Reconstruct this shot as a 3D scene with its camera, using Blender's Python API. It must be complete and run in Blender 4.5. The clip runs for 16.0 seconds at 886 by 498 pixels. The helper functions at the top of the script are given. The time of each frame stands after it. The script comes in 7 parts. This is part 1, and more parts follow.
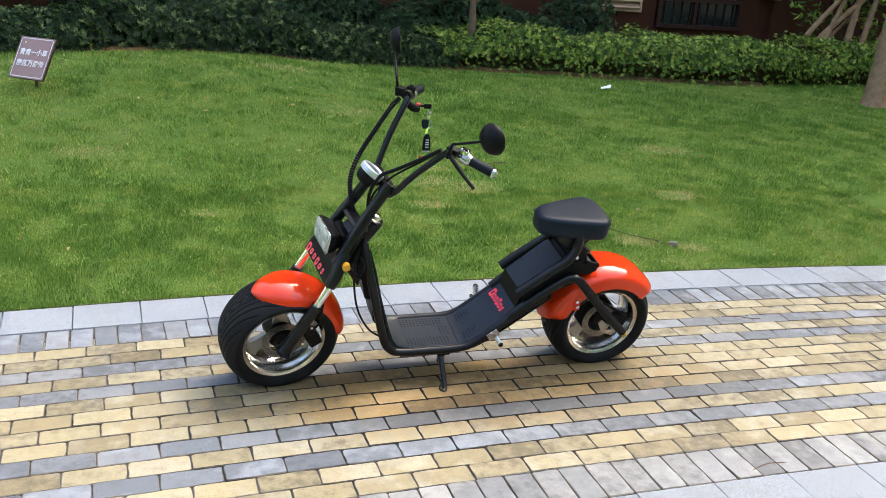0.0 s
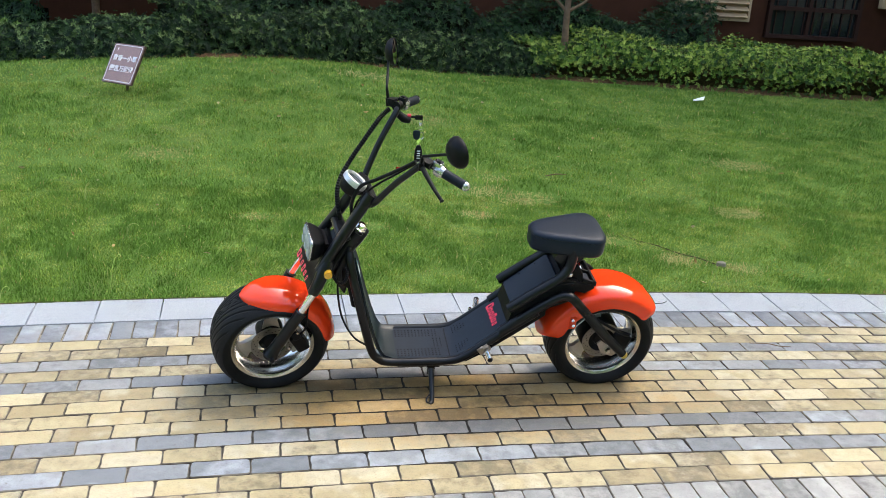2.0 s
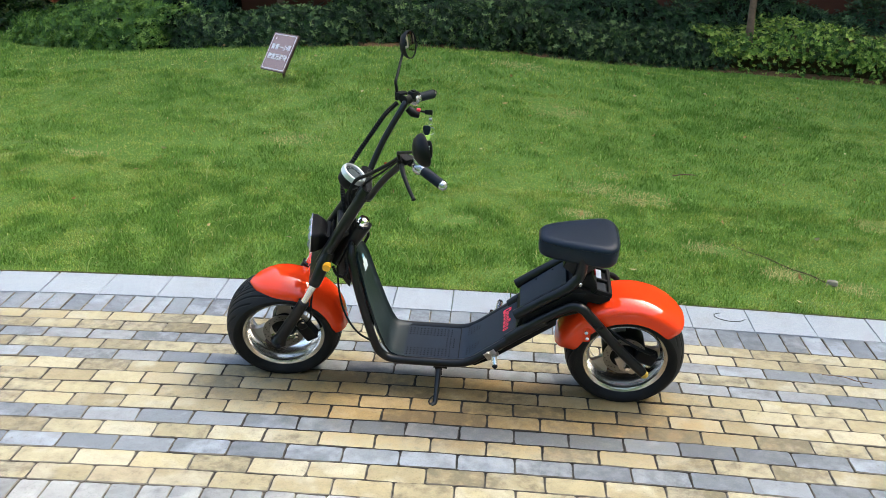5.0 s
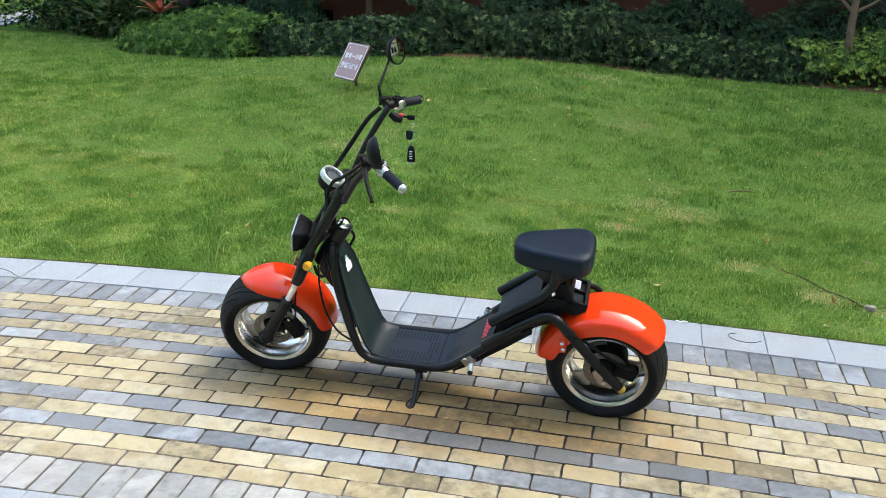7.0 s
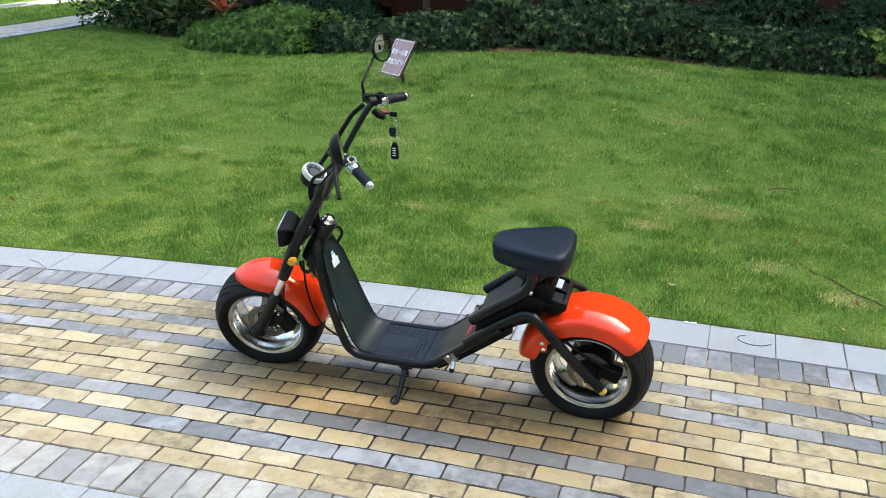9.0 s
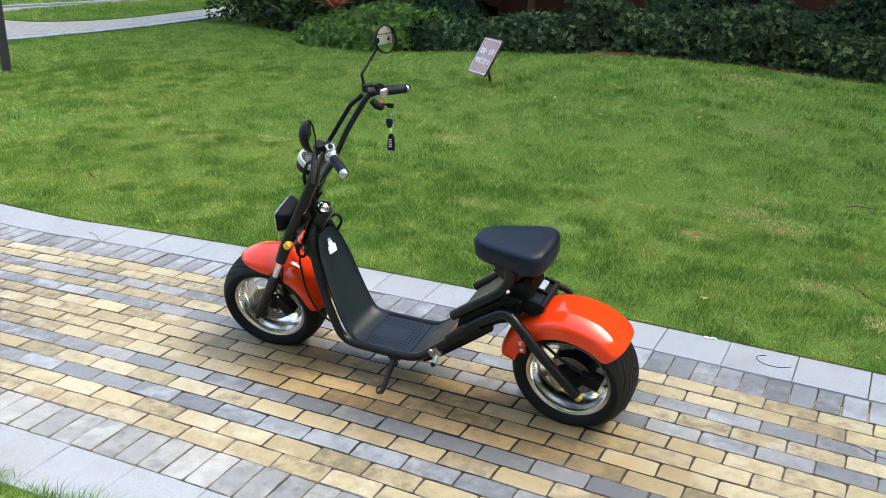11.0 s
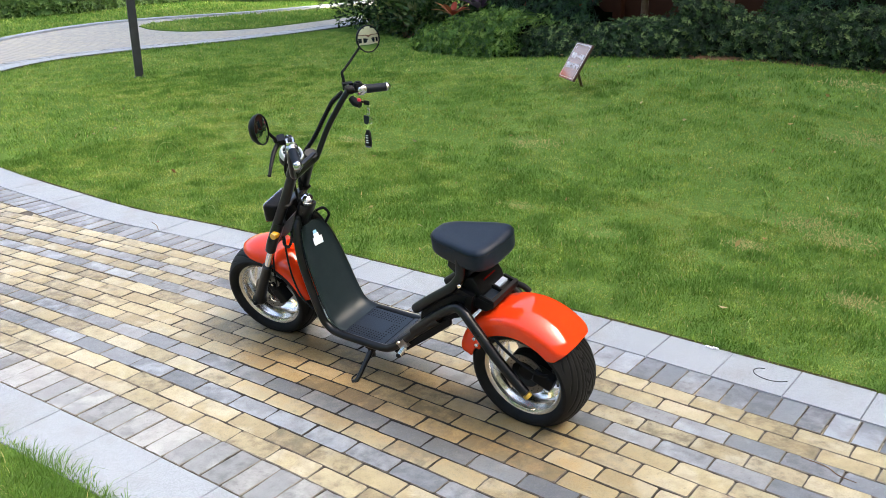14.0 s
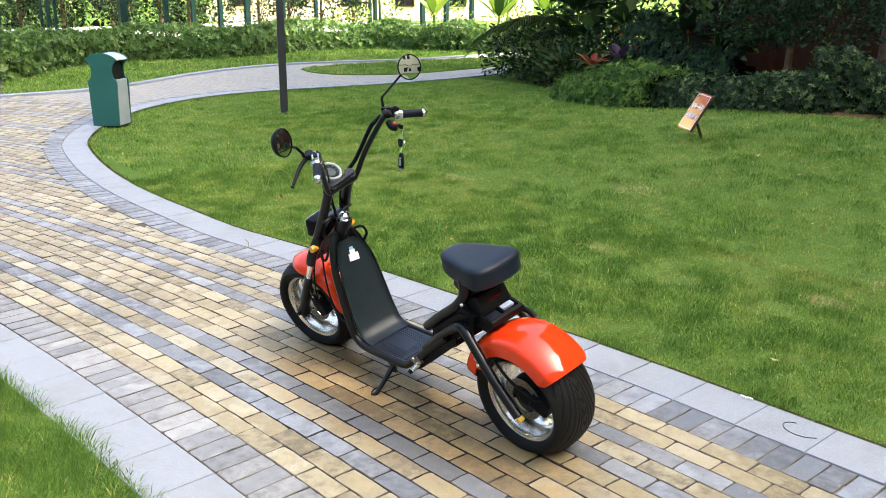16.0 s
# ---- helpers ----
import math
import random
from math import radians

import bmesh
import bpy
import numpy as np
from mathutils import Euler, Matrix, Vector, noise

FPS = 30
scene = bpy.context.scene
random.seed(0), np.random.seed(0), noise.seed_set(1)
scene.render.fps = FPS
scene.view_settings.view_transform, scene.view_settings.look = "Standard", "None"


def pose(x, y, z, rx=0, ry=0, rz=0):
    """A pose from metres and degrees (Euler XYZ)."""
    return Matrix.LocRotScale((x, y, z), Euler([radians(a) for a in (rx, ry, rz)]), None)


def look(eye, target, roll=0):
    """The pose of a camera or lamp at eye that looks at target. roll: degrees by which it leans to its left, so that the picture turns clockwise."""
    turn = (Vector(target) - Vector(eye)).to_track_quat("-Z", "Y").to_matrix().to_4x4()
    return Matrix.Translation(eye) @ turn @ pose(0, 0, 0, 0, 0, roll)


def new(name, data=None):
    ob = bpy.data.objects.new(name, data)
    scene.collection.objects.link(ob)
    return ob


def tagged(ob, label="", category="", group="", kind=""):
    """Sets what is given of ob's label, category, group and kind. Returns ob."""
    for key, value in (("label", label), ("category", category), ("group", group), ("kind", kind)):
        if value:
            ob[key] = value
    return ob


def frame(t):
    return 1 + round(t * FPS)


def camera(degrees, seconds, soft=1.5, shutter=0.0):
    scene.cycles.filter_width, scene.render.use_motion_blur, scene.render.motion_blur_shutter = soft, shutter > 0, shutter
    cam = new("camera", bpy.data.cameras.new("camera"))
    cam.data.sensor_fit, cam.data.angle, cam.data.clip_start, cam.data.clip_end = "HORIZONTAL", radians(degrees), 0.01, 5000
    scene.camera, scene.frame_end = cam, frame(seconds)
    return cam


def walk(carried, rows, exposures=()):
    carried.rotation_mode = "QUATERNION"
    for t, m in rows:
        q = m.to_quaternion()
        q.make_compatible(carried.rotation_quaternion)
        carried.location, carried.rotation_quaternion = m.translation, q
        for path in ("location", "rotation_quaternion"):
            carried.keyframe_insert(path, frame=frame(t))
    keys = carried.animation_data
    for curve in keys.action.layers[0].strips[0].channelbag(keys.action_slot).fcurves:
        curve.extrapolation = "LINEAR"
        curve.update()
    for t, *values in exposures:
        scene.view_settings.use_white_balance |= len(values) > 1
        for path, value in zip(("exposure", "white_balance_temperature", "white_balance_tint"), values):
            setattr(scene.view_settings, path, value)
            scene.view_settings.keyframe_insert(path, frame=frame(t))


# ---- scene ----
cam = camera(53.6, 16.0, 0.65)
PATH = [
    (0, (-0.866, -3.118, 1.72), (-0.389, -1.286, 1.074), 3.9),
    (0.5, (-0.795, -3.107, 1.732), (-0.378, -1.268, 1.067), 3.6),
    (1, (-0.65, -3.121, 1.737), (-0.312, -1.261, 1.084), 3.5),
    (1.5, (-0.469, -3.159, 1.759), (-0.222, -1.28, 1.119), 3.5),
    (2, (-0.357, -3.18, 1.762), (-0.144, -1.299, 1.116), 3.5),
    (2.5, (-0.276, -3.16, 1.758), (-0.107, -1.279, 1.101), 3.2),
    (3, (-0.171, -3.129, 1.761), (-0.049, -1.249, 1.09), 3.1),
    (3.5, (-0.071, -3.095, 1.797), (0.004, -1.216, 1.116), 2.4),
    (4, (0.104, -3.093, 1.786), (0.053, -1.212, 1.108), 1.4),
    (4.2, (0.178, -3.092, 1.787), (0.071, -1.214, 1.108), 1.6),
    (6.3, (0.729, -2.984, 1.83), (0.336, -1.153, 1.127), 1.8),
    (6.5, (0.759, -2.988, 1.814), (0.345, -1.155, 1.128), 1.8),
    (7, (0.957, -2.969, 1.8), (0.44, -1.158, 1.127), 1.7),
    (7.5, (1.065, -2.946, 1.82), (0.51, -1.149, 1.142), 1.9),
    (8, (1.15, -2.913, 1.79), (0.556, -1.129, 1.109), 2.1),
    (8.5, (1.237, -2.861, 1.801), (0.593, -1.097, 1.114), 1.8),
    (9, (1.313, -2.833, 1.811), (0.625, -1.085, 1.124), 0.4),
    (9.2, (1.384, -2.791, 1.813), (0.652, -1.066, 1.115), -0.1),
    (11.3, (1.839, -2.586, 1.781), (0.868, -0.978, 1.095), 0.7),
    (11.5, (1.871, -2.571, 1.787), (0.878, -0.978, 1.097), 0.2),
    (12, (1.989, -2.512, 1.776), (0.923, -0.962, 1.095), -0.7),
    (12.5, (2.168, -2.457, 1.773), (1.041, -0.949, 1.096), 0.1),
    (13, (2.284, -2.408, 1.773), (1.123, -0.919, 1.114), 0.1),
    (13.5, (2.354, -2.323, 1.751), (1.162, -0.855, 1.097), -0.1),
    (14, (2.423, -2.25, 1.757), (1.194, -0.82, 1.088), -0.5),
    (14.5, (2.529, -2.182, 1.733), (1.223, -0.815, 1.079), -1.0),
    (15, (2.694, -2.081, 1.726), (1.311, -0.784, 1.088), -0.6),
    (15.5, (2.82, -2.008, 1.711), (1.381, -0.757, 1.107), -0.4),
    (16, (2.898, -1.933, 1.669), (1.395, -0.737, 1.112), 0.3),
]
walk(cam, [(t, look(eye, target, roll)) for t, eye, target, roll in PATH], [(0.0, 2.48, 6380, 8), (2.0, 2.50, 6340, 5.5), (3.5, 2.51, 6260, 4), (7.5, 2.50, 6140, 3), (9.0, 2.49, 6180, 3.5), (12.5, 2.47, 6300, 6), (14.5, 2.47, 6380, 8), (16.0, 2.47, 6380, 8.5)])

# ---- light ----
SUN_AZ, SUN_EL = radians(50), radians(50)     # azimuth from +y towards +x
world = bpy.data.worlds.new("sky")
scene.world = world
world.use_nodes = True
wn = world.node_tree
sky = wn.nodes.new("ShaderNodeTexSky")
sky.sky_type, sky.sun_disc, sky.sun_elevation, sky.sun_rotation = "NISHITA", False, SUN_EL, SUN_AZ
sky.air_density, sky.dust_density = 1.0, 7.5
wn.links.new(sky.outputs[0], wn.nodes["Background"].inputs[0])
wn.nodes["Background"].inputs[1].default_value = 0.15
sun = new("sun", bpy.data.lights.new("sun", "SUN"))
sun.data.energy, sun.data.angle, sun.data.color = 3.0, radians(0.6), (1.0, 0.94, 0.84)
to_sun = Vector((math.sin(SUN_AZ) * math.cos(SUN_EL), math.cos(SUN_AZ) * math.cos(SUN_EL), math.sin(SUN_EL)))
sun.matrix_world = look(to_sun * 60, (0, 0, 0))


# ---- materials ----
def nodes_of(name):
    m = bpy.data.materials.new(name)
    m.use_nodes = True
    nt = m.node_tree
    return m, nt, nt.nodes["Principled BSDF"]


def node(nt, kind, **inputs):
    n = nt.nodes.new(kind)
    for key, value in inputs.items():
        n.inputs[key.replace("_", " ")].default_value = value
    return n


def ramp(nt, fac, stops):
    n = nt.nodes.new("ShaderNodeValToRGB")
    el = n.color_ramp.elements
    while len(el) < len(stops):
        el.new(0.5)
    for e, (p, c) in zip(el, stops):
        e.position, e.color = p, (*c, 1)
    nt.links.new(fac, n.inputs[0])
    return n.outputs[0]


def mixed(nt, fac, a, b, blend="MIX"):
    n = nt.nodes.new("ShaderNodeMix")
    n.data_type, n.blend_type = "RGBA", blend
    for sock, v in ((n.inputs[0], fac), (n.inputs[6], a), (n.inputs[7], b)):
        if isinstance(v, bpy.types.NodeSocket):
            nt.links.new(v, sock)
        else:
            sock.default_value = v if isinstance(v, (int, float)) else (*v, 1)
    return n.outputs[2]


def math_node(nt, op, a, b=0.0, c=0.0):
    n = nt.nodes.new("ShaderNodeMath")
    n.operation = op
    for sock, v in zip(n.inputs, (a, b, c)):
        if isinstance(v, bpy.types.NodeSocket):
            nt.links.new(v, sock)
        else:
            sock.default_value = v
    return n.outputs[0]


def noise_of(nt, vec, scale, detail=4.0, rough=0.55):
    n = node(nt, "ShaderNodeTexNoise", Scale=scale, Detail=detail, Roughness=rough)
    nt.links.new(vec, n.inputs["Vector"])
    return n.outputs[0]


def position(nt):
    return nt.nodes.new("ShaderNodeNewGeometry").outputs["Position"]


def chance(nt):
    """A random number that differs from object to object and from island to island."""
    a = nt.nodes.new("ShaderNodeObjectInfo").outputs["Random"]
    b = nt.nodes.new("ShaderNodeNewGeometry").outputs["Random Per Island"]
    return math_node(nt, "FRACT", math_node(nt, "ADD", a, b))


def bumped(nt, bsdf, height, strength, dist=0.01):
    n = node(nt, "ShaderNodeBump", Strength=strength, Distance=dist)
    nt.links.new(height, n.inputs["Height"])
    nt.links.new(n.outputs[0], bsdf.inputs["Normal"])


def surface(name, dark, light, scale=20.0, rough=0.5, rough_var=0.15, bump=0.1, metal=0.0, coat=0.0, fine=200.0, spec=0.5):
    """Two-scale mottled surface."""
    m, nt, bsdf = nodes_of(name)
    pos = position(nt)
    big, small = noise_of(nt, pos, scale), noise_of(nt, pos, fine, 3)
    f = math_node(nt, "MULTIPLY_ADD", big, 0.7, math_node(nt, "MULTIPLY", small, 0.3))
    nt.links.new(ramp(nt, f, [(0.3, dark), (0.7, light)]), bsdf.inputs["Base Color"])
    nt.links.new(math_node(nt, "MULTIPLY_ADD", big, rough_var, rough - rough_var / 2), bsdf.inputs["Roughness"])
    bsdf.inputs["Metallic"].default_value = metal
    bsdf.inputs["Coat Weight"].default_value = coat
    bsdf.inputs["Coat Roughness"].default_value = 0.04
    bsdf.inputs["Specular IOR Level"].default_value = spec
    if bump:
        bumped(nt, bsdf, small, bump, 0.002)
    return m


def stain_and_shade(nt, pos, mid, blot, size, inner, outer):
    """One inside the oval under the scooter that tints in old damp stain and soft shade, zero well away from it, with a
    ragged edge.
    """
    tint_at = nt.nodes.new("ShaderNodeMapping")
    tint_at.vector_type = "TEXTURE"
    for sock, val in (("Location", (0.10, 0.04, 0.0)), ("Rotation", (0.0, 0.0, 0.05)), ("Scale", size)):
        tint_at.inputs[sock].default_value = val
    nt.links.new(pos, tint_at.inputs[0])
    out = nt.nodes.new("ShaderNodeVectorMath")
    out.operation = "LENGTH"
    nt.links.new(tint_at.outputs[0], out.inputs[0])
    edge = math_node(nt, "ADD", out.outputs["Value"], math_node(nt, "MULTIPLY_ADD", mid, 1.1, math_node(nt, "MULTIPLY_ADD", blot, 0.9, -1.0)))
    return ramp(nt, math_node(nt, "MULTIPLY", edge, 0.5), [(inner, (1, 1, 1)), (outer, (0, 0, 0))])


def grimy(name, dark, light, dusty, scale, fine):
    """Sanded joints and paver edges: dark by the parked scooter (moss plus its shade put into the colour), drier and
    dusty elsewhere.
    """
    m, nt, bsdf = nodes_of(name)
    pos = position(nt)
    big, mid, blot, small = noise_of(nt, pos, scale), noise_of(nt, pos, 13, 6, 0.68), noise_of(nt, pos, 3.5, 4, 0.6), noise_of(nt, pos, fine, 3)
    f = math_node(nt, "MULTIPLY_ADD", big, 0.7, math_node(nt, "MULTIPLY", small, 0.3))
    dust = mixed(nt, math_node(nt, "MULTIPLY", small, 0.6), dusty, light)
    base = mixed(nt, ramp(nt, math_node(nt, "MULTIPLY_ADD", blot, 0.6, math_node(nt, "MULTIPLY", mid, 0.4)), [(0.40, (0, 0, 0)), (0.62, (0.85, 0.85, 0.85))]), ramp(nt, f, [(0.3, dark), (0.7, light)]), dust)
    base = mixed(nt, stain_and_shade(nt, pos, mid, blot, (1.15, 0.48, 1.0), 0.34, 0.70), base, dark)
    nt.links.new(base, bsdf.inputs["Base Color"])
    bsdf.inputs["Roughness"].default_value = 0.9
    bumped(nt, bsdf, small, 0.6, 0.002)
    return m


def paver(name, stops, dirt, bloom, brown_tint):
    """Concrete paver: a colour of its own, soft cloudy stains that differ from piece to piece, fine pores."""
    m, nt, bsdf = nodes_of(name)
    pos = position(nt)
    own = chance(nt)
    two, three = (math_node(nt, "FRACT", math_node(nt, "MULTIPLY", own, k)) for k in (7.31, 13.77))
    away = nt.nodes.new("ShaderNodeVectorMath")
    away.operation = "SCALE"
    away.inputs[0].default_value = (3.1, 5.7, 2.3)
    nt.links.new(own, away.inputs["Scale"])
    local = nt.nodes.new("ShaderNodeVectorMath")
    nt.links.new(pos, local.inputs[0])
    nt.links.new(away.outputs[0], local.inputs[1])
    cloud, blot = noise_of(nt, local.outputs[0], 9, 3, 0.5), noise_of(nt, local.outputs[0], 22, 5, 0.62)
    big, mid, fine, grit = noise_of(nt, pos, 1.3, 4, 0.6), noise_of(nt, pos, 13, 6, 0.68), noise_of(nt, pos, 230, 3, 0.6), noise_of(nt, pos, 800, 2)
    base = ramp(nt, own, stops)
    # pale bloom on some pieces, in soft patches
    f = math_node(nt, "ADD", cloud, math_node(nt, "MULTIPLY_ADD", two, 0.26, -0.13))
    base = mixed(nt, ramp(nt, f, [(0.52, (0, 0, 0)), (0.68, (0.75, 0.75, 0.75))]), base, bloom)
    under_tint = stain_and_shade(nt, pos, mid, blot, (0.95, 0.32, 1.0), 0.30, 0.64)
    # cloudy grime on others, thicker in worn stretches of the path and in the oval under the scooter
    f = math_node(nt, "ADD", math_node(nt, "MULTIPLY_ADD", blot, 0.55, math_node(nt, "MULTIPLY", mid, 0.30)), math_node(nt, "MULTIPLY_ADD", three, 0.24, math_node(nt, "MULTIPLY_ADD", big, 0.42, math_node(nt, "MULTIPLY_ADD", under_tint, 0.07, -0.245))))
    base = mixed(nt, ramp(nt, f, [(0.38, (0, 0, 0)), (0.54, (0.28, 0.28, 0.28)), (0.68, (0.80, 0.80, 0.80))]), base, dirt)
    base = mixed(nt, ramp(nt, fine, [(0.52, (0, 0, 0)), (0.72, (0.5, 0.5, 0.5))]), base, dirt)
    base = mixed(nt, ramp(nt, grit, [(0.60, (0, 0, 0)), (0.72, (0.22, 0.22, 0.22))]), base, (0.62, 0.58, 0.50))
    # red-brown tint under the scooter: an old damp stain with the scooter's soft shade painted in
    base = mixed(nt, under_tint, base, brown_tint, "MULTIPLY")
    # dark moss specks
    base = mixed(nt, ramp(nt, noise_of(nt, pos, 46, 5, 0.75), [(0.60, (0, 0, 0)), (0.72, (0.55, 0.55, 0.55))]), base, (0.07, 0.060, 0.040))
    nt.links.new(base, bsdf.inputs["Base Color"])
    nt.links.new(math_node(nt, "MULTIPLY_ADD", mid, 0.35, 0.34), bsdf.inputs["Roughness"])
    bumped(nt, bsdf, math_node(nt, "ADD", fine, math_node(nt, "MULTIPLY", mid, 2.0)), 0.5, 0.003)
    return m


def leafy(name, stops, rough=0.45, trans=0.25, shade=(0.02, 0.04, 0.010), much=0.4, spec=0.22):
    m, nt, bsdf = nodes_of(name)
    base = ramp(nt, chance(nt), stops)
    pos = position(nt)
    base = mixed(nt, math_node(nt, "MULTIPLY", noise_of(nt, pos, 1.3, 3), much), base, shade)
    nt.links.new(base, bsdf.inputs["Base Color"])
    bsdf.inputs["Roughness"].default_value = rough
    bsdf.inputs["Specular IOR Level"].default_value = spec
    thin = node(nt, "ShaderNodeBsdfTranslucent")
    nt.links.new(base, thin.inputs[0])
    mix = node(nt, "ShaderNodeMixShader", Fac=trans)
    nt.links.new(bsdf.outputs[0], mix.inputs[1])
    nt.links.new(thin.outputs[0], mix.inputs[2])
    nt.links.new(mix.outputs[0], nt.nodes["Material Output"].inputs[0])
    return m


def lawn_material(name):
    m, nt, bsdf = nodes_of(name)
    pos = position(nt)
    big, mid, fine = noise_of(nt, pos, 0.55, 4), noise_of(nt, pos, 5, 4), noise_of(nt, pos, 90, 3)
    base = ramp(nt, math_node(nt, "MULTIPLY_ADD", big, 0.5, math_node(nt, "MULTIPLY", mid, 0.5)), [(0.3, (0.085, 0.160, 0.030)), (0.55, (0.120, 0.200, 0.042)), (0.75, (0.20, 0.215, 0.08))])
    base = mixed(nt, math_node(nt, "MULTIPLY", fine, 0.4), base, (0.05, 0.07, 0.018))
    nt.links.new(base, bsdf.inputs["Base Color"])
    bsdf.inputs["Roughness"].default_value = 0.95
    bsdf.inputs["Specular IOR Level"].default_value = 0.0
    bumped(nt, bsdf, fine, 0.8, 0.02)
    return m


M = {}
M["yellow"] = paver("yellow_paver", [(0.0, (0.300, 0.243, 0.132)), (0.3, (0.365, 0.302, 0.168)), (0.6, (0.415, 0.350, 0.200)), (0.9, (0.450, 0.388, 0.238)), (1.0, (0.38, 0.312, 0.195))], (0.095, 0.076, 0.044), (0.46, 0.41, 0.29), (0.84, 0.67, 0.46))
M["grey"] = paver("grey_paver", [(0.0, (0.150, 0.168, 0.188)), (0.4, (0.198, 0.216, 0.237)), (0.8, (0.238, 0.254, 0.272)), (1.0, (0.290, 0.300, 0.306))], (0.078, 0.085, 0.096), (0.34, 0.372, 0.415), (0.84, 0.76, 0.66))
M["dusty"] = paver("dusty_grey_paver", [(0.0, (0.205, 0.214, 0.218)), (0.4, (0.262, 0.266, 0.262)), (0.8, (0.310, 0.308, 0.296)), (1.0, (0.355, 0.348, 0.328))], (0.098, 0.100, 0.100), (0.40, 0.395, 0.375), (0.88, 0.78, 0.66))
m, nt, bsdf = nodes_of("granite")
pos = position(nt)
speck, stain = noise_of(nt, pos, 260, 3, 0.75), noise_of(nt, pos, 3.0, 6, 0.7)
base = ramp(nt, speck, [(0.34, (0.138, 0.156, 0.174)), (0.50, (0.268, 0.292, 0.315)), (0.66, (0.385, 0.407, 0.425))])
base = mixed(nt, math_node(nt, "MULTIPLY", chance(nt), 0.25), base, (0.305, 0.325, 0.342))
base = mixed(nt, ramp(nt, stain, [(0.50, (0, 0, 0)), (0.78, (0.5, 0.5, 0.5))]), base, (0.17, 0.155, 0.125))
nt.links.new(base, bsdf.inputs["Base Color"])
bsdf.inputs["Roughness"].default_value = 0.75
bumped(nt, bsdf, speck, 0.4, 0.002)
M["granite"] = m
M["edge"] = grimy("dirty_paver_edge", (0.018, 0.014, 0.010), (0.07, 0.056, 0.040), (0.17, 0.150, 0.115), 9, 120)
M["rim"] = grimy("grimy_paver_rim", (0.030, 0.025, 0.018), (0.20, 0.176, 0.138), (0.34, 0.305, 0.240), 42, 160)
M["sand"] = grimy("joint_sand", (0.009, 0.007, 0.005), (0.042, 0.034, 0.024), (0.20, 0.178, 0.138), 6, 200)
M["soil"] = surface("bare_soil", (0.018, 0.017, 0.008), (0.075, 0.066, 0.032), 14, 0.95, 0.05, 0.8, fine=90, spec=0.0)
M["lawn"] = lawn_material("lawn_soil")
GRASS = (("grass", "grass_blades", (0.200, 0.308, 0.050)), ("grass_deep", "deep_green_grass_blades", (0.120, 0.228, 0.035)), ("grass_pale", "pale_yellowish_grass_blades", (0.315, 0.385, 0.088)), ("grass_dry", "dry_straw_grass_blades", (0.52, 0.44, 0.19)))
for key, title, (r_, g_, b_) in GRASS:
    M[key] = leafy(title, [(0.0, (r_ * 0.74, g_ * 0.78, b_ * 0.75)), (0.5, (r_, g_, b_)), (1.0, (r_ * 1.22, g_ * 1.14, b_ * 1.25))], 0.7, 0.3, (r_ * 1.1, g_, b_), 0.3, 0.1)
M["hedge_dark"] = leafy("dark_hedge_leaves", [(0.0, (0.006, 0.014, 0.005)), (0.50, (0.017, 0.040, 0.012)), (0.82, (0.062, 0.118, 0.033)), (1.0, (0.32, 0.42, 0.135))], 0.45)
# leaf green darkened further to carry the deep shade of the wall bed
M["shaded_leaf"] = leafy("deep_green_leaves_with_shade", [(0.0, (0.006, 0.018, 0.008)), (0.45, (0.018, 0.048, 0.020)), (0.8, (0.050, 0.110, 0.036)), (1.0, (0.13, 0.21, 0.07))], 0.45)
M["hedge_mid"] = leafy("green_shrub_leaves", [(0.0, (0.040, 0.095, 0.016)), (0.5, (0.122, 0.232, 0.037)), (0.85, (0.26, 0.40, 0.066)), (1.0, (0.34, 0.46, 0.10))], 0.45)
M["hedge_bright"] = leafy("bright_hedge_leaves", [(0.0, (0.018, 0.048, 0.008)), (0.33, (0.075, 0.152, 0.020)), (0.66, (0.23, 0.36, 0.043)), (1.0, (0.56, 0.64, 0.115))], 0.42)
M["stems"] = surface("brown_stems", (0.010, 0.012, 0.005), (0.085, 0.066, 0.026), 30, 0.9, 0.05, 0.6, fine=90, spec=0.0)
# dim green hedge core, coloured like the shade between the leaves
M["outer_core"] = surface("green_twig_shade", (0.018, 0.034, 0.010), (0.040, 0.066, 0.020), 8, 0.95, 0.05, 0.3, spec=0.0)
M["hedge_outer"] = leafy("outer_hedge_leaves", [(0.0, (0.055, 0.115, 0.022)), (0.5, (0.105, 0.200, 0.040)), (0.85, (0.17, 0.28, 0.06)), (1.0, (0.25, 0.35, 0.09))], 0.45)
# near-black hedge core: the gaps' shade is put into its colour
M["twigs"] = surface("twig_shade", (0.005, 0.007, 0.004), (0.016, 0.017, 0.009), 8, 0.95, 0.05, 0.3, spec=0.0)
M["bark"] = surface("bark", (0.09, 0.052, 0.028), (0.21, 0.130, 0.075), 14, 0.9, 0.1, 0.8, fine=60)
M["bark_pale"] = surface("pale_warm_bark", (0.20, 0.115, 0.060), (0.40, 0.25, 0.14), 11, 0.9, 0.1, 0.8, fine=60)
M["wall_brown"] = surface("brown_wall_tile", (0.046, 0.017, 0.009), (0.070, 0.026, 0.013), 5, 0.7, 0.2, 0.15, spec=0.1)
M["black"] = surface("satin_black_paint", (0.0035, 0.0035, 0.004), (0.007, 0.007, 0.008), 12, 0.30, 0.12, 0.03, fine=900, spec=0.30)
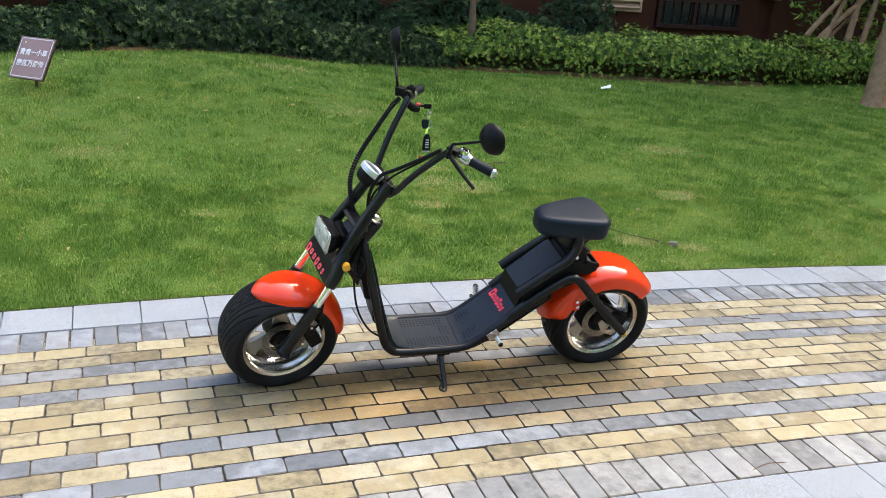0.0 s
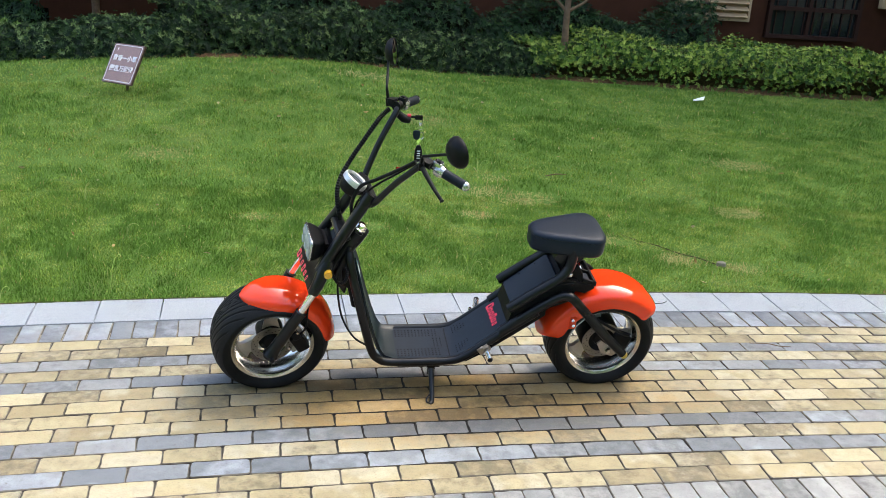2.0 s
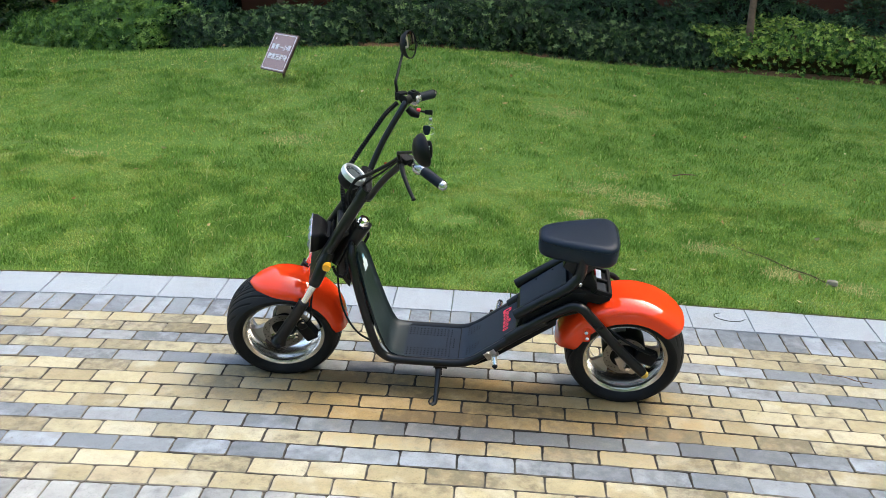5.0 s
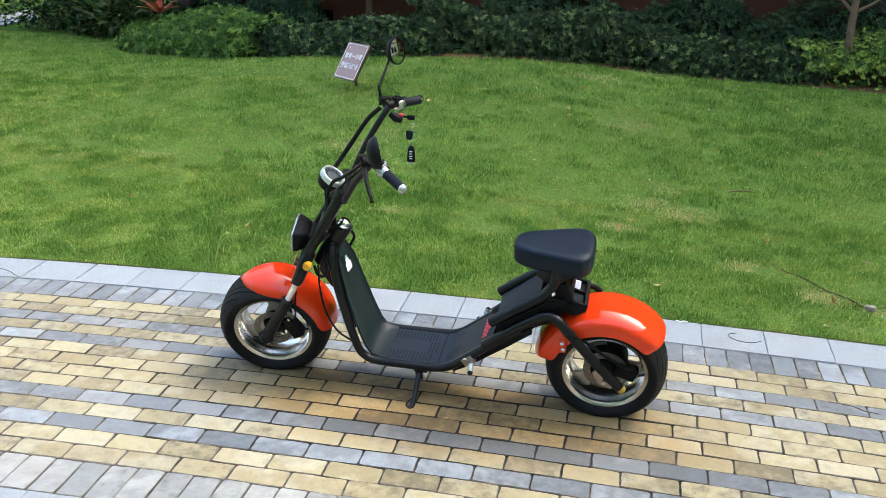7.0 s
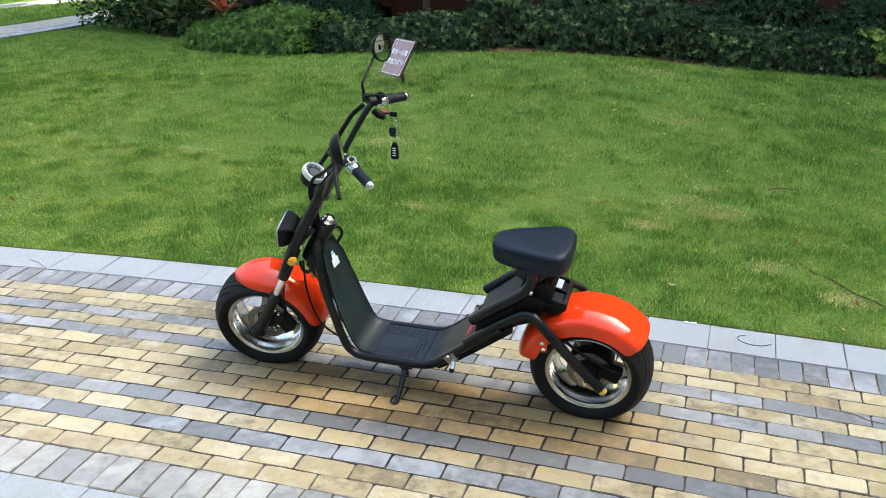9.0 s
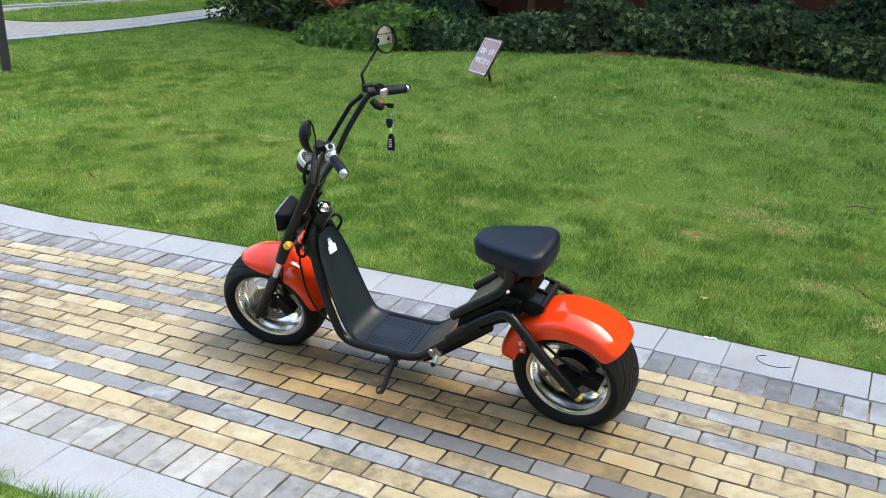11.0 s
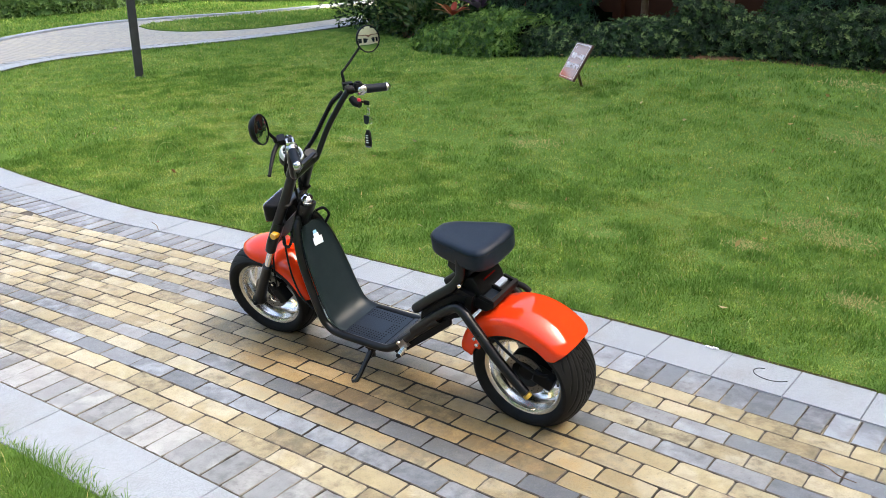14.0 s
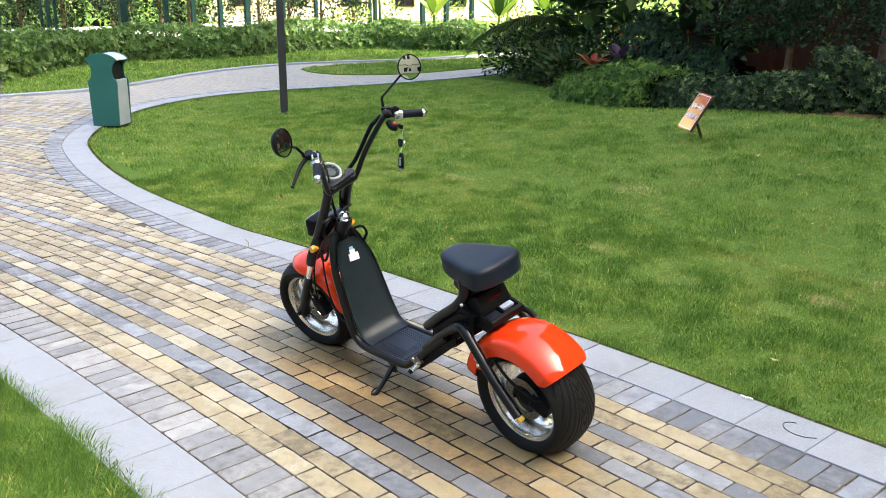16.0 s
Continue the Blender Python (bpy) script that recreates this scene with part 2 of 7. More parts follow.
M["plastic"] = surface("black_plastic", (0.003, 0.003, 0.0035), (0.007, 0.007, 0.008), 30, 0.48, 0.2, 0.1, fine=700, spec=0.15)
M["rubber"] = surface("tyre_rubber", (0.005, 0.005, 0.005), (0.013, 0.0125, 0.012), 18, 0.62, 0.2, 0.1, fine=300, spec=0.18)
M["mat"] = surface("footboard_rubber", (0.006, 0.011, 0.019), (0.011, 0.018, 0.030), 16, 0.46, 0.10, 0.12, fine=500, spec=0.32)
M["grip"] = surface("grip_rubber", (0.004, 0.007, 0.012), (0.008, 0.012, 0.019), 40, 0.58, 0.10, 0.3, fine=260, spec=0.2)
M["shield"] = surface("leg_shield_plastic", (0.006, 0.012, 0.015), (0.011, 0.019, 0.023), 16, 0.42, 0.10, 0.10, fine=500, spec=0.32)
M["leather"] = surface("seat_vinyl", (0.005, 0.0095, 0.018), (0.008, 0.0145, 0.026), 40, 0.44, 0.10, 0.12, fine=900, spec=0.24)
M["orange"] = surface("orange_gloss_paint", (0.72, 0.040, 0.006), (0.77, 0.048, 0.008), 8, 0.5, 0.04, 0.0, coat=1.0, spec=0.0)
M["alu"] = surface("polished_aluminium", (0.68, 0.655, 0.60), (0.82, 0.785, 0.72), 10, 0.20, 0.14, 0.02, metal=1.0)
M["chrome"] = surface("chrome", (0.80, 0.80, 0.80), (0.86, 0.86, 0.86), 30, 0.07, 0.05, 0.0, metal=1.0)
M["steel"] = surface("brake_disc_steel", (0.40, 0.36, 0.31), (0.55, 0.50, 0.44), 25, 0.40, 0.1, 0.05, metal=1.0)
M["cast"] = surface("cast_aluminium", (0.50, 0.49, 0.47), (0.66, 0.65, 0.62), 22, 0.30, 0.12, 0.08, metal=0.95)
M["disc"] = surface("drilled_disc_steel", (0.22, 0.215, 0.205), (0.34, 0.33, 0.31), 25, 0.36, 0.1, 0.05, metal=1.0)
M["mirror"] = surface("mirror_glass", (0.93, 0.93, 0.93), (0.95, 0.95, 0.95), 3, 0.02, 0.0, 0.0, metal=1.0)
M["amber"] = surface("amber_plastic", (0.70, 0.30, 0.010), (0.85, 0.42, 0.020), 60, 0.25, 0.1, 0.0, coat=0.6)
M["gold"] = surface("yellow_end_cap", (0.45, 0.28, 0.03), (0.62, 0.42, 0.06), 80, 0.4, 0.1, 0.1)
M["red"] = surface("red_lettering_paint", (0.78, 0.035, 0.075), (0.85, 0.06, 0.10), 40, 0.45, 0.1, 0.0)
M["white"] = surface("white_sticker", (0.66, 0.70, 0.74), (0.80, 0.82, 0.84), 30, 0.5, 0.1, 0.0)
M["silver"] = surface("silver_plastic", (0.46, 0.47, 0.48), (0.60, 0.60, 0.60), 30, 0.26, 0.1, 0.03, metal=0.9)
M["bezel"] = surface("pale_silver_bezel", (0.54, 0.55, 0.56), (0.66, 0.66, 0.66), 30, 0.30, 0.1, 0.02, metal=0.45)
M["lens"] = surface("lamp_lens", (0.50, 0.53, 0.55), (0.66, 0.69, 0.71), 45, 0.15, 0.1, 0.1, metal=0.5)
M["dial"] = surface("dial_face", (0.010, 0.014, 0.016), (0.022, 0.028, 0.032), 40, 0.65, 0.05, 0.0, spec=0.06)
M["display"] = surface("grey_display", (0.050, 0.060, 0.062), (0.085, 0.095, 0.095), 60, 0.5, 0.05, 0.0, spec=0.1)
M["reflector"] = surface("red_reflector", (0.20, 0.006, 0.006), (0.30, 0.010, 0.008), 60, 0.2, 0.05, 0.0)


# ---- geometry helpers: a piece of geometry is (vertices, faces) ----
def joined(*pieces):
    vs, fs = [], []
    for v, f in pieces:
        n = len(vs)
        vs += [tuple(p) for p in v]
        fs += [tuple(i + n for i in q) for q in f]
    return vs, fs


def moved(piece, m):
    return [tuple(m @ Vector(p)) for p in piece[0]], piece[1]


def part(name, geo, material, parent=None, label="", smooth=True, bevel=0.0):
    """Links a piece of geometry as one mesh object, under a thing or a part."""
    me = bpy.data.meshes.new(name)
    if isinstance(geo, bmesh.types.BMesh):
        geo.to_mesh(me)
        geo.free()
    else:
        me.from_pydata([tuple(v) for v in geo[0]], [], geo[1])
    me.materials.append(material)
    if smooth:
        me.polygons.foreach_set("use_smooth", [True] * len(me.polygons))
        me.set_sharp_from_angle(angle=radians(38))
    ob = new(name, me)
    if bevel:
        mod = ob.modifiers.new("edge", "BEVEL")
        mod.width, mod.segments, mod.limit_method = bevel, 2, "ANGLE"
    if parent:
        ob.parent = parent
    if label:
        tagged(ob, label)
    return ob


def thing(name, label, category, group="", kind="", at=None):
    ob = new(name)
    ob.empty_display_size = 0.1
    if at is not None:
        ob.matrix_world = at
    return tagged(ob, label, category, group, kind)


def smoothed(points, steps=6):
    """Catmull-Rom through the points."""
    p = [Vector(q) for q in points]
    p = [2 * p[0] - p[1], *p, 2 * p[-1] - p[-2]]
    out = []
    for i in range(1, len(p) - 2):
        for k in range(steps):
            t = k / steps
            out.append(0.5 * (2 * p[i] + (p[i + 1] - p[i - 1]) * t + (2 * p[i - 1] - 5 * p[i] + 4 * p[i + 1] - p[i + 2]) * t * t
                              + (3 * p[i] - p[i - 1] - 3 * p[i + 1] + p[i + 2]) * t ** 3))
    return out + [p[-2]]


def tube(points, radius, sides=12, steps=6, ribs=0.0):
    """A round bar along the points; radius may be a list along them; ribs: corrugation depth."""
    pts = smoothed(points, steps) if steps else [Vector(q) for q in points]
    n = len(pts)
    up = Vector((0.13, 0.92, 0.31))
    vs, fs = [], []
    for i, p in enumerate(pts):
        d = (pts[min(i + 1, n - 1)] - pts[max(i - 1, 0)]).normalized()
        a = (up - d * up.dot(d)).normalized()
        up = a
        b = d.cross(a)
        if isinstance(radius, (list, tuple)):
            f = i / (n - 1) * (len(radius) - 1)
            k = min(int(f), len(radius) - 2)
            r = radius[k] + (radius[k + 1] - radius[k]) * (f - k)
        else:
            r = radius
        r += ribs * (i % 2)
        vs += [p + (a * math.cos(2 * math.pi * k / sides) + b * math.sin(2 * math.pi * k / sides)) * r for k in range(sides)]
    for i in range(n - 1):
        for k in range(sides):
            j = (k + 1) % sides
            fs.append((i * sides + k, i * sides + j, (i + 1) * sides + j, (i + 1) * sides + k))
    fs.append(tuple(range(sides - 1, -1, -1)))
    fs.append(tuple((n - 1) * sides + k for k in range(sides)))
    return vs, fs


def lathe(profile, m=None, sides=48, close=False):
    """Turns (radius, height) pairs round z, then moves by m."""
    vs, fs, n = [], [], len(profile)
    for k in range(sides):
        a = 2 * math.pi * k / sides
        vs += [Vector((r * math.cos(a), r * math.sin(a), h)) for r, h in profile]
    last = n if close else n - 1
    for k in range(sides):
        j = (k + 1) % sides
        for i in range(last):
            q = (i + 1) % n
            fs.append((k * n + i, j * n + i, j * n + q, k * n + q))
    return moved((vs, fs), m) if m else (vs, fs)


def box(sx, sy, sz, m=None, taper=1.0):
    vs = [Vector((x * sx / 2 * (taper if z > 0 else 1), y * sy / 2 * (taper if z > 0 else 1), z * sz / 2)) for x, y, z in
          ((-1, -1, -1), (1, -1, -1), (1, 1, -1), (-1, 1, -1), (-1, -1, 1), (1, -1, 1), (1, 1, 1), (-1, 1, 1))]
    fs = [(3, 2, 1, 0), (4, 5, 6, 7), (0, 1, 5, 4), (1, 2, 6, 5), (2, 3, 7, 6), (3, 0, 4, 7)]
    return moved((vs, fs), m) if m else (vs, fs)


def loft(rings, caps=True):
    vs, fs, n = [], [], len(rings[0])
    for r in rings:
        vs += [Vector(p) for p in r]
    for i in range(len(rings) - 1):
        for k in range(n):
            j = (k + 1) % n
            fs.append((i * n + k, i * n + j, (i + 1) * n + j, (i + 1) * n + k))
    if caps:
        fs.append(tuple(range(n - 1, -1, -1)))
        fs.append(tuple((len(rings) - 1) * n + k for k in range(n)))
    return vs, fs


def prism(outline, m, thick):
    """A flat outline (x, y) given thickness along z, moved by m."""
    return moved(loft([[(x, y, 0) for x, y in outline], [(x, y, thick) for x, y in outline]]), m)


def slab(outline, y0, y1):
    """An outline in the x-z plane, drawn out from y0 to y1."""
    return loft([[(x, y0, z) for x, z in outline], [(x, y1, z) for x, z in outline]])


def axis(p, d):
    """A pose at p whose z points along d."""
    return Matrix.Translation(p) @ Vector(d).to_track_quat("Z", "Y").to_matrix().to_4x4()


def rounded(w, h, r, n=4):
    out = []
    for cx, cy, a0 in ((w / 2 - r, h / 2 - r, 0), (-w / 2 + r, h / 2 - r, 90), (-w / 2 + r, -h / 2 + r, 180), (w / 2 - r, -h / 2 + r, 270)):
        out += [(cx + r * math.cos(radians(a0 + 90 * k / n)), cy + r * math.sin(radians(a0 + 90 * k / n))) for k in range(n + 1)]
    return out


# ---- the plan: an arched path, its kerbs and the lawn ----
CX, CY, R0 = 2.81, -31.83, 32.0              # centre and middle radius of the path's arcs
ROW = 0.0965                                  # paver courses
COURSES = "YYGYGYYYYGYGYY"                    # from the lawn's side to the near side
HALF = ROW * len(COURSES) / 2
SOLDIER, KERB = 0.197, 0.268


def arc(s, n):
    """A place on the path: s metres along the middle arc from x = 0, n metres out towards the lawn."""
    f = s / R0 - math.asin(CX / R0)
    return Vector((CX + (R0 + n) * math.sin(f), CY + (R0 + n) * math.cos(f), 0))


def resample(points, step):
    out, left = [points[0].copy()], step
    for a, b in zip(points, points[1:]):
        d = (b - a).length
        while d >= left:
            a = a + (b - a) * (left / d)
            d = (b - a).length
            out.append(a.copy())
            left = step
        left -= d
    return out


def marks(line, pitch, at):
    """Joints along a line, pitch metres apart, one of them nearest to the place."""
    q = np.array([(p.x, p.y) for p in line])
    far = np.concatenate([[0], np.cumsum(np.linalg.norm(np.diff(q, axis=0), axis=1))])
    l0 = far[np.argmin(((q - np.array([at.x, at.y])) ** 2).sum(1))]
    k = np.arange(math.ceil(-l0 / pitch), math.floor((far[-1] - l0) / pitch) + 1) * pitch + l0
    return [Vector((x, y, 0)) for x, y in zip(np.interp(k, far, q[:, 0]), np.interp(k, far, q[:, 1]))]


# joint line between the kerb and the soldier course on the lawn's side, from the east to the far bend
KERB_LINE = [arc(s, HALF + SOLDIER) for s in (12, 9, 6, 3, 1, 0, -1, -2)]
KERB_LINE += [Vector((x, y, 0)) for x, y in ((-2.9, 0.53), (-3.6, 0.485), (-4.64, 0.45), (-5.6, 0.50), (-6.5, 0.62), (-7.5, 0.82), (-8.3, 1.12), (-9.1, 1.55),
                                             (-10.1, 2.25), (-11.0, 3.2), (-11.6, 4.3), (-11.8, 5.6), (-11.7, 7.0), (-11.65, 8.4), (-11.9, 10.6), (-12.6, 13.0))]
FAR_LINE = resample(smoothed(KERB_LINE, 12), 0.02)
NEAR_LINE = [arc(s * 0.5, -HALF - SOLDIER) for s in range(24, -29, -1)]
OUTER = [Vector((x, y, 0)) for x, y in ((-13.1, -5.0), (-13.05, 0.0), (-13.1, 1.4), (-13.25, 2.8), (-13.75, 3.8), (-14.5, 4.75), (-15.3, 5.75), (-16.15, 7.2), (-16.6, 8.7), (-16.55, 10.2), (-16.25, 11.9), (-16.3, 13.5), (-16.6, 17.0))]
OUTER = smoothed(OUTER, 6)


def offset(line, d):
    """The line moved d metres to the left of its way."""
    out = []
    for i, p in enumerate(line):
        t = (line[min(i + 1, len(line) - 1)] - line[max(i - 1, 0)]).normalized()
        out.append(p + Vector((-t.y, t.x, 0)) * d)
    return out


def strip(a, b, z):
    """A band between two lines."""
    vs = [(p.x, p.y, z) for p in a] + [(p.x, p.y, z) for p in b]
    n = len(a)
    return vs, [(i, i + 1, n + i + 1, n + i) for i in range(n - 1)]


far_np = np.array([(p.x, p.y) for p in resample(FAR_LINE, 0.05)])
far_t = np.gradient(far_np, axis=0)
far_t /= np.linalg.norm(far_t, axis=1)[:, None]
outer_np = np.array([(p.x, p.y) for p in resample(OUTER, 0.1)])


def beyond_far(x, y):
    """How far the places lie on the lawn's side of the far joint line (the line runs west, so the lawn is on its right)."""
    x, y = np.atleast_1d(x), np.atleast_1d(y)
    out = np.empty(len(x))
    for i in range(0, len(x), 20000):
        d = np.stack([x[i:i + 20000], y[i:i + 20000]], 1)[:, None] - far_np[None, ::2]
        k = np.argmin((d ** 2).sum(2), 1)
        v, t = d[np.arange(len(k)), k], far_t[::2][k]
        out[i:i + 20000] = t[:, 1] * v[:, 0] - t[:, 0] * v[:, 1]
    return out


def mound(x, y):
    """Height of the ground."""
    h = 0.40 * np.exp(-(((x + 2.0) / 3.6) ** 2) - ((y - 7.6) / 2.7) ** 2)
    return h * np.clip((y - 1.3) / 2.0, 0, 1) - 0.022


# the ground: one sheet, finer near the path
gx = np.concatenate([np.linspace(-900, -32, 10), np.linspace(-30, 16, 120), np.linspace(18, 900, 10)])
gy = np.concatenate([np.linspace(-900, -14, 10), np.linspace(-12, 26, 100), np.linspace(28, 900, 10)])
GX, GY = np.meshgrid(gx, gy)
GZ = mound(GX, GY)
n = len(gx)
ground = part("ground", ([(x, y, z) for x, y, z in zip(GX.ravel(), GY.ravel(), GZ.ravel())],
                         [(j * n + i, j * n + i + 1, (j + 1) * n + i + 1, (j + 1) * n + i) for j in range(len(gy) - 1) for i in range(n - 1)]), M["lawn"])
tagged(ground, "green lawn with a low mound and thin brown patches", "lawn", kind="structure")


# ---- shrubs and hedges ----
rng = np.random.default_rng(7)


def leaf_cloud(places, normals, size, spread=0.7, droop=0.0, width=0.42):
    """Folded leaves at the places: two triangles a side of a midrib, turned about the normals at random."""
    n = len(places)
    d = normals + rng.normal(0, spread, (n, 3))
    d[:, 2] -= droop
    d /= np.linalg.norm(d, axis=1)[:, None]
    s = np.cross(d, rng.normal(0, 1, (n, 3)))
    s /= np.linalg.norm(s, axis=1)[:, None]
    up = np.cross(s, d)
    L = size * rng.uniform(0.6, 1.25, n)[:, None]
    root, tip = places, places + d * L
    mid = places + d * L * 0.5 + up * L * 0.06
    a, b = mid + s * L * width / 2 + up * L * 0.07, mid - s * L * width / 2 + up * L * 0.07
    v = np.stack([root, a, tip, b], 1).reshape(-1, 3)
    i = np.arange(n)[:, None] * 4
    f = np.concatenate([i + np.array([[0, 1, 2]]), i + np.array([[0, 2, 3]])], 1).reshape(-1, 3)
    return v, f


def rosettes(places, normals, k, size, width=0.26):
    """Stars of k narrow leaves round the tip of each shoot."""
    n = len(places)
    ax = normals + rng.normal(0, 0.40, (n, 3))
    ax /= np.linalg.norm(ax, axis=1)[:, None]
    u = np.cross(ax, rng.normal(0, 1, (n, 3)))
    u /= np.linalg.norm(u, axis=1)[:, None]
    w = np.cross(ax, u)
    phi = (np.arange(k) * 2 * np.pi / k)[None] + rng.uniform(0, 6.28, (n, 1)) + rng.normal(0, 0.25, (n, k))
    tilt = rng.uniform(0.15, 0.75, (n, k))[..., None]
    d = ax[:, None] * tilt + (u[:, None] * np.cos(phi)[..., None] + w[:, None] * np.sin(phi)[..., None]) * 0.9
    d = (d / np.linalg.norm(d, axis=2)[..., None]).reshape(-1, 3)
    a = np.repeat(ax, k, 0)
    sd = np.cross(d, a)
    sd /= np.linalg.norm(sd, axis=1)[:, None]
    L = (size * rng.uniform(0.7, 1.25, n * k))[:, None]
    root = np.repeat(places, k, 0)
    mid, tip = root + d * L * 0.55 + a * L * 0.05, root + d * L - a * L * 0.08
    leaf = np.stack([mid + sd * L * width / 2 + a * L * 0.05, tip, mid - sd * L * width / 2 + a * L * 0.05], 1).reshape(n, k * 3, 3)
    v = np.concatenate([places[:, None], leaf], 1).reshape(-1, 3)
    first = np.arange(n)[:, None, None] * (3 * k + 1)
    j = 3 * np.arange(k)[None, :, None] + 1
    f = np.stack([np.concatenate([first + 0 * j, first + j, first + j + 1], 2), np.concatenate([first + 0 * j, first + j + 1, first + j + 2], 2)], 2)
    return v, f.reshape(-1, 3)


def mesh_np(name, v, f, material, parent=None, label="", smooth=False):
    me = bpy.data.meshes.new(name)
    k = f.shape[1]
    me.vertices.add(len(v))
    me.vertices.foreach_set("co", np.ascontiguousarray(v, dtype=np.float32).ravel())
    me.loops.add(f.size)
    me.loops.foreach_set("vertex_index", np.ascontiguousarray(f, dtype=np.int32).ravel())
    me.polygons.add(len(f))
    me.polygons.foreach_set("loop_start", np.arange(0, f.size, k, dtype=np.int32))
    if smooth:
        me.polygons.foreach_set("use_smooth", np.ones(len(f), bool))
    me.materials.append(material)
    me.update()
    me.validate()
    ob = new(name, me)
    if parent:
        ob.parent = parent
    if label:
        tagged(ob, label)
    return ob


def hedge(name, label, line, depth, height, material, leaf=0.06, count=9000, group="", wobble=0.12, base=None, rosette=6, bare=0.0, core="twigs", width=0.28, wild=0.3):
    """A clipped or wild hedge along a line (its front foot), with a solid core coloured as dark as the shade inside it
    and leaves through its outer layer.
    """
    root = thing(name, label, "hedge", group, "stuff" if group == "far" else "", Matrix.Translation(line[0]))
    pts = resample(smoothed(line, 5), 0.25)
    tang = [(pts[min(i + 1, len(pts) - 1)] - pts[max(i - 1, 0)]).normalized() for i in range(len(pts))]
    nrm = [Vector((-t.y, t.x, 0)) for t in tang]
    inv = Matrix.Translation(-line[0])
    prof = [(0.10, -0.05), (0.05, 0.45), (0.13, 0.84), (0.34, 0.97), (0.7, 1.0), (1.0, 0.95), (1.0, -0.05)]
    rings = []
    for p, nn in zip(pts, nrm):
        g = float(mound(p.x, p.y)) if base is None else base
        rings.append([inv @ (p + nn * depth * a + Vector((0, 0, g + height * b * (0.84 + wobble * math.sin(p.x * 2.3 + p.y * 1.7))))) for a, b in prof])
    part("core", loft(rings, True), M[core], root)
    m = len(pts)
    i = rng.integers(0, m, count)
    a = rng.random(count)
    # spread over front, top and a little of the back
    front = rng.random(count) < 0.48
    lumps = np.array([0.10 * math.sin(p.x * 3.1 + p.y) + 0.07 * math.sin(p.x * 7.3 - p.y * 4.1) for p in pts])[i]
    z = np.where(front, 0.02 + a * 0.95, 0.97 + rng.normal(0, 0.04, count))
    dd = np.where(front, -0.02 + 0.10 * a ** 2 - rng.random(count) ** 2 * 0.12 + 0.12 * a ** 6, 0.12 + a * 0.88)
    if bare:
        z = np.where(front & (rng.random(count) < 0.8), bare + (1 - bare) * a ** 0.8, z)
    P = np.array([tuple(p) for p in pts])[i] + np.array([tuple(q) for q in tang])[i] * rng.uniform(-0.15, 0.15, count)[:, None]
    Nn = np.array([tuple(q) for q in nrm])[i]
    P = P + Nn * (dd * depth + lumps * 0.25)[:, None]
    g = mound(P[:, 0], P[:, 1]) if base is None else base
    P[:, 2] = g + z * height * (1 + lumps * 0.9) * (1 + wobble * np.sin(P[:, 0] * 2.3 + P[:, 1] * 1.7))
    N = np.where(front[:, None], -Nn * 0.9 + np.array([0, 0, 0.35]), np.array([0, 0, 1.0]) - Nn * 0.2)
    # every shoot carries a rosette of leaves
    v, f = rosettes(P - np.array(tuple(line[0])) + rng.normal(0, leaf * wild, (count, 3)), N, rosette, leaf, width)
    leaves = mesh_np("leaves", v, f, material, root)
    tagged(leaves, kind="stuff")
    return root


V = Vector
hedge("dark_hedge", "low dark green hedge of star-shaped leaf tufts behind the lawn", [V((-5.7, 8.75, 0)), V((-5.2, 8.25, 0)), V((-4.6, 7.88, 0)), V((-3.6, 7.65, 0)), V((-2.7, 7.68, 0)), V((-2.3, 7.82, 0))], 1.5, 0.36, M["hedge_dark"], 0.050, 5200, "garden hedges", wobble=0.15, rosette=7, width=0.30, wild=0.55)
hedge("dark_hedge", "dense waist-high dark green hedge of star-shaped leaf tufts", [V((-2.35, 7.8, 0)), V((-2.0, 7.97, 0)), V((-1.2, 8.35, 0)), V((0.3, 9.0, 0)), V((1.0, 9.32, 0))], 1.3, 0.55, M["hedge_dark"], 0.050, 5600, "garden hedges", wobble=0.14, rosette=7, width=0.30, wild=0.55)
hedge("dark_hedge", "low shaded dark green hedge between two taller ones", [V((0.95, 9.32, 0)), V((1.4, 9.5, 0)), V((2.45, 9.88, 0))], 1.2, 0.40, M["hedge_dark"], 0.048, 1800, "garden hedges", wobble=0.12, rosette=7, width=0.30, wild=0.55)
hedge("green_hedge", "loose fresh green hedge at the lawn's corner", [V((-7.75, 9.25, 0)), V((-7.45, 8.85, 0)), V((-6.9, 8.5, 0)), V((-6.2, 8.15, 0)), V((-5.3, 7.85, 0)), V((-4.75, 7.74, 0))], 1.0, 0.43, M["hedge_mid"], 0.062, 3300, "garden hedges", wobble=0.20, wild=0.75, rosette=7)
hedge("bright_hedge", "low clipped yellow-green hedge with brown stems below", [V((2.38, 9.92, 0)), V((2.85, 9.95, 0)), V((4.3, 9.8, 0)), V((6.0, 9.5, 0)), V((7.6, 9.5, 0)), V((9.5, 9.8, 0)), V((11.5, 10.2, 0))], 1.5, 0.56, M["hedge_bright"], 0.042, 12500, "garden hedges", wobble=0.10, wild=0.6, bare=0.40, core="stems", width=0.44)
hedge("tall_shrubs", "tall dark green shrubs filling the bed before the brown wall", [V((-7.6, 10.2, 0)), V((-6.4, 9.6, 0)), V((-5.0, 9.1, 0)), V((-4.4, 9.1, 0))], 0.9, 0.98, M["shaded_leaf"], 0.078, 3000, "garden shrubs", wobble=0.3)
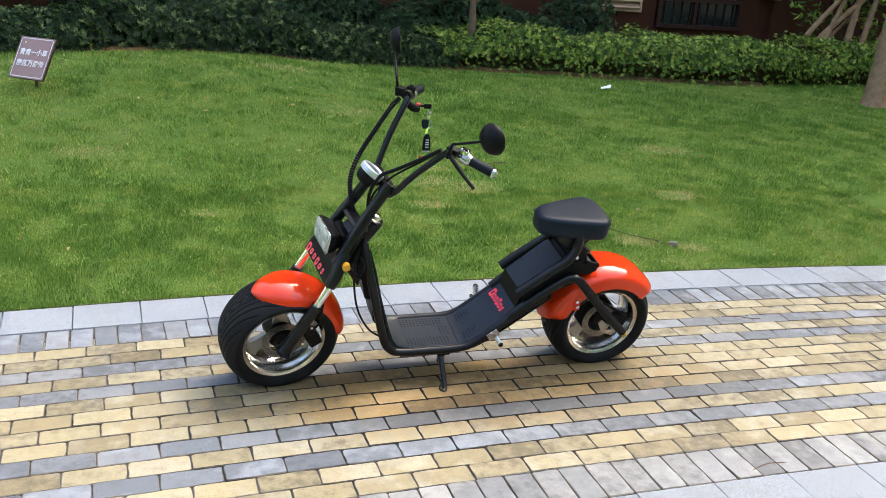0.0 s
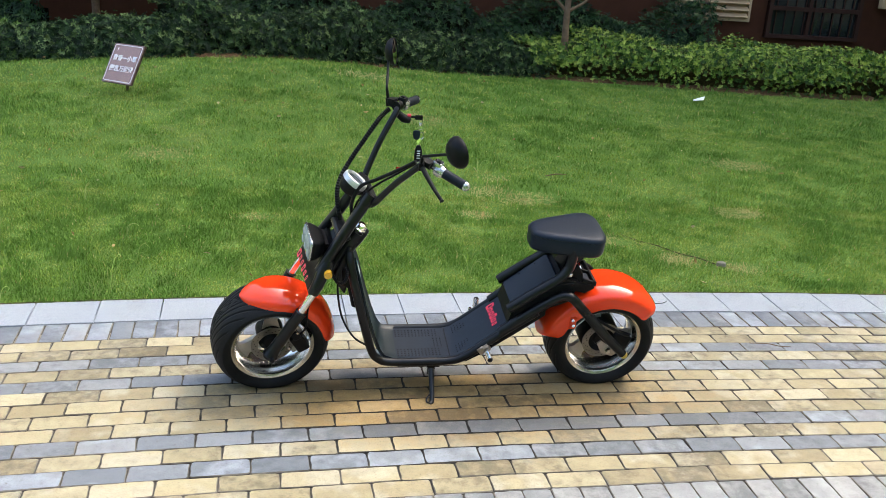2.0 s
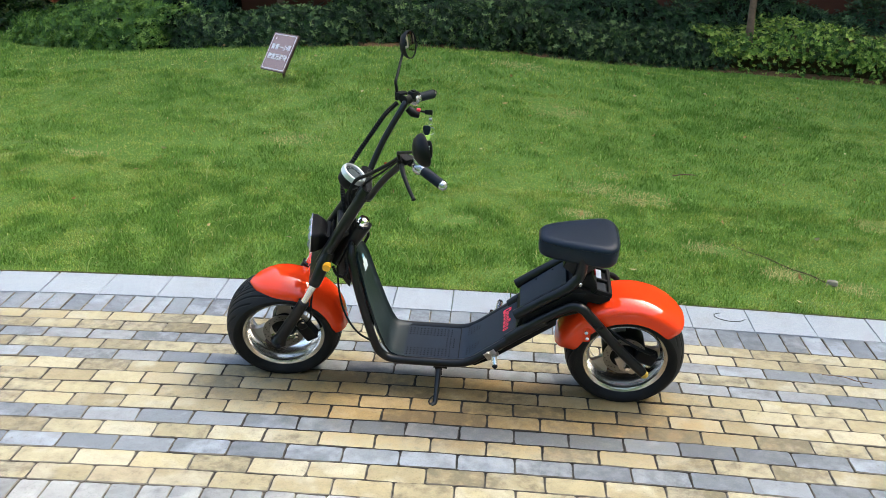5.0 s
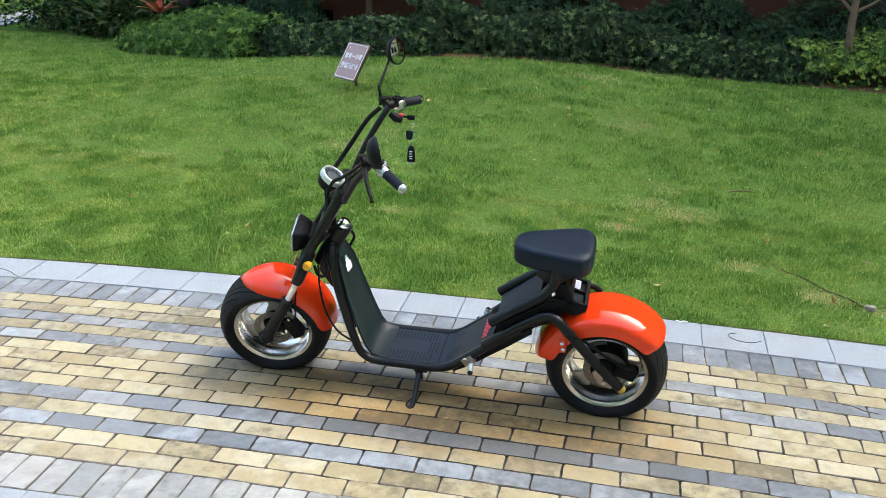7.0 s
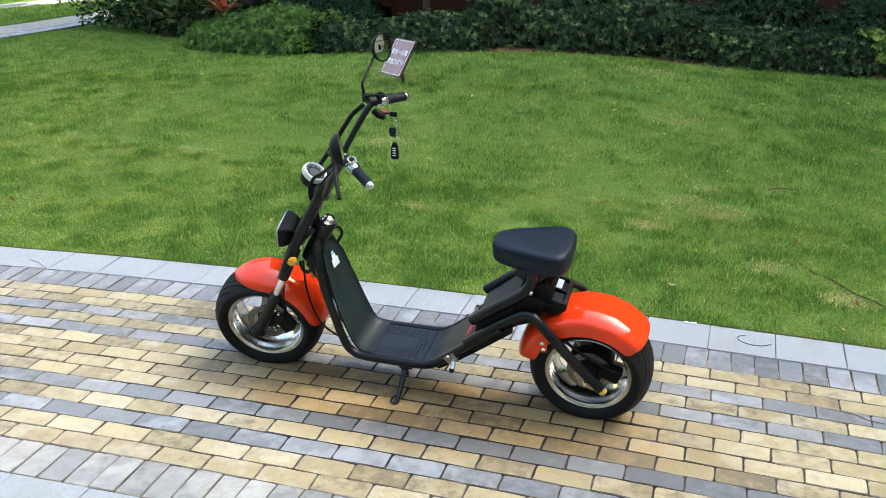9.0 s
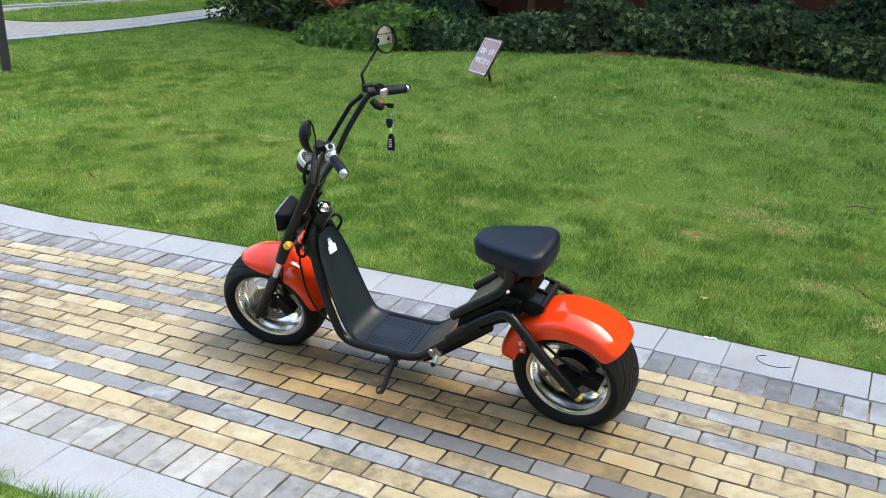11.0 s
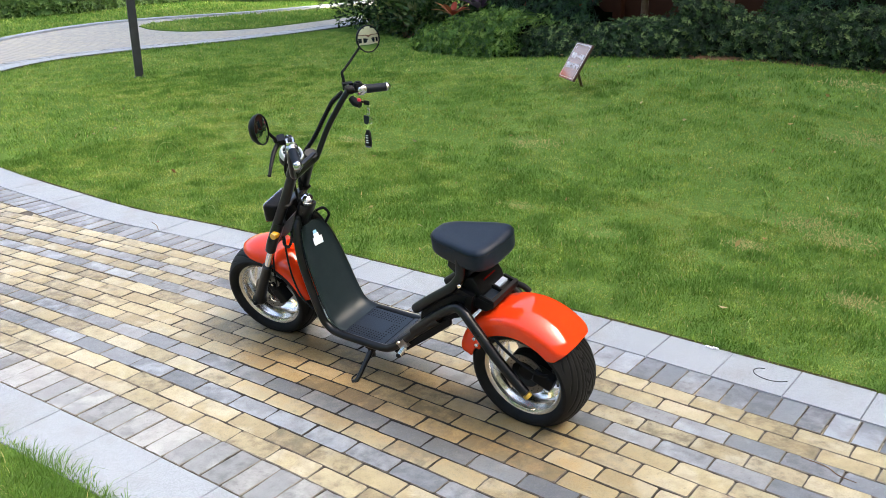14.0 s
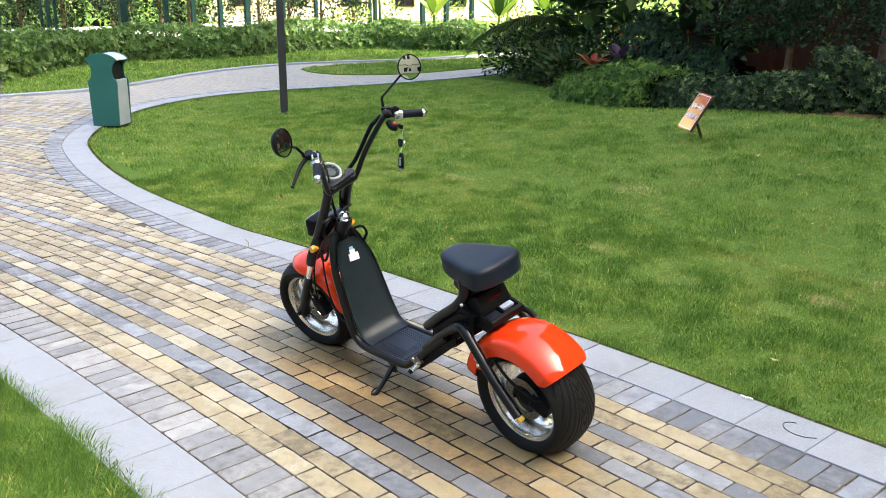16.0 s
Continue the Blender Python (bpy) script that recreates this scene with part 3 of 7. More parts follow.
hedge("tall_shrubs", "dark green shrubs in the bed before the brown wall", [V((-1.95, 9.45, 0)), V((-1.4, 9.6, 0)), V((-0.6, 9.85, 0)), V((1.4, 10.8, 0)), V((3.2, 11.3, 0)), V((5.6, 11.2, 0))], 0.9, 0.90, M["shaded_leaf"], 0.070, 7000, "garden shrubs", wobble=0.25)
# brown leaf litter under the hedges' front edge
M["litter"] = surface("leaf_litter", (0.030, 0.017, 0.008), (0.22, 0.13, 0.065), 34, 0.95, 0.05, 0.8, fine=120, spec=0.0)
foot_line = resample(smoothed([V((-3.4, 7.55, 0)), V((-2.4, 7.62, 0)), V((-1.2, 8.2, 0)), V((0.3, 8.85, 0)), V((1.6, 9.45, 0)), V((2.8, 9.8, 0)), V((4.3, 9.66, 0)), V((6.0, 9.36, 0)), V((7.6, 9.36, 0))], 6), 0.1)
litter_bed = part("litter_bed", ([(p.x + 0.0, p.y + d_ + 0.05 * math.sin(p.x * 5.1 + 2 * math.sin(p.x * 2.3)), float(mound(p.x, p.y + d_)) + h_) for d_, h_ in ((-0.02, 0.0), (0.10, 0.034), (0.45, 0.05)) for p in foot_line],
                                 [(r_ * len(foot_line) + i, r_ * len(foot_line) + i + 1, (r_ + 1) * len(foot_line) + i + 1, (r_ + 1) * len(foot_line) + i) for r_ in range(2) for i in range(len(foot_line) - 1)]), M["litter"])
tagged(litter_bed, "strip of bare soil and dry brown leaves under the hedge", "soil", kind="structure")


# ---- buildings ----
M["frame_brown"] = surface("brown_window_frame", (0.026, 0.011, 0.008), (0.042, 0.017, 0.012), 10, 0.5, 0.1, 0.05, spec=0.2)
M["cream"] = surface("cream_render", (0.86, 0.66, 0.37), (0.92, 0.75, 0.46), 1.5, 0.85, 0.1, 0.2)
M["louvre"] = surface("cream_louvre_paint", (0.38, 0.25, 0.14), (0.48, 0.33, 0.19), 6, 0.6, 0.1, 0.05)
M["concrete"] = surface("pale_concrete", (0.50, 0.49, 0.46), (0.66, 0.65, 0.61), 1.2, 0.85, 0.1, 0.2)
M["roof"] = surface("red_brown_roof_tile", (0.22, 0.07, 0.04), (0.34, 0.11, 0.06), 3, 0.7, 0.1, 0.3)
M["fence_green"] = surface("dark_green_steel", (0.004, 0.022, 0.018), (0.008, 0.034, 0.028), 9, 0.5, 0.1, 0.05, spec=0.2)
M["pole"] = surface("dark_grey_steel", (0.018, 0.019, 0.022), (0.030, 0.031, 0.035), 9, 0.45, 0.1, 0.05)
m, nt, bsdf = nodes_of("window_glass")
bsdf.inputs["Base Color"].default_value = (0.012, 0.015, 0.016, 1)
bsdf.inputs["Roughness"].default_value = 0.06
M["glass"] = m


def window(parent, x, z, w, h, y, mullions, transoms, bars=0, flip=1):
    """A framed window whose front lies at y, its frame standing proud; x and z are its lower left."""
    win = part("window", box(w, 0.10, h, pose(x + w / 2, y + flip * 0.02, z + h / 2)), M["glass"], parent, "dark framed window with metal grille" if bars else "dark framed window", smooth=False)
    t = 0.07
    fr = [box(t, 0.14, h, pose(x + t / 2, y - flip * 0.03, z + h / 2)), box(t, 0.14, h, pose(x + w - t / 2, y - flip * 0.03, z + h / 2)),
          box(w - 2 * t, 0.14, t, pose(x + w / 2, y - flip * 0.03, z + t / 2)), box(w - 2 * t, 0.14, t, pose(x + w / 2, y - flip * 0.03, z + h - t / 2))]
    part("frame", joined(*fr), M["frame_brown"], win)
    for q in mullions:
        part("mullion", box(0.06, 0.12, h - 2 * t, pose(x + q, y - flip * 0.032, z + h / 2)), M["frame_brown"], win)
    for q in transoms:
        part("transom", box(w - 2 * t, 0.13, 0.075, pose(x + w / 2, y - flip * 0.035, z + q)), M["frame_brown"], win)
    for k in range(bars):
        part("grille_bar", box(0.018, 0.018, h - 2 * t, pose(x + t + (w - 2 * t) * (k + 0.5) / bars, y - flip * 0.055, z + h / 2)), M["frame_brown"], win)
    return win


WALL_Y = 12.4
brown = thing("apartment_building", "tall apartment building clad in dark red-brown tiles", "building", at=Matrix.Translation((0, WALL_Y, 0)))
part("wall", box(17.75, 8.8, 28.2, pose(0.975, 4.4, 13.9)), M["wall_brown"], brown, smooth=False)
part("pillar", box(0.55, 0.16, 28, pose(9.57, -0.082, 13.8)), M["wall_brown"], brown, smooth=False)
part("pillar", box(0.34, 0.16, 28, pose(-5.93, -0.082, 13.8)), M["wall_brown"], brown, smooth=False)
part("parapet", box(18.3, 9.2, 0.8, pose(0.975, 4.4, 28.4)), M["wall_brown"], brown, smooth=False)
window(brown, 6.95, 0.60, 1.74, 2.0, 0.0, (0.77,), (0.52,), 9)
window(brown, -7.75, 1.02, 0.85, 1.5, 0.0, (), (), 0)
window(brown, -4.2, 1.2, 1.7, 1.4, 0.0, (0.85,), (), 0)
window(brown, 1.0, 1.3, 1.7, 1.3, 0.0, (0.85,), (), 0)
for storey in range(1, 9):
    for x in (-7.2, -3.8, 0.6, 4.2, 7.2):
        window(brown, x, 0.9 + storey * 3.0, 1.6, 1.5, 0.0, (0.8,), (), 0)
vent = part("louvre_panel", joined(box(1.28, 0.05, 0.05, pose(5.945, -0.03, 0.875)), box(0.05, 0.05, 1.5, pose(5.28, -0.03, 1.6)), box(0.05, 0.05, 1.5, pose(6.61, -0.03, 1.6)), box(1.28, 0.02, 1.5, pose(5.945, -0.01, 1.6))), M["louvre"], brown, "cream ventilation louvre")
for k in range(12):
    part("louvre_slat", box(1.26, 0.10, 0.020, pose(5.945, -0.065, 0.95 + 0.115 * k, 38)), M["louvre"], vent)
part("meter_box", box(0.43, 0.12, 0.62, pose(9.135, -0.225, 1.52)), M["louvre"], brown, "cream meter box on the wall", bevel=0.01)
# courses of wall tiles, as fine raised joints near the ground
# added block, out of view, sized to keep direct sun off lawn and path
wing = thing("sun_blocking_wing", "unseen brown block added to keep the sun off lawn and path", "building", at=Matrix.Translation((10.0, 19.0, 0)))
part("wall", box(31, 10, 40.2, pose(15.6, 5, 19.9)), M["wall_brown"], wing, smooth=False)
for storey in range(0, 12):
    for x in (2.0, 5.5, 9.0, 12.5, 16.0):
        window(wing, x, 1.0 + storey * 3.1, 1.8, 1.5, 0.0, (0.9,), (), 0)

# cream house to the east, seen in the mirrors
cream = thing("cream_house", "cream rendered house with red-brown roof edge", "building", at=Matrix.Translation((17.5, -1, 0)) @ pose(0, 0, 0, 0, 0, -90))
part("wall", box(34, 9, 14.2, pose(0, 4.5, 7.0)), M["cream"], cream, smooth=False)
part("roof", box(35.4, 10.4, 0.7, pose(0, 4.5, 14.45)), M["roof"], cream, smooth=False)
part("string_course", box(34.2, 0.3, 0.35, pose(0, -0.08, 4.6)), M["roof"], cream, smooth=False)
for x in (-14.0, -11.2, -5.0, -2.2, 4.0, 6.8, 12.4):
    for z in (0.9, 7.8):
        window(cream, x, z, 1.7, 2.2, 0.0, (0.85,), (1.5,), 0)
# far cream house beyond the fence
far_house = thing("far_house", "sunlit cream house beyond the fence", "building", at=Matrix.Translation((-46, 30, 0)) @ pose(0, 0, 0, 0, 0, 64))
part("wall", box(24, 8, 12, pose(0, 5, 6)), M["cream"], far_house, smooth=False)
part("roof", box(25, 9, 0.7, pose(0, 5, 12.3)), M["roof"], far_house, smooth=False)
for x in (-8, -4.5, -1, 2.5, 6):
    window(far_house, x, 0.9, 1.3, 1.9, 1.0, (0.65,), (), 0)
    window(far_house, x, 4.6, 1.3, 1.9, 1.0, (0.65,), (), 0)

# ---- far paths ----
m, nt, bsdf = nodes_of("far_paving")
pos = position(nt)
br = node(nt, "ShaderNodeTexBrick", Color1=(0.37, 0.33, 0.25, 1), Color2=(0.27, 0.26, 0.235, 1), Mortar=(0.12, 0.11, 0.09, 1), Scale=1.0, Mortar_Size=0.006, Brick_Width=0.2, Row_Height=0.1)
nt.links.new(pos, br.inputs["Vector"])
nt.links.new(mixed(nt, math_node(nt, "MULTIPLY", noise_of(nt, pos, 1.6, 5), 0.5), br.outputs[0], (0.31, 0.295, 0.265)), bsdf.inputs["Base Color"])
bsdf.inputs["Roughness"].default_value = 0.8
M["far_paving"] = m
far_side = resample([p for p in FAR_LINE if p.x < -7.0], 0.4)
n_ = len(far_side)
out_line = [p for p in resample(OUTER, 0.1) if p.y > -0.4]
out_line = [out_line[int(i * (len(out_line) - 1) / (n_ - 1))] for i in range(n_)]
side_path = part("side_path", strip(far_side, out_line, -0.010), M["far_paving"], smooth=False)
tagged(side_path, "pale paved side path curving round the lawn", "footpath", kind="structure")
island_edge = [V((x, y, 0)) for x, y in ((-15.35, 8.35), (-14.6, 8.12), (-14.0, 8.14), (-13.5, 8.35), (-13.1, 8.9), (-12.9, 9.6), (-12.95, 10.5), (-13.2, 12.0), (-13.5, 13.4), (-14.2, 15.6),
                                            (-15.5, 15.8), (-15.85, 13.2), (-15.85, 11.7), (-15.95, 10.5), (-15.85, 9.5), (-15.6, 8.75))]
ring_ = smoothed(island_edge + [island_edge[0]], 5)[:-1]
island = part("lawn_island", loft([[(p.x, p.y, -0.03) for p in ring_], [(p.x, p.y, 0.006) for p in ring_]]), M["lawn"], smooth=False)
tagged(island, "small lawn island between two pale paths", "lawn", kind="structure")
yard = part("yard", strip([V((-25.5, -12, 0)), V((-27.5, 14, 0)), V((-30, 30, 0))], [V((-44, -12, 0)), V((-46, 14, 0)), V((-50, 30, 0))], -0.006), M["concrete"], smooth=False)
tagged(yard, "sunlit pale concrete yard beyond the fence", "yard", kind="structure")
outer_kerb = part("kerb", loft([[(p.x, p.y, 0.03), (p.x, p.y, -0.05), (p.x - 0.22, p.y, -0.05), (p.x - 0.22, p.y, 0.03)] for p in out_line]), M["granite"], smooth=False)
tagged(outer_kerb, "pale granite kerb of the side path", "kerb", kind="structure")


# ---- trees and plants ----
def leaf_blobs(blobs, per, leaf, shell=0.55):
    """Leaves through the outer part of several ellipsoids (x, y, z, rx, ry, rz)."""
    P, N = [], []
    for x, y, z, rx, ry, rz in blobs:
        k = int(per * (rx * ry * rz) ** (2 / 3))
        d = rng.normal(0, 1, (k, 3))
        d /= np.linalg.norm(d, axis=1)[:, None]
        r = shell + (1 - shell) * rng.random(k) ** 0.6
        r *= 1 + 0.16 * np.sin(d[:, 0] * 5 + x) * np.cos(d[:, 2] * 6 + y)
        P.append(np.array([x, y, z]) + d * r[:, None] * np.array([rx, ry, rz]))
        N.append(d * 0.8 + np.array([0, 0, 0.3]))
    return leaf_cloud(np.concatenate(P), np.concatenate(N), leaf)


def tree(name, label, base, trunk, limbs, blobs, per, leaf, material, group="", r=0.06, category="tree", bark="bark"):
    """trunk: points above the base; limbs: lists of points; blobs: clumps of leaves."""
    root = thing(name, label, category, group, at=Matrix.Translation(base))
    k = len(trunk)
    part("trunk", tube(trunk, [r * (1.25 if i == 0 else 1 - 0.55 * i / k) for i in range(k)], 12, 5), M[bark], root)
    for limb in limbs:
        part("limb", tube(limb, [r * 0.45, r * 0.3, r * 0.15], 8, 4), M[bark], root)
    v, f = leaf_blobs(blobs, per, leaf)
    crown = mesh_np("crown", v, f, material, root)
    return root


tree("young_tree", "slender young tree with thin brown trunk behind the hedge", (2.80, 10.15, 0), [(0, 0, -0.1), (0.01, 0, 0.5), (0.0, 0.0, 1.0), (0.03, 0.02, 1.8), (0.0, 0, 2.9)],
     [[(0, 0, 0.98), (-0.25, 0.02, 1.25), (-0.5, 0.0, 1.75)], [(0, 0, 0.98), (0.3, 0.0, 1.18), (0.6, 0.05, 1.6)], [(0, 0, 1.6), (0.2, 0.2, 2.2), (0.3, 0.3, 2.6)]],
     [(-0.5, 0, 2.2, 0.6, 0.6, 0.45), (0.55, 0, 2.2, 0.6, 0.6, 0.5), (0, 0.1, 2.9, 0.9, 0.9, 0.7)], 900, 0.09, M["hedge_dark"], "young trees")
# upper clumps here and on wall_tree are unseen, added to shade the bed
tree("young_tree", "slender young tree with low spreading dark crown in the hedge", (-3.86, 9.58, 0), [(0, 0, -0.1), (-0.01, 0, 0.5), (0.0, 0.0, 1.15), (0.03, 0.02, 1.8), (0.0, 0, 2.6)],
     [[(0, 0, 1.12), (-0.2, 0.02, 1.3), (-0.4, 0.0, 1.45)], [(0, 0, 1.15), (0.25, 0.0, 1.32), (0.5, 0.05, 1.46)], [(0, 0, 1.20), (0.1, -0.2, 1.4), (0.1, -0.5, 1.55)]],
     [(-0.45, -0.1, 1.32, 0.70, 0.6, 0.34), (0.65, -0.2, 1.34, 0.85, 0.6, 0.36), (0.0, -0.5, 1.40, 0.7, 0.35, 0.36), (0.1, -0.2, 1.75, 1.2, 0.9, 0.35), (0, 0.1, 2.3, 1.3, 1.1, 0.6), (0.2, 0.2, 3.2, 2.0, 1.5, 0.8), (-1.6, 0.6, 3.4, 1.4, 1.3, 0.7), (1.9, 0.4, 3.5, 1.4, 1.3, 0.7)], 3400, 0.085, M["shaded_leaf"], "young trees", 0.062)
tree("garden_tree", "stout pale-barked tree trunk standing in the lawn", (8.22, 7.75, 0), [(0, 0, -0.08), (0.0, 0, 0.12), (0.02, 0, 0.6), (0.06, 0.0, 1.4), (0.12, 0.02, 2.4), (0.1, 0, 3.6)],
     [[(0.1, 0, 2.5), (-0.5, 0.2, 3.2), (-1.0, 0.3, 3.9)], [(0.1, 0, 2.6), (0.7, 0.1, 3.2), (1.2, 0.1, 4.0)]], [(0, 0, 4.6, 1.9, 1.9, 1.0)], 500, 0.14, M["hedge_dark"], "", 0.165, bark="bark_pale")
tree("wall_tree", "stout pale-brown tree trunk standing by the brown wall", (-3.2, 10.9, 0), [(0, 0, -0.1), (0.02, 0, 0.8), (0.05, 0, 2.0), (0.05, 0, 3.0)], [[(0.04, 0, 1.6), (0.3, 0, 2.0), (0.6, 0, 2.3)]], [(0, 0, 2.9, 1.1, 1.0, 0.8), (0.9, -0.3, 3.7, 1.6, 1.3, 0.8), (-1.0, -0.2, 4.0, 1.5, 1.3, 0.8)], 1800, 0.1, M["hedge_dark"], "young trees", 0.10)
tree("leaning_tree", "slim leaning tree before the louvre", (5.55, 11.9, 0), [(0, 0, -0.05), (0.02, 0, 0.7), (0.10, 0, 1.5), (0.16, 0, 2.4)], [[(0.1, 0, 1.4), (0.3, 0, 1.8), (0.5, 0, 2.2)]], [(0.1, -0.1, 2.5, 0.6, 0.5, 0.5), (-0.1, -0.2, 1.0, 0.5, 0.25, 0.2)], 900, 0.09, M["hedge_dark"], "young trees", 0.05)

# many-stemmed shrub tree at the building's corner
stems = thing("multi_stem_tree", "many pale leaning stems with big green leaves at the wall's corner", "tree", at=Matrix.Translation((9.95, 11.2, 0)))
for x0, x1, z1, y1, r in ((-1.05, 0.75, 1.9, 0.2, 0.055), (-0.85, 1.1, 1.75, 0.1, 0.06), (-0.35, 0.35, 1.9, 0.0, 0.05), (0.25, 0.55, 2.0, 0.1, 0.07), (0.55, 0.80, 2.0, -0.1, 0.06), (0.75, 1.6, 1.9, 0.0, 0.05), (-0.6, 0.6, 1.1, 0.3, 0.035), (1.2, 1.7, 2.0, 0.2, 0.06)):
    part("stem", tube([(x0, 0, -0.1), (x0 + (x1 - x0) * 0.35, y1 * 0.3, z1 * 0.42), (x0 + (x1 - x0) * 0.75, y1 * 0.7, z1 * 0.8), (x1, y1, z1)], [r, r * 0.85, r * 0.7], 10, 4), M["bark_pale"], stems)
v, f = leaf_blobs([(0.6, 0.2, 1.7, 1.2, 0.6, 0.45), (1.3, 0.3, 1.15, 0.6, 0.4, 0.4), (0.2, 0.5, 1.2, 0.8, 0.3, 0.5), (0.5, 0.1, 2.4, 1.6, 1.2, 0.6)], 800, 0.17)
mesh_np("crown", v, f, M["hedge_bright"], stems)

# the planted corner at the west end of the bed
M["red_leaf"] = leafy("red_leaves", [(0.0, (0.30, 0.03, 0.02)), (0.6, (0.50, 0.07, 0.04)), (1.0, (0.45, 0.20, 0.08))], 0.4)
M["purple_leaf"] = leafy("purple_leaves", [(0.0, (0.05, 0.02, 0.05)), (0.6, (0.10, 0.05, 0.10)), (1.0, (0.16, 0.10, 0.14))], 0.35)
M["palm"] = leafy("palm_leaflets", [(0.0, (0.025, 0.055, 0.012)), (0.6, (0.05, 0.095, 0.02)), (1.0, (0.13, 0.13, 0.045))], 0.4)


def shrub(name, label, base, blobs, per, leaf, material, group="", category="shrub"):
    root = thing(name, label, category, group, at=Matrix.Translation(base))
    x, y, z, rx, ry, rz = blobs[0]
    part("stem", joined(*[tube([(0.05 * k - 0.1, 0, -0.06), (x * 0.5 + 0.1 * k - 0.2, y * 0.5, z * 0.6), (x + rx * (0.4 * k - 0.8), y, z + rz * 0.3)], [0.02, 0.012, 0.006], 6, 3) for k in range(5)]), M["bark"], root)
    v, f = leaf_blobs(blobs, per, leaf, 0.35)
    mesh_np("foliage", v, f, material, root)
    return root


def fronds(name, label, base, arms, material, category="palm", leaflets=26, lw=0.035):
    """arms: (yaw, length, rise, droop) of arching fronds with paired leaflets."""
    root = thing(name, label, category, at=Matrix.Translation(base))
    for yaw, length, rise, droop in arms:
        c, s = math.cos(radians(yaw)), math.sin(radians(yaw))
        pts = [V((c * length * t, s * length * t, rise * t - droop * t * t)) for t in np.linspace(0, 1, 9)]
        geo = [tube(pts, [0.02, 0.014, 0.006], 6, 0)]
        vs, fs = [], []
        for k in range(2, leaflets):
            t = k / leaflets
            p = V((c * length * t, s * length * t, rise * t - droop * t * t))
            ll = length * 0.30 * math.sin(math.pi * (0.15 + 0.8 * t))
            for sd in (-1, 1):
                side = V((-s * sd, c * sd, 0)) * 0.8 + V((c, s, 0)) * 0.55
                e = p + side * ll + V((0, 0, -0.35 * ll))
                w_ = V((c, s, 0)) * lw
                mid_ = (p + e) / 2 + V((0, 0, 0.06 * ll))
                i0 = len(vs)
                vs += [p, mid_ + w_ / 2, e, mid_ - w_ / 2]
                fs += [(i0, i0 + 1, i0 + 2), (i0, i0 + 2, i0 + 3)]
        part("frond", joined(*geo, (vs, fs)), material, root, smooth=False)
    return root


def broadleaf(name, label, base, arms, material, category="plant", stem=0.05, height=0.6):
    """Large paddle leaves, as on a banana or ginger plant: arms of (yaw, length, width, tilt)."""
    root = thing(name, label, category, at=Matrix.Translation(base))
    part("stalk", tube([(0, 0, -0.05), (0.01, 0, height * 0.5), (0, 0, height)], [stem, stem * 0.8, stem * 0.5], 8, 3), M["hedge_bright"], root)
    for yaw, length, width, tilt in arms:
        rings = []
        for i in range(11):
            t = i / 10
            w_ = width * math.sin(math.pi * min(1, 0.06 + t * 0.94)) ** 0.7 * (0.12 if t < 0.18 else 1)
            zc = math.sin(radians(tilt)) * length * t - 0.45 * length * t * t * math.cos(radians(tilt))
            xc = math.cos(radians(tilt)) * length * t + 0.05 * length * t * t
            rings.append([(xc, -w_ / 2, zc + 0.12 * w_), (xc, -w_ / 4, zc + 0.02 * w_), (xc, 0, zc - 0.03 * w_), (xc, w_ / 4, zc + 0.02 * w_), (xc, w_ / 2, zc + 0.12 * w_)])
        vs = [p for r in rings for p in r]
        fs = [(i * 5 + k, i * 5 + k + 1, (i + 1) * 5 + k + 1, (i + 1) * 5 + k) for i in range(10) for k in range(4)]
        part("leaf", moved((vs, fs), Matrix.Translation((0, 0, height * 0.9)) @ Matrix.Rotation(radians(yaw), 4, "Z")), material, root)
    return root


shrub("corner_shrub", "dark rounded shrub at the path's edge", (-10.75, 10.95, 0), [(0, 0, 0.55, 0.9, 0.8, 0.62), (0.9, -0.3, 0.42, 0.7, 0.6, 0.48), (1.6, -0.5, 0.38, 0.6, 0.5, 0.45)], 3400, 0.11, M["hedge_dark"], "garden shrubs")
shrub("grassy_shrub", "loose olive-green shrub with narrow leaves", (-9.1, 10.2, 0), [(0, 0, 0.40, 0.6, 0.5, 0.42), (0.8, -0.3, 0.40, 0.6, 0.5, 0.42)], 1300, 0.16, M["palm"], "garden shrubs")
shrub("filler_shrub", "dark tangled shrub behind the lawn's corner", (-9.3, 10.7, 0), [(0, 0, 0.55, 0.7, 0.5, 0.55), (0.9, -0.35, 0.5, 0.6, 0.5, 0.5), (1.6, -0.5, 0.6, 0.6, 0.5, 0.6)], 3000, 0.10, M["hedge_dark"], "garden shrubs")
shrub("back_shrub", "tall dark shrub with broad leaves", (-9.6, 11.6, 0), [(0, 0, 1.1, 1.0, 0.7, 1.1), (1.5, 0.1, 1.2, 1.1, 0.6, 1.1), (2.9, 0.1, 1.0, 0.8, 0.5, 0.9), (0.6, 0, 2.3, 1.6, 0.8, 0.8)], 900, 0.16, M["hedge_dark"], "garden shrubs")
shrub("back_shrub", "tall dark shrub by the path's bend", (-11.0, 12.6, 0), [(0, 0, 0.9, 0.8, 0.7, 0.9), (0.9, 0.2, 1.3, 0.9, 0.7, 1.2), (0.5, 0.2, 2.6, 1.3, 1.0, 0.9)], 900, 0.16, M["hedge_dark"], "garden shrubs")
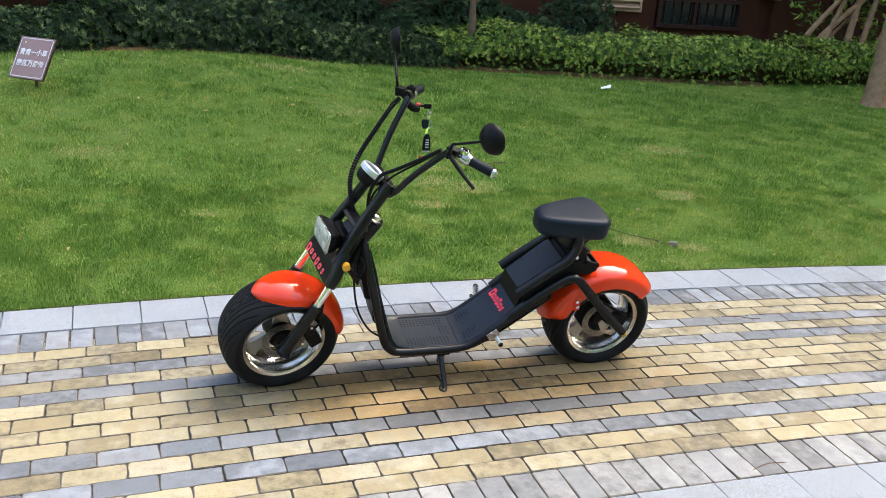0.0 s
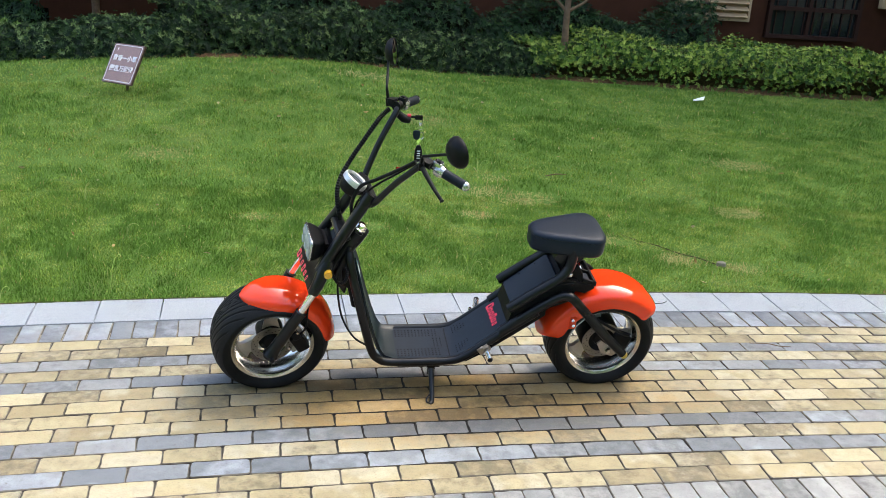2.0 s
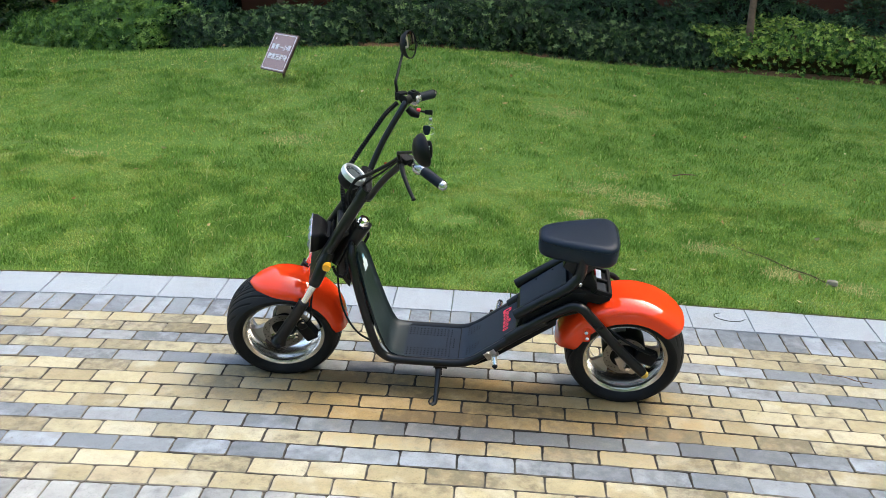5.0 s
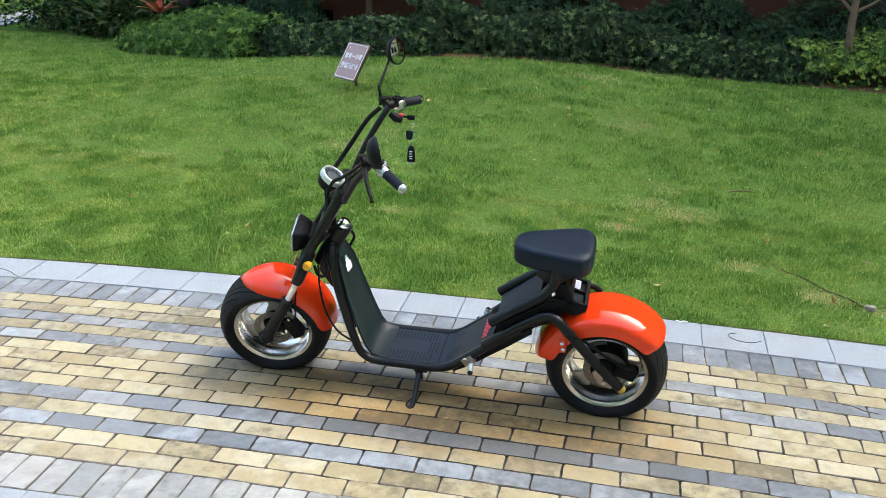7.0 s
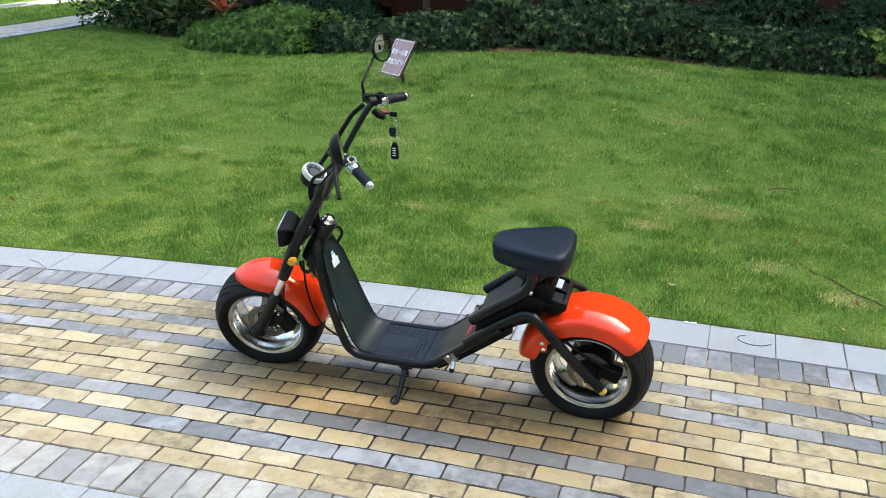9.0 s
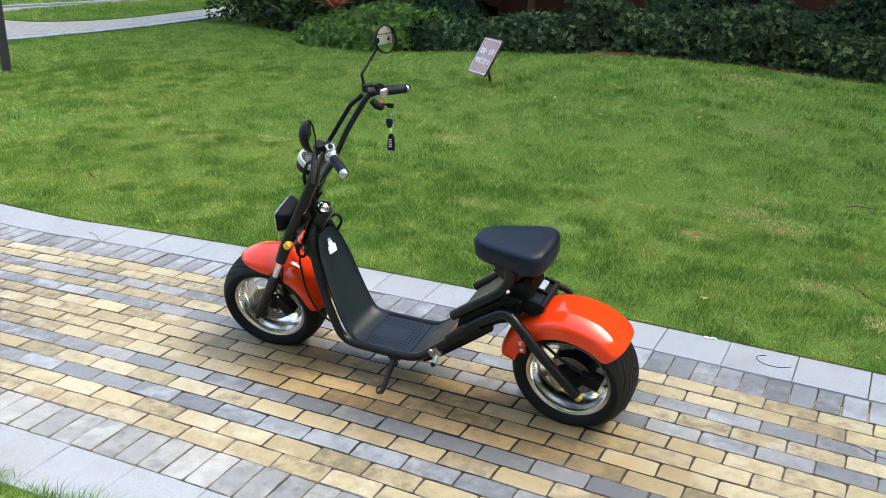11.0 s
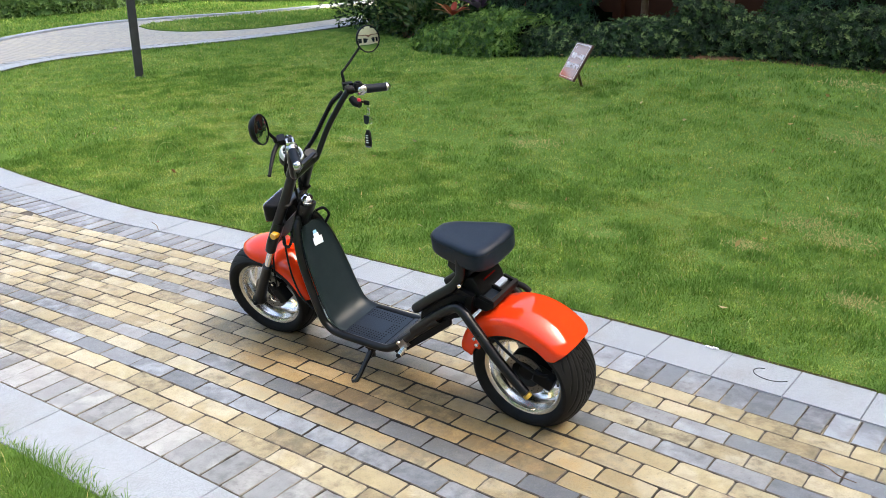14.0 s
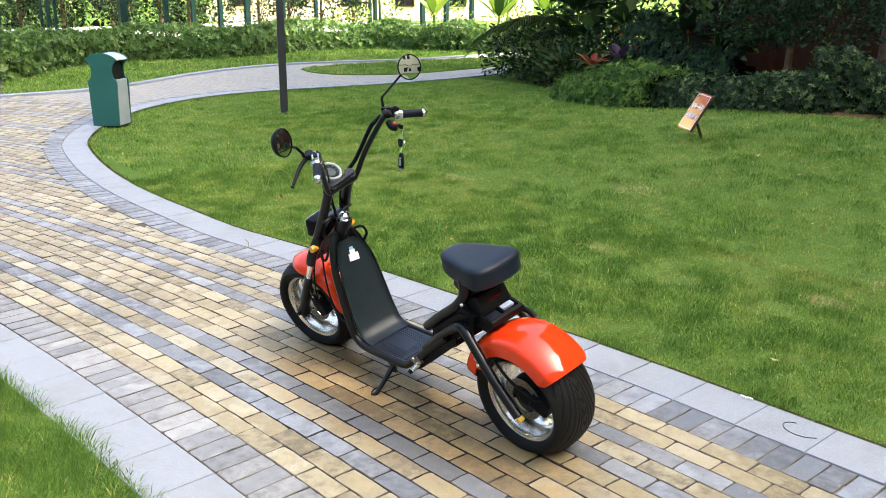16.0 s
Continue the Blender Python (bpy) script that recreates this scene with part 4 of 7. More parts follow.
fronds("garden_palm", "palm with long drooping fronds over the path's corner", (-10.2, 11.3, 1.15), [(205, 1.9, 0.55, 1.25), (235, 1.8, 0.75, 1.5), (175, 1.5, 0.7, 1.2), (260, 1.5, 0.9, 1.6), (300, 1.4, 0.8, 1.4), (330, 1.4, 1.0, 1.5), (20, 1.4, 0.9, 1.4)], M["palm"])
broadleaf("broadleaf_plant", "large-leaved green plant in the bed", (-9.3, 10.9, 0), [(k * 47 + 10, 0.9, 0.24, 50 - 9 * (k % 3)) for k in range(9)], M["hedge_dark"], "plant", 0.05, 0.9)
for x, y, h, n_, s_ in ((-8.4, 10.5, 1.0, 11, 0.62), (-7.6, 10.5, 1.25, 11, 0.62), (-6.7, 10.2, 1.0, 12, 0.5), (-5.9, 9.95, 1.1, 12, 0.5), (-5.1, 9.75, 0.9, 11, 0.45), (-9.2, 11.0, 1.5, 10, 0.8)):
    broadleaf("broadleaf_plant", "dark glossy large-leaved plant in the bed", (x, y, 0), [(k * 137.5, s_ * (0.8 + 0.3 * (k % 3)), s_ * 0.32, 62 - 11 * (k % 5)) for k in range(n_)], M["hedge_dark"], "plant", 0.03, h)
broadleaf("red_leaf_plant", "red-leaved plant above the low shrub", (-7.25, 9.3, 0), [(k * 40, 0.46, 0.10, 38 + 12 * (k % 2)) for k in range(9)], M["red_leaf"], "plant", 0.02, 0.58)
broadleaf("purple_leaf_plant", "dark purple-leaved plant in the bed", (-7.0, 9.7, 0), [(k * 45 + 20, 0.5, 0.16, 40 + 15 * (k % 2)) for k in range(8)], M["purple_leaf"], "plant", 0.02, 0.68)
broadleaf("purple_leaf_plant", "dark purple-leaved plant rising from the hedge", (-6.0, 9.0, 0), [(k * 60 + 20, 0.28, 0.11, 30 + 25 * (k % 2)) for k in range(7)], M["purple_leaf"], "plant", 0.02, 0.40)
for x, y, z in ((-6.9, 9.6, 1.05), (-6.7, 9.7, 1.0), (-6.35, 9.7, 1.05), (-6.5, 9.5, 0.85), (-5.6, 9.6, 1.15), (-5.0, 9.4, 1.05), (-4.7, 9.2, 0.80), (-5.9, 9.5, 0.75), (-7.6, 9.8, 1.0), (-4.5, 9.2, 0.86), (-6.05, 9.7, 0.95), (-7.3, 9.9, 1.12)):
    fl = thing("flower", "small red flower among dark leaves", "flower", "red flowers", at=Matrix.Translation((x, y, z)))
    v, f = leaf_cloud(np.zeros((9, 3)), rng.normal(0, 0.6, (9, 3)) + np.array([0.2, -0.6, 0.2]), 0.045, 0.6, 0, 0.6)
    mesh_np("petals", v, f, M["red_leaf"], fl)
    part("stalk", tube([(0, 0, -0.5), (0.01, 0.02, -0.2), (0, 0, 0)], 0.006, 6, 2), M["hedge_dark"], fl)

# ---- beyond the side path: hedges, fence, columnar trees ----
hedge("outer_hedge", "broad green hedge beyond the side path", [V((-15.6, 0.8, 0)), V((-16.6, 2.4, 0)), V((-18.6, 3.7, 0)), V((-19.9, 5.4, 0)), V((-20.2, 7.2, 0)), V((-19.9, 8.8, 0)), V((-20.7, 10.6, 0)), V((-21.6, 12.6, 0)), V((-20.9, 14.4, 0)), V((-19.0, 15.4, 0)), V((-17.5, 16.8, 0)), V((-17, 20, 0))], 1.6, 0.72, M["hedge_outer"], 0.11, 9500, "outer hedges", core="outer_core", width=0.40)
posts = thing("fence", "tall dark green steel fence behind the hedge", "fence", at=Matrix.Translation((-22.6, 6.9, 0)))
for x, y, w in ((-21.4, 0.5, 0.09), (-21.99, 3.5, 0.09), (-22.19, 4.58, 0.07), (-22.22, 4.76, 0.10), (-22.26, 4.95, 0.07), (-22.63, 6.87, 0.20), (-22.89, 8.21, 0.12), (-23.06, 9.12, 0.12), (-23.25, 10.08, 0.12), (-23.44, 11.07, 0.16), (-23.7, 12.5, 0.10), (-24.0, 13.9, 0.10), (-24.45, 16.4, 0.09), (-24.5, 16.66, 0.11), (-24.56, 16.9, 0.06), (-25.0, 19.2, 0.16), (-25.26, 20.57, 0.16), (-25.57, 22.16, 0.16)):
    part("post", box(w, w, 3.3, pose(x + 22.6, y - 6.9, 1.6)), M["fence_green"], posts)
for z in (2.1, 3.1):
    part("rail", tube([(1.2, -6.4, z), (0, 0, z), (-1.4, 7.0, z), (-3.0, 15.3, z)], 0.03, 6, 2), M["fence_green"], posts)
for x, y, r, h in ((-24.0, 3.2, 0.8, 3.0), (-24.3, 5.7, 0.8, 3.2), (-24.4, 7.5, 0.75, 3.2), (-24.6, 8.7, 0.6, 3.0), (-24.8, 9.7, 0.6, 3.0), (-24.9, 12.2, 0.75, 3.2), (-25.0, 13.4, 0.7, 2.8), (-25.2, 14.8, 0.75, 3.3), (-24.2, 1.4, 0.8, 3.0), (-23.6, 4.4, 0.75, 3.0), (-25.4, 11.0, 0.8, 3.4), (-25.6, 16.4, 0.8, 3.2), (-26.5, 4.4, 1.2, 4.5), (-27, 8.0, 1.2, 4.5)):
    tree("columnar_tree", "upright dark green tree along the fence", (x, y, 0), [(0, 0, -0.1), (0.02, 0, 1.2), (0, 0, h * 0.8)], [[(0, 0, 0.8), (0.2, 0.1, 1.3), (0.3, 0.2, 1.8)]], [(0, 0, 0.62 * h * 0.7, r * 0.8, r * 0.8, h * 0.30), (0.1, 0.1, h * 0.75, r * 0.8, r * 0.8, h * 0.32), (-0.2, 0.2, h * 0.5, r * 0.75, r * 0.7, h * 0.26)], 1300, 0.13, M["hedge_dark"], "fence trees", 0.06)
for x, y, h in ((-22.2, 17.6, 1.0), (-20.6, 19.2, 0.9), (-21.2, 22.0, 1.1), (-24.3, 23.0, 1.0)):
    broadleaf("banana_plant", "sunlit banana plant with pale green leaves", (x, y, 0), [(k * 51 + 7 * x, 1.7, 0.34, 72 - 7 * (k % 4)) for k in range(8)], M["hedge_bright"], "banana plant", 0.10, h)
shrub("sunlit_shrub", "bright yellow-green sunlit shrub beyond the hedge", (-25.5, 17.5, 0), [(0, 0, 0.8, 1.1, 1.0, 0.9), (1.2, -2.0, 0.6, 0.9, 0.9, 0.7), (-0.5, 3.5, 0.8, 1.3, 1.2, 0.9), (2.5, 4.5, 0.7, 1.3, 1.2, 0.8)], 500, 0.16, M["hedge_bright"], "outer shrubs")
hedge("far_hedge", "distant sunlit hedge beyond the concrete yard", [V((-46, 20, 0)), V((-44, 8, 0)), V((-43, -6, 0))][::-1], 4, 3.4, M["hedge_mid"], 0.5, 1500, "outer hedges", wobble=0.2)
# added tree: its unseen crown blocks the sun over island and side path
tree("added_shade_tree", "added broad tree, crown out of view, shading the lawn island", (-10.8, 13.2, 0), [(0, 0, -0.1), (0.1, 0, 1.5), (0, 0, 3.4), (0, 0, 5.5)], [[(0, 0, 2.8), (-1.2, -0.6, 3.8), (-2.2, -1, 4.6)], [(0, 0, 3.0), (1.4, -0.6, 4.0), (2.2, -1, 4.8)]], [(-1.6, -0.6, 5.4, 2.4, 2.2, 1.3), (1.4, -0.4, 5.8, 2.2, 2.0, 1.3), (0, 0.6, 7.0, 2.4, 2.2, 1.4), (-3.6, 0.6, 5.4, 1.8, 2.0, 1.1), (-2.5, 1.8, 6.6, 2.8, 2.4, 1.4), (-0.4, -1.4, 5.6, 2.2, 2.0, 1.2), (-4.6, -0.8, 5.2, 1.9, 2.0, 1.1), (-3.4, 3.4, 7.2, 2.8, 2.4, 1.4), (-1.0, -2.0, 8.5, 3.0, 3.0, 1.8), (-4.0, -0.5, 8.8, 3.0, 3.0, 1.8), (1.5, -3.5, 8.3, 2.6, 2.6, 1.6), (-3.0, 2.5, 9.0, 3.0, 3.0, 1.8)], 420, 0.26, M["hedge_dark"], "", 0.16)

# trees on the near side, behind the camera, seen in the gloss of the mudguards; this row is added to block low skylight
# too
belt = random.Random(3)
for k, x in enumerate((-17, -12.5, -8.5, -4.8, -1.0, 3.0, 7.0, 11.0, 15.5)):
    y, h = -11.0 - belt.uniform(0, 2.5) - (1.5 if k > 5 else 0), belt.uniform(8.5, 10.5)
    tree("street_tree", "broad leafy tree on the near side of the path", (x, y, 0), [(0, 0, -0.1), (0.1, 0, 1.6), (0, 0.1, 3.6), (0, 0, h * 0.7)], [[(0, 0, 2.8), (-1.2, -0.3, 3.8), (-1.9, -0.4, 5.0)], [(0, 0, 3.0), (1.2, -0.2, 4.2), (1.9, -0.3, 5.4)]],
         [(-1.3, 0, h * 0.55, 1.9, 1.7, h * 0.24), (1.3, 0.2, h * 0.6, 1.9, 1.7, h * 0.25), (0, 0, h * 0.8, 2.0, 1.8, h * 0.2), (0.2, 0.3, h * 0.33, 2.2, 1.6, h * 0.2)], 170, 0.34, M["hedge_dark"], "near trees", 0.17)
hedge("near_hedge", "clipped hedge on the near side behind the camera", [V((20, -9.0, 0)), V((10, -8.2, 0)), V((0, -8.0, 0)), V((-10, -8.4, 0)), V((-18, -9.5, 0))], 1.4, 1.5, M["hedge_dark"], 0.2, 3000, "garden hedges")


# ---- the scooter ----
LEAN_ON_STAND, HEADING = 12.0, 3.72
scooter_pose = pose(0.04, 0.244, 0.001, 0, 0, HEADING) @ pose(0, 0, 0, LEAN_ON_STAND)
scooter = thing("electric_scooter", "fat-tyred electric scooter with orange mudguards leaning on its stand", "scooter", at=scooter_pose)
# the steering is turned towards the stand's side; its axis leans back by 30 degrees
HEAD = Vector((-0.374, 0, 0.731))
STEER = Matrix.Translation(HEAD) @ Matrix.Rotation(radians(10.3), 4, Vector((0.5, 0, 0.866))) @ Matrix.Translation(-HEAD) @ Matrix.Translation((0, 0.018, 0))
SIDE_ON = Matrix.Rotation(radians(-90), 4, "X")          # turns z to +y
WHEEL_R = 0.238


def wheel(name, hub, m, motor):
    """Cast wheel with a wide tyre; the axle lies along y."""
    at = m @ Matrix.Translation(hub) @ SIDE_ON
    # rim: a polished dish, open to the near side, with a stepped lip
    lip = [(0.172, -0.086), (0.176, -0.088), (0.1765, -0.083), (0.1715, -0.081), (0.1705, -0.075), (0.1655, -0.0735), (0.1645, -0.067), (0.1595, -0.0655), (0.158, -0.054), (0.151, -0.050), (0.147, -0.030), (0.140, 0.0),
           (0.148, 0.030), (0.158, 0.060), (0.160, 0.074), (0.168, 0.078), (0.176, 0.080), (0.176, 0.088), (0.170, 0.086), (0.160, 0.082), (0.152, 0.062), (0.142, 0.05),
           (0.134, 0.0), (0.142, -0.052), (0.150, -0.060), (0.153, -0.076), (0.162, -0.082)]
    rim = part(name, lathe(lip, at, 72, True), M["alu"], scooter, "polished cast aluminium rim")
    # tyre: swept grooves are cut into the tread
    na, ny = 600, 110
    aa, yy = np.meshgrid(np.linspace(0, 2 * np.pi, na, endpoint=False), np.linspace(-1, 1, ny), indexing="ij")
    yy = 0.108 * np.sin(np.pi / 2 * yy)
    rr_ = WHEEL_R + 0.001 - 1.5 * yy ** 2 - 150 * yy ** 4
    sweep = np.clip((np.abs(yy) - 0.006) / 0.092, 0, 1)
    phase = (aa - 2.1 * sweep ** 0.62 + np.where(yy > 0, np.pi / 15, 0)) * 15 / (2 * np.pi)
    dist = np.abs(phase - np.round(phase))
    wide = 0.085 + 0.03 * (1 - sweep)
    cut = np.clip((wide - dist) / 0.035, 0, 1) * np.clip((0.096 - np.abs(yy)) / 0.004, 0, 1)
    rr_ = rr_ - 0.0085 * cut
    lipa = [(0.166, -0.084), (0.175, -0.096), (0.186, -0.105)]
    lipb = [(0.186, 0.105), (0.175, 0.096), (0.166, 0.084)]
    cols_r = np.concatenate([np.tile([r for r, _ in lipa], (na, 1)), rr_[:, 1:-1], np.tile([r for r, _ in lipb], (na, 1))], 1)
    cols_y = np.concatenate([np.tile([y for _, y in lipa], (na, 1)), yy[:, 1:-1], np.tile([y for _, y in lipb], (na, 1))], 1)
    nc = cols_r.shape[1]
    tv = np.stack([cols_r * np.cos(aa[:, :1]), cols_r * np.sin(aa[:, :1]), cols_y, np.ones_like(cols_r)], -1).reshape(-1, 4) @ np.array(at).T
    a_, k_ = np.meshgrid(np.arange(na), np.arange(nc - 1), indexing="ij")
    b_ = (a_ + 1) % na
    tf = np.stack([a_ * nc + k_, b_ * nc + k_, b_ * nc + k_ + 1, a_ * nc + k_ + 1], -1).reshape(-1, 4)
    tyre = mesh_np("tyre", tv[:, :3], tf, M["rubber"], rim, "black wide road tyre with swept grooves", True)
    # spokes: three broad blades
    for s in range(3):
        a = 2 * math.pi * s / 3 + (0.55 if not motor else 0.2)
        turn = at @ Matrix.Rotation(a, 4, "Z")
        blade = loft([[(x, y * wd, z) for x, y, z in ((r, -1, zc - 0.014), (r, 1, zc - 0.014), (r, 0.8, zc + 0.014), (r, -0.8, zc + 0.014))]
                      for r, wd, zc in ((0.045, 0.036, 0.0), (0.08, 0.026, 0.006), (0.115, 0.030, 0.004), (0.145, 0.052, 0.0))])
        part("spoke", moved(blade, turn), M["cast"], rim, "dull cast aluminium spoke")
    drum = [(0.0, -0.055), (0.030, -0.055), (0.036, -0.045), (0.052 if not motor else 0.078, -0.035), (0.056 if not motor else 0.086, -0.02), (0.056 if not motor else 0.086, 0.05), (0.0, 0.05)]
    part("hub", lathe(drum, at, 36), M["plastic"], rim, "black hub")
    # drilled brake disc
    z0 = -0.063
    disc = lathe([(0.058, z0), (0.086, z0), (0.086, z0 + 0.004), (0.058, z0 + 0.004)], at, 60, True)
    part("brake_disc", disc, M["disc"], rim, "drilled steel brake disc")
    holes = []
    for k in range(36):
        a = 2 * math.pi * k / 36
        rr = 0.066 + 0.006 * (k % 3)
        holes.append(lathe([(0.0, -0.0006), (0.0024, -0.0006), (0.0024, 0.001)], at @ Matrix.Translation((rr * math.cos(a), rr * math.sin(a), z0)), 8))
    part("disc_holes", joined(*holes), M["plastic"], rim)
    part("valve", tube([at @ V((0.146, 0.02, -0.035)), at @ V((0.130, 0.018, -0.050))], 0.004, 8, 0), M["plastic"], rim)
    return rim


front_hub, rear_hub = V((-0.712, 0, 0.226)), V((0.688, 0, 0.227))
wheel("front_wheel", front_hub, STEER, False)
wheel("rear_wheel", rear_hub, Matrix(), True)


def mudguard(name, hub, m, a0, a1, r0, width, crown, skirt, nose=0.30, tail=0.10, flare=0.0, square=2.2, lip=0.0, steps=44):
    """A bulging shell round the wheel between two angles (degrees from straight ahead, over the top); nose and tail: how much of it is rounded off."""
    rings = []
    for i in range(steps + 1):
        f = (1 - math.cos(math.pi * i / steps)) / 2
        a = radians(a0 + (a1 - a0) * f)
        s = math.sqrt(max(0.02, 1 - (1 - min(f / nose, 1)) ** 2))
        e = 1 - 0.35 * (1 - min((1 - f) / tail, 1)) ** 2
        w, sk, cr = width * s * (1 - 0.14 * (1 - e) / 0.35), skirt * s * e, crown * s ** 0.8
        r = r0 + flare * f - 0.012 * (1 - s)
        sec = [(-w - lip, cr + sk), (-w - 0.4 * lip, cr + sk * 0.55)]
        for k in range(21):
            q = -1 + 2 * k / 20
            y = math.sin(q * math.pi / 2)
            sec.append((w * y, cr * (1 - (1 - abs(y) ** square * 0.999) ** (1 / 2))))
        sec += [(w + 0.4 * lip, cr + sk * 0.55), (w + lip, cr + sk)]
        outer = [hub + V((-(r - d) * math.cos(a), y, (r - d) * math.sin(a))) for y, d in sec]
        inner = [hub + V((-(r - d - 0.0035) * math.cos(a), y * 0.965, (r - d - 0.0035) * math.sin(a))) for y, d in sec[::-1]]
        rings.append(outer + inner)
    return part(name, moved(loft(rings), m), M["orange"], scooter, "glossy orange mudguard")


mudguard("front_mudguard", front_hub, STEER, 62, 178, 0.264, 0.104, 0.056, 0.012, 0.32, 0.12, 0.0, 2.3)
mudguard("rear_mudguard", rear_hub, Matrix(), 3, 140, 0.290, 0.114, 0.044, 0.036, 0.14, 0.06, -0.012, 2.6, 0.004)

# frame: two long side tubes that run from the neck along the footboard and up to the rear arms
for side in (-1, 1):
    part("side_tube", tube([(-0.408, side * 0.040, 0.655), (-0.402, side * 0.068, 0.610), (-0.372, side * 0.104, 0.480), (-0.315, side * 0.118, 0.255), (-0.280, side * 0.118, 0.193), (-0.225, side * 0.118, 0.174),
                            (-0.10, side * 0.118, 0.173), (0.02, side * 0.118, 0.176), (0.075, side * 0.118, 0.194), (0.13, side * 0.118, 0.235), (0.25, side * 0.118, 0.335), (0.36, side * 0.120, 0.420)], 0.0175, 14, 6), M["black"], scooter)
    part("rear_arm", tube([(0.215, side * 0.116, 0.318), (0.28, side * 0.118, 0.374), (0.34, side * 0.120, 0.425), (0.42, side * 0.122, 0.482), (0.460, side * 0.126, 0.502), (0.495, side * 0.132, 0.492), (0.54, side * 0.140, 0.447), (0.64, side * 0.152, 0.338), (0.75, side * 0.158, 0.228)], 0.0195, 14, 6), M["black"], scooter)
    end = V((0.75, side * 0.158, 0.228))
    part("end_cap", lathe([(0.0, 0.014), (0.013, 0.013), (0.0165, 0.008), (0.0165, -0.004), (0.0, -0.004)], axis(end + V((0.005, 0, -0.005)), (0.71, 0.03, -0.71)), 20), M["gold"], scooter, "yellow plastic tube end cap")
    part("axle_plate", slab([(0.64, 0.262), (0.655, 0.275), (0.725, 0.225), (0.735, 0.21), (0.715, 0.195), (0.665, 0.215)], side * 0.128 - 0.004, side * 0.128 + 0.004), M["steel"], scooter, "steel axle plate")
    part("axle_nut", lathe([(0.0, 0.020), (0.009, 0.020), (0.010, 0.016), (0.015, 0.009), (0.015, 0.0), (0.0, 0.0)], axis((0.690, side * 0.132, 0.234), (0, side, 0)), 6), M["chrome"], scooter)
    # upper rails that carry the seat
    part("seat_rail", tube([(0.240, side * 0.108, 0.428), (0.33, side * 0.108, 0.497), (0.42, side * 0.106, 0.562), (0.455, side * 0.100, 0.596), (0.474, side * 0.092, 0.632), (0.478, side * 0.088, 0.700)], 0.0205, 14, 6), M["black"], scooter)
    # side skirt under the rail
    part("side_panel", slab([(0.262, 0.362), (0.275, 0.425), (0.445, 0.548), (0.50, 0.548), (0.455, 0.470), (0.39, 0.440)], side * 0.100 - 0.006, side * 0.100 + 0.006), M["plastic"], scooter, bevel=0.003)
    # lower skirt along the ramp
    part("skirt", slab([(0.07, 0.172), (0.09, 0.160), (0.15, 0.196), (0.30, 0.312), (0.40, 0.392), (0.40, 0.425), (0.25, 0.320), (0.13, 0.225)], side * 0.100 - 0.008, side * 0.100 + 0.008), M["plastic"], scooter, bevel=0.002)

# neck tube with the chrome steering nut
part("neck", tube([(-0.475, 0, 0.555), (-0.374, 0, 0.728)], 0.034, 20, 0), M["black"], scooter)
part("neck_gusset", slab([(-0.475, 0.545), (-0.415, 0.675), (-0.398, 0.675), (-0.402, 0.64), (-0.412, 0.50), (-0.42, 0.46)], -0.052, 0.052), M["black"], scooter, bevel=0.008)
part("neck_head", loft([[(HEAD.x - 0.006 + x + zz * 0.5, y, HEAD.z - 0.038 + zz * 0.866) for x, y in rounded(0.060 * k, 0.062 * k, 0.0285)] for zz, k in ((-0.05, 0.85), (0.0, 1.0), (0.032, 1.0), (0.040, 0.92))]), M["black"], scooter)
part("steering_nut", lathe([(0.0, 0.030), (0.012, 0.029), (0.020, 0.024), (0.0225, 0.016), (0.0225, 0.008), (0.026, 0.006), (0.026, 0.0), (0.0, 0.0)], axis(HEAD + V((0.004, 0, 0.004)), (0.5, 0, 0.866)), 28), M["chrome"], scooter, "domed chrome steering nut")

# leg shield: a tapering trough-shaped panel rising from the footboard
shield = []
for x, z, w in ((-0.392, 0.626, 0.040), (-0.388, 0.612, 0.062), (-0.372, 0.555, 0.084), (-0.345, 0.440, 0.100), (-0.305, 0.300, 0.109), (-0.282, 0.235, 0.111), (-0.262, 0.202, 0.111), (-0.235, 0.188, 0.111), (-0.20, 0.185, 0.111)):
    ring = []
    for q, rise in ((-1, 0.012), (-0.93, 0.004), (-0.8, 0.0), (-0.4, -0.001), (0, -0.0015), (0.4, -0.001), (0.8, 0.0), (0.93, 0.004), (1, 0.012)):
        ring.append((x + rise * 0.8, q * w, z + rise * 0.3))
    back = [(p[0] - 0.007, p[1], p[2] - 0.004) for p in ring[::-1]]
    shield.append(ring + back)
part("leg_shield", loft(shield), M["shield"], scooter, "dark ribbed leg shield panel")
part("shield_back", slab([(-0.435, 0.58), (-0.420, 0.606), (-0.404, 0.600), (-0.322, 0.29), (-0.335, 0.28), (-0.350, 0.30), (-0.362, 0.40), (-0.392, 0.41), (-0.41, 0.50), (-0.43, 0.51)], -0.062, 0.062), M["plastic"], scooter, bevel=0.006)
def on_shield(w, h, dy, dz, a, lift):
    return moved(prism(rounded(w, h, 0.002), Matrix(), 0.0006), axis((-0.3700 - 0.25 * dz + lift, dy, 0.560 + dz), (0.965, 0, 0.26)) @ Matrix.Rotation(radians(a), 4, "Z"))
M["tab"] = surface("blue_tab", (0.20, 0.44, 0.60), (0.28, 0.54, 0.70), 40, 0.5, 0.1, 0.0)
sticker = part("sticker", joined(on_shield(0.034, 0.052, 0.004, -0.016, 84, 0.0030), on_shield(0.020, 0.028, 0.004, 0.008, 84, 0.0030)), M["white"], scooter, "pale stepped paper sticker")
part("sticker_tab", on_shield(0.014, 0.020, 0.003, 0.024, 84, 0.0036), M["tab"], sticker, "pale blue sticker tab")

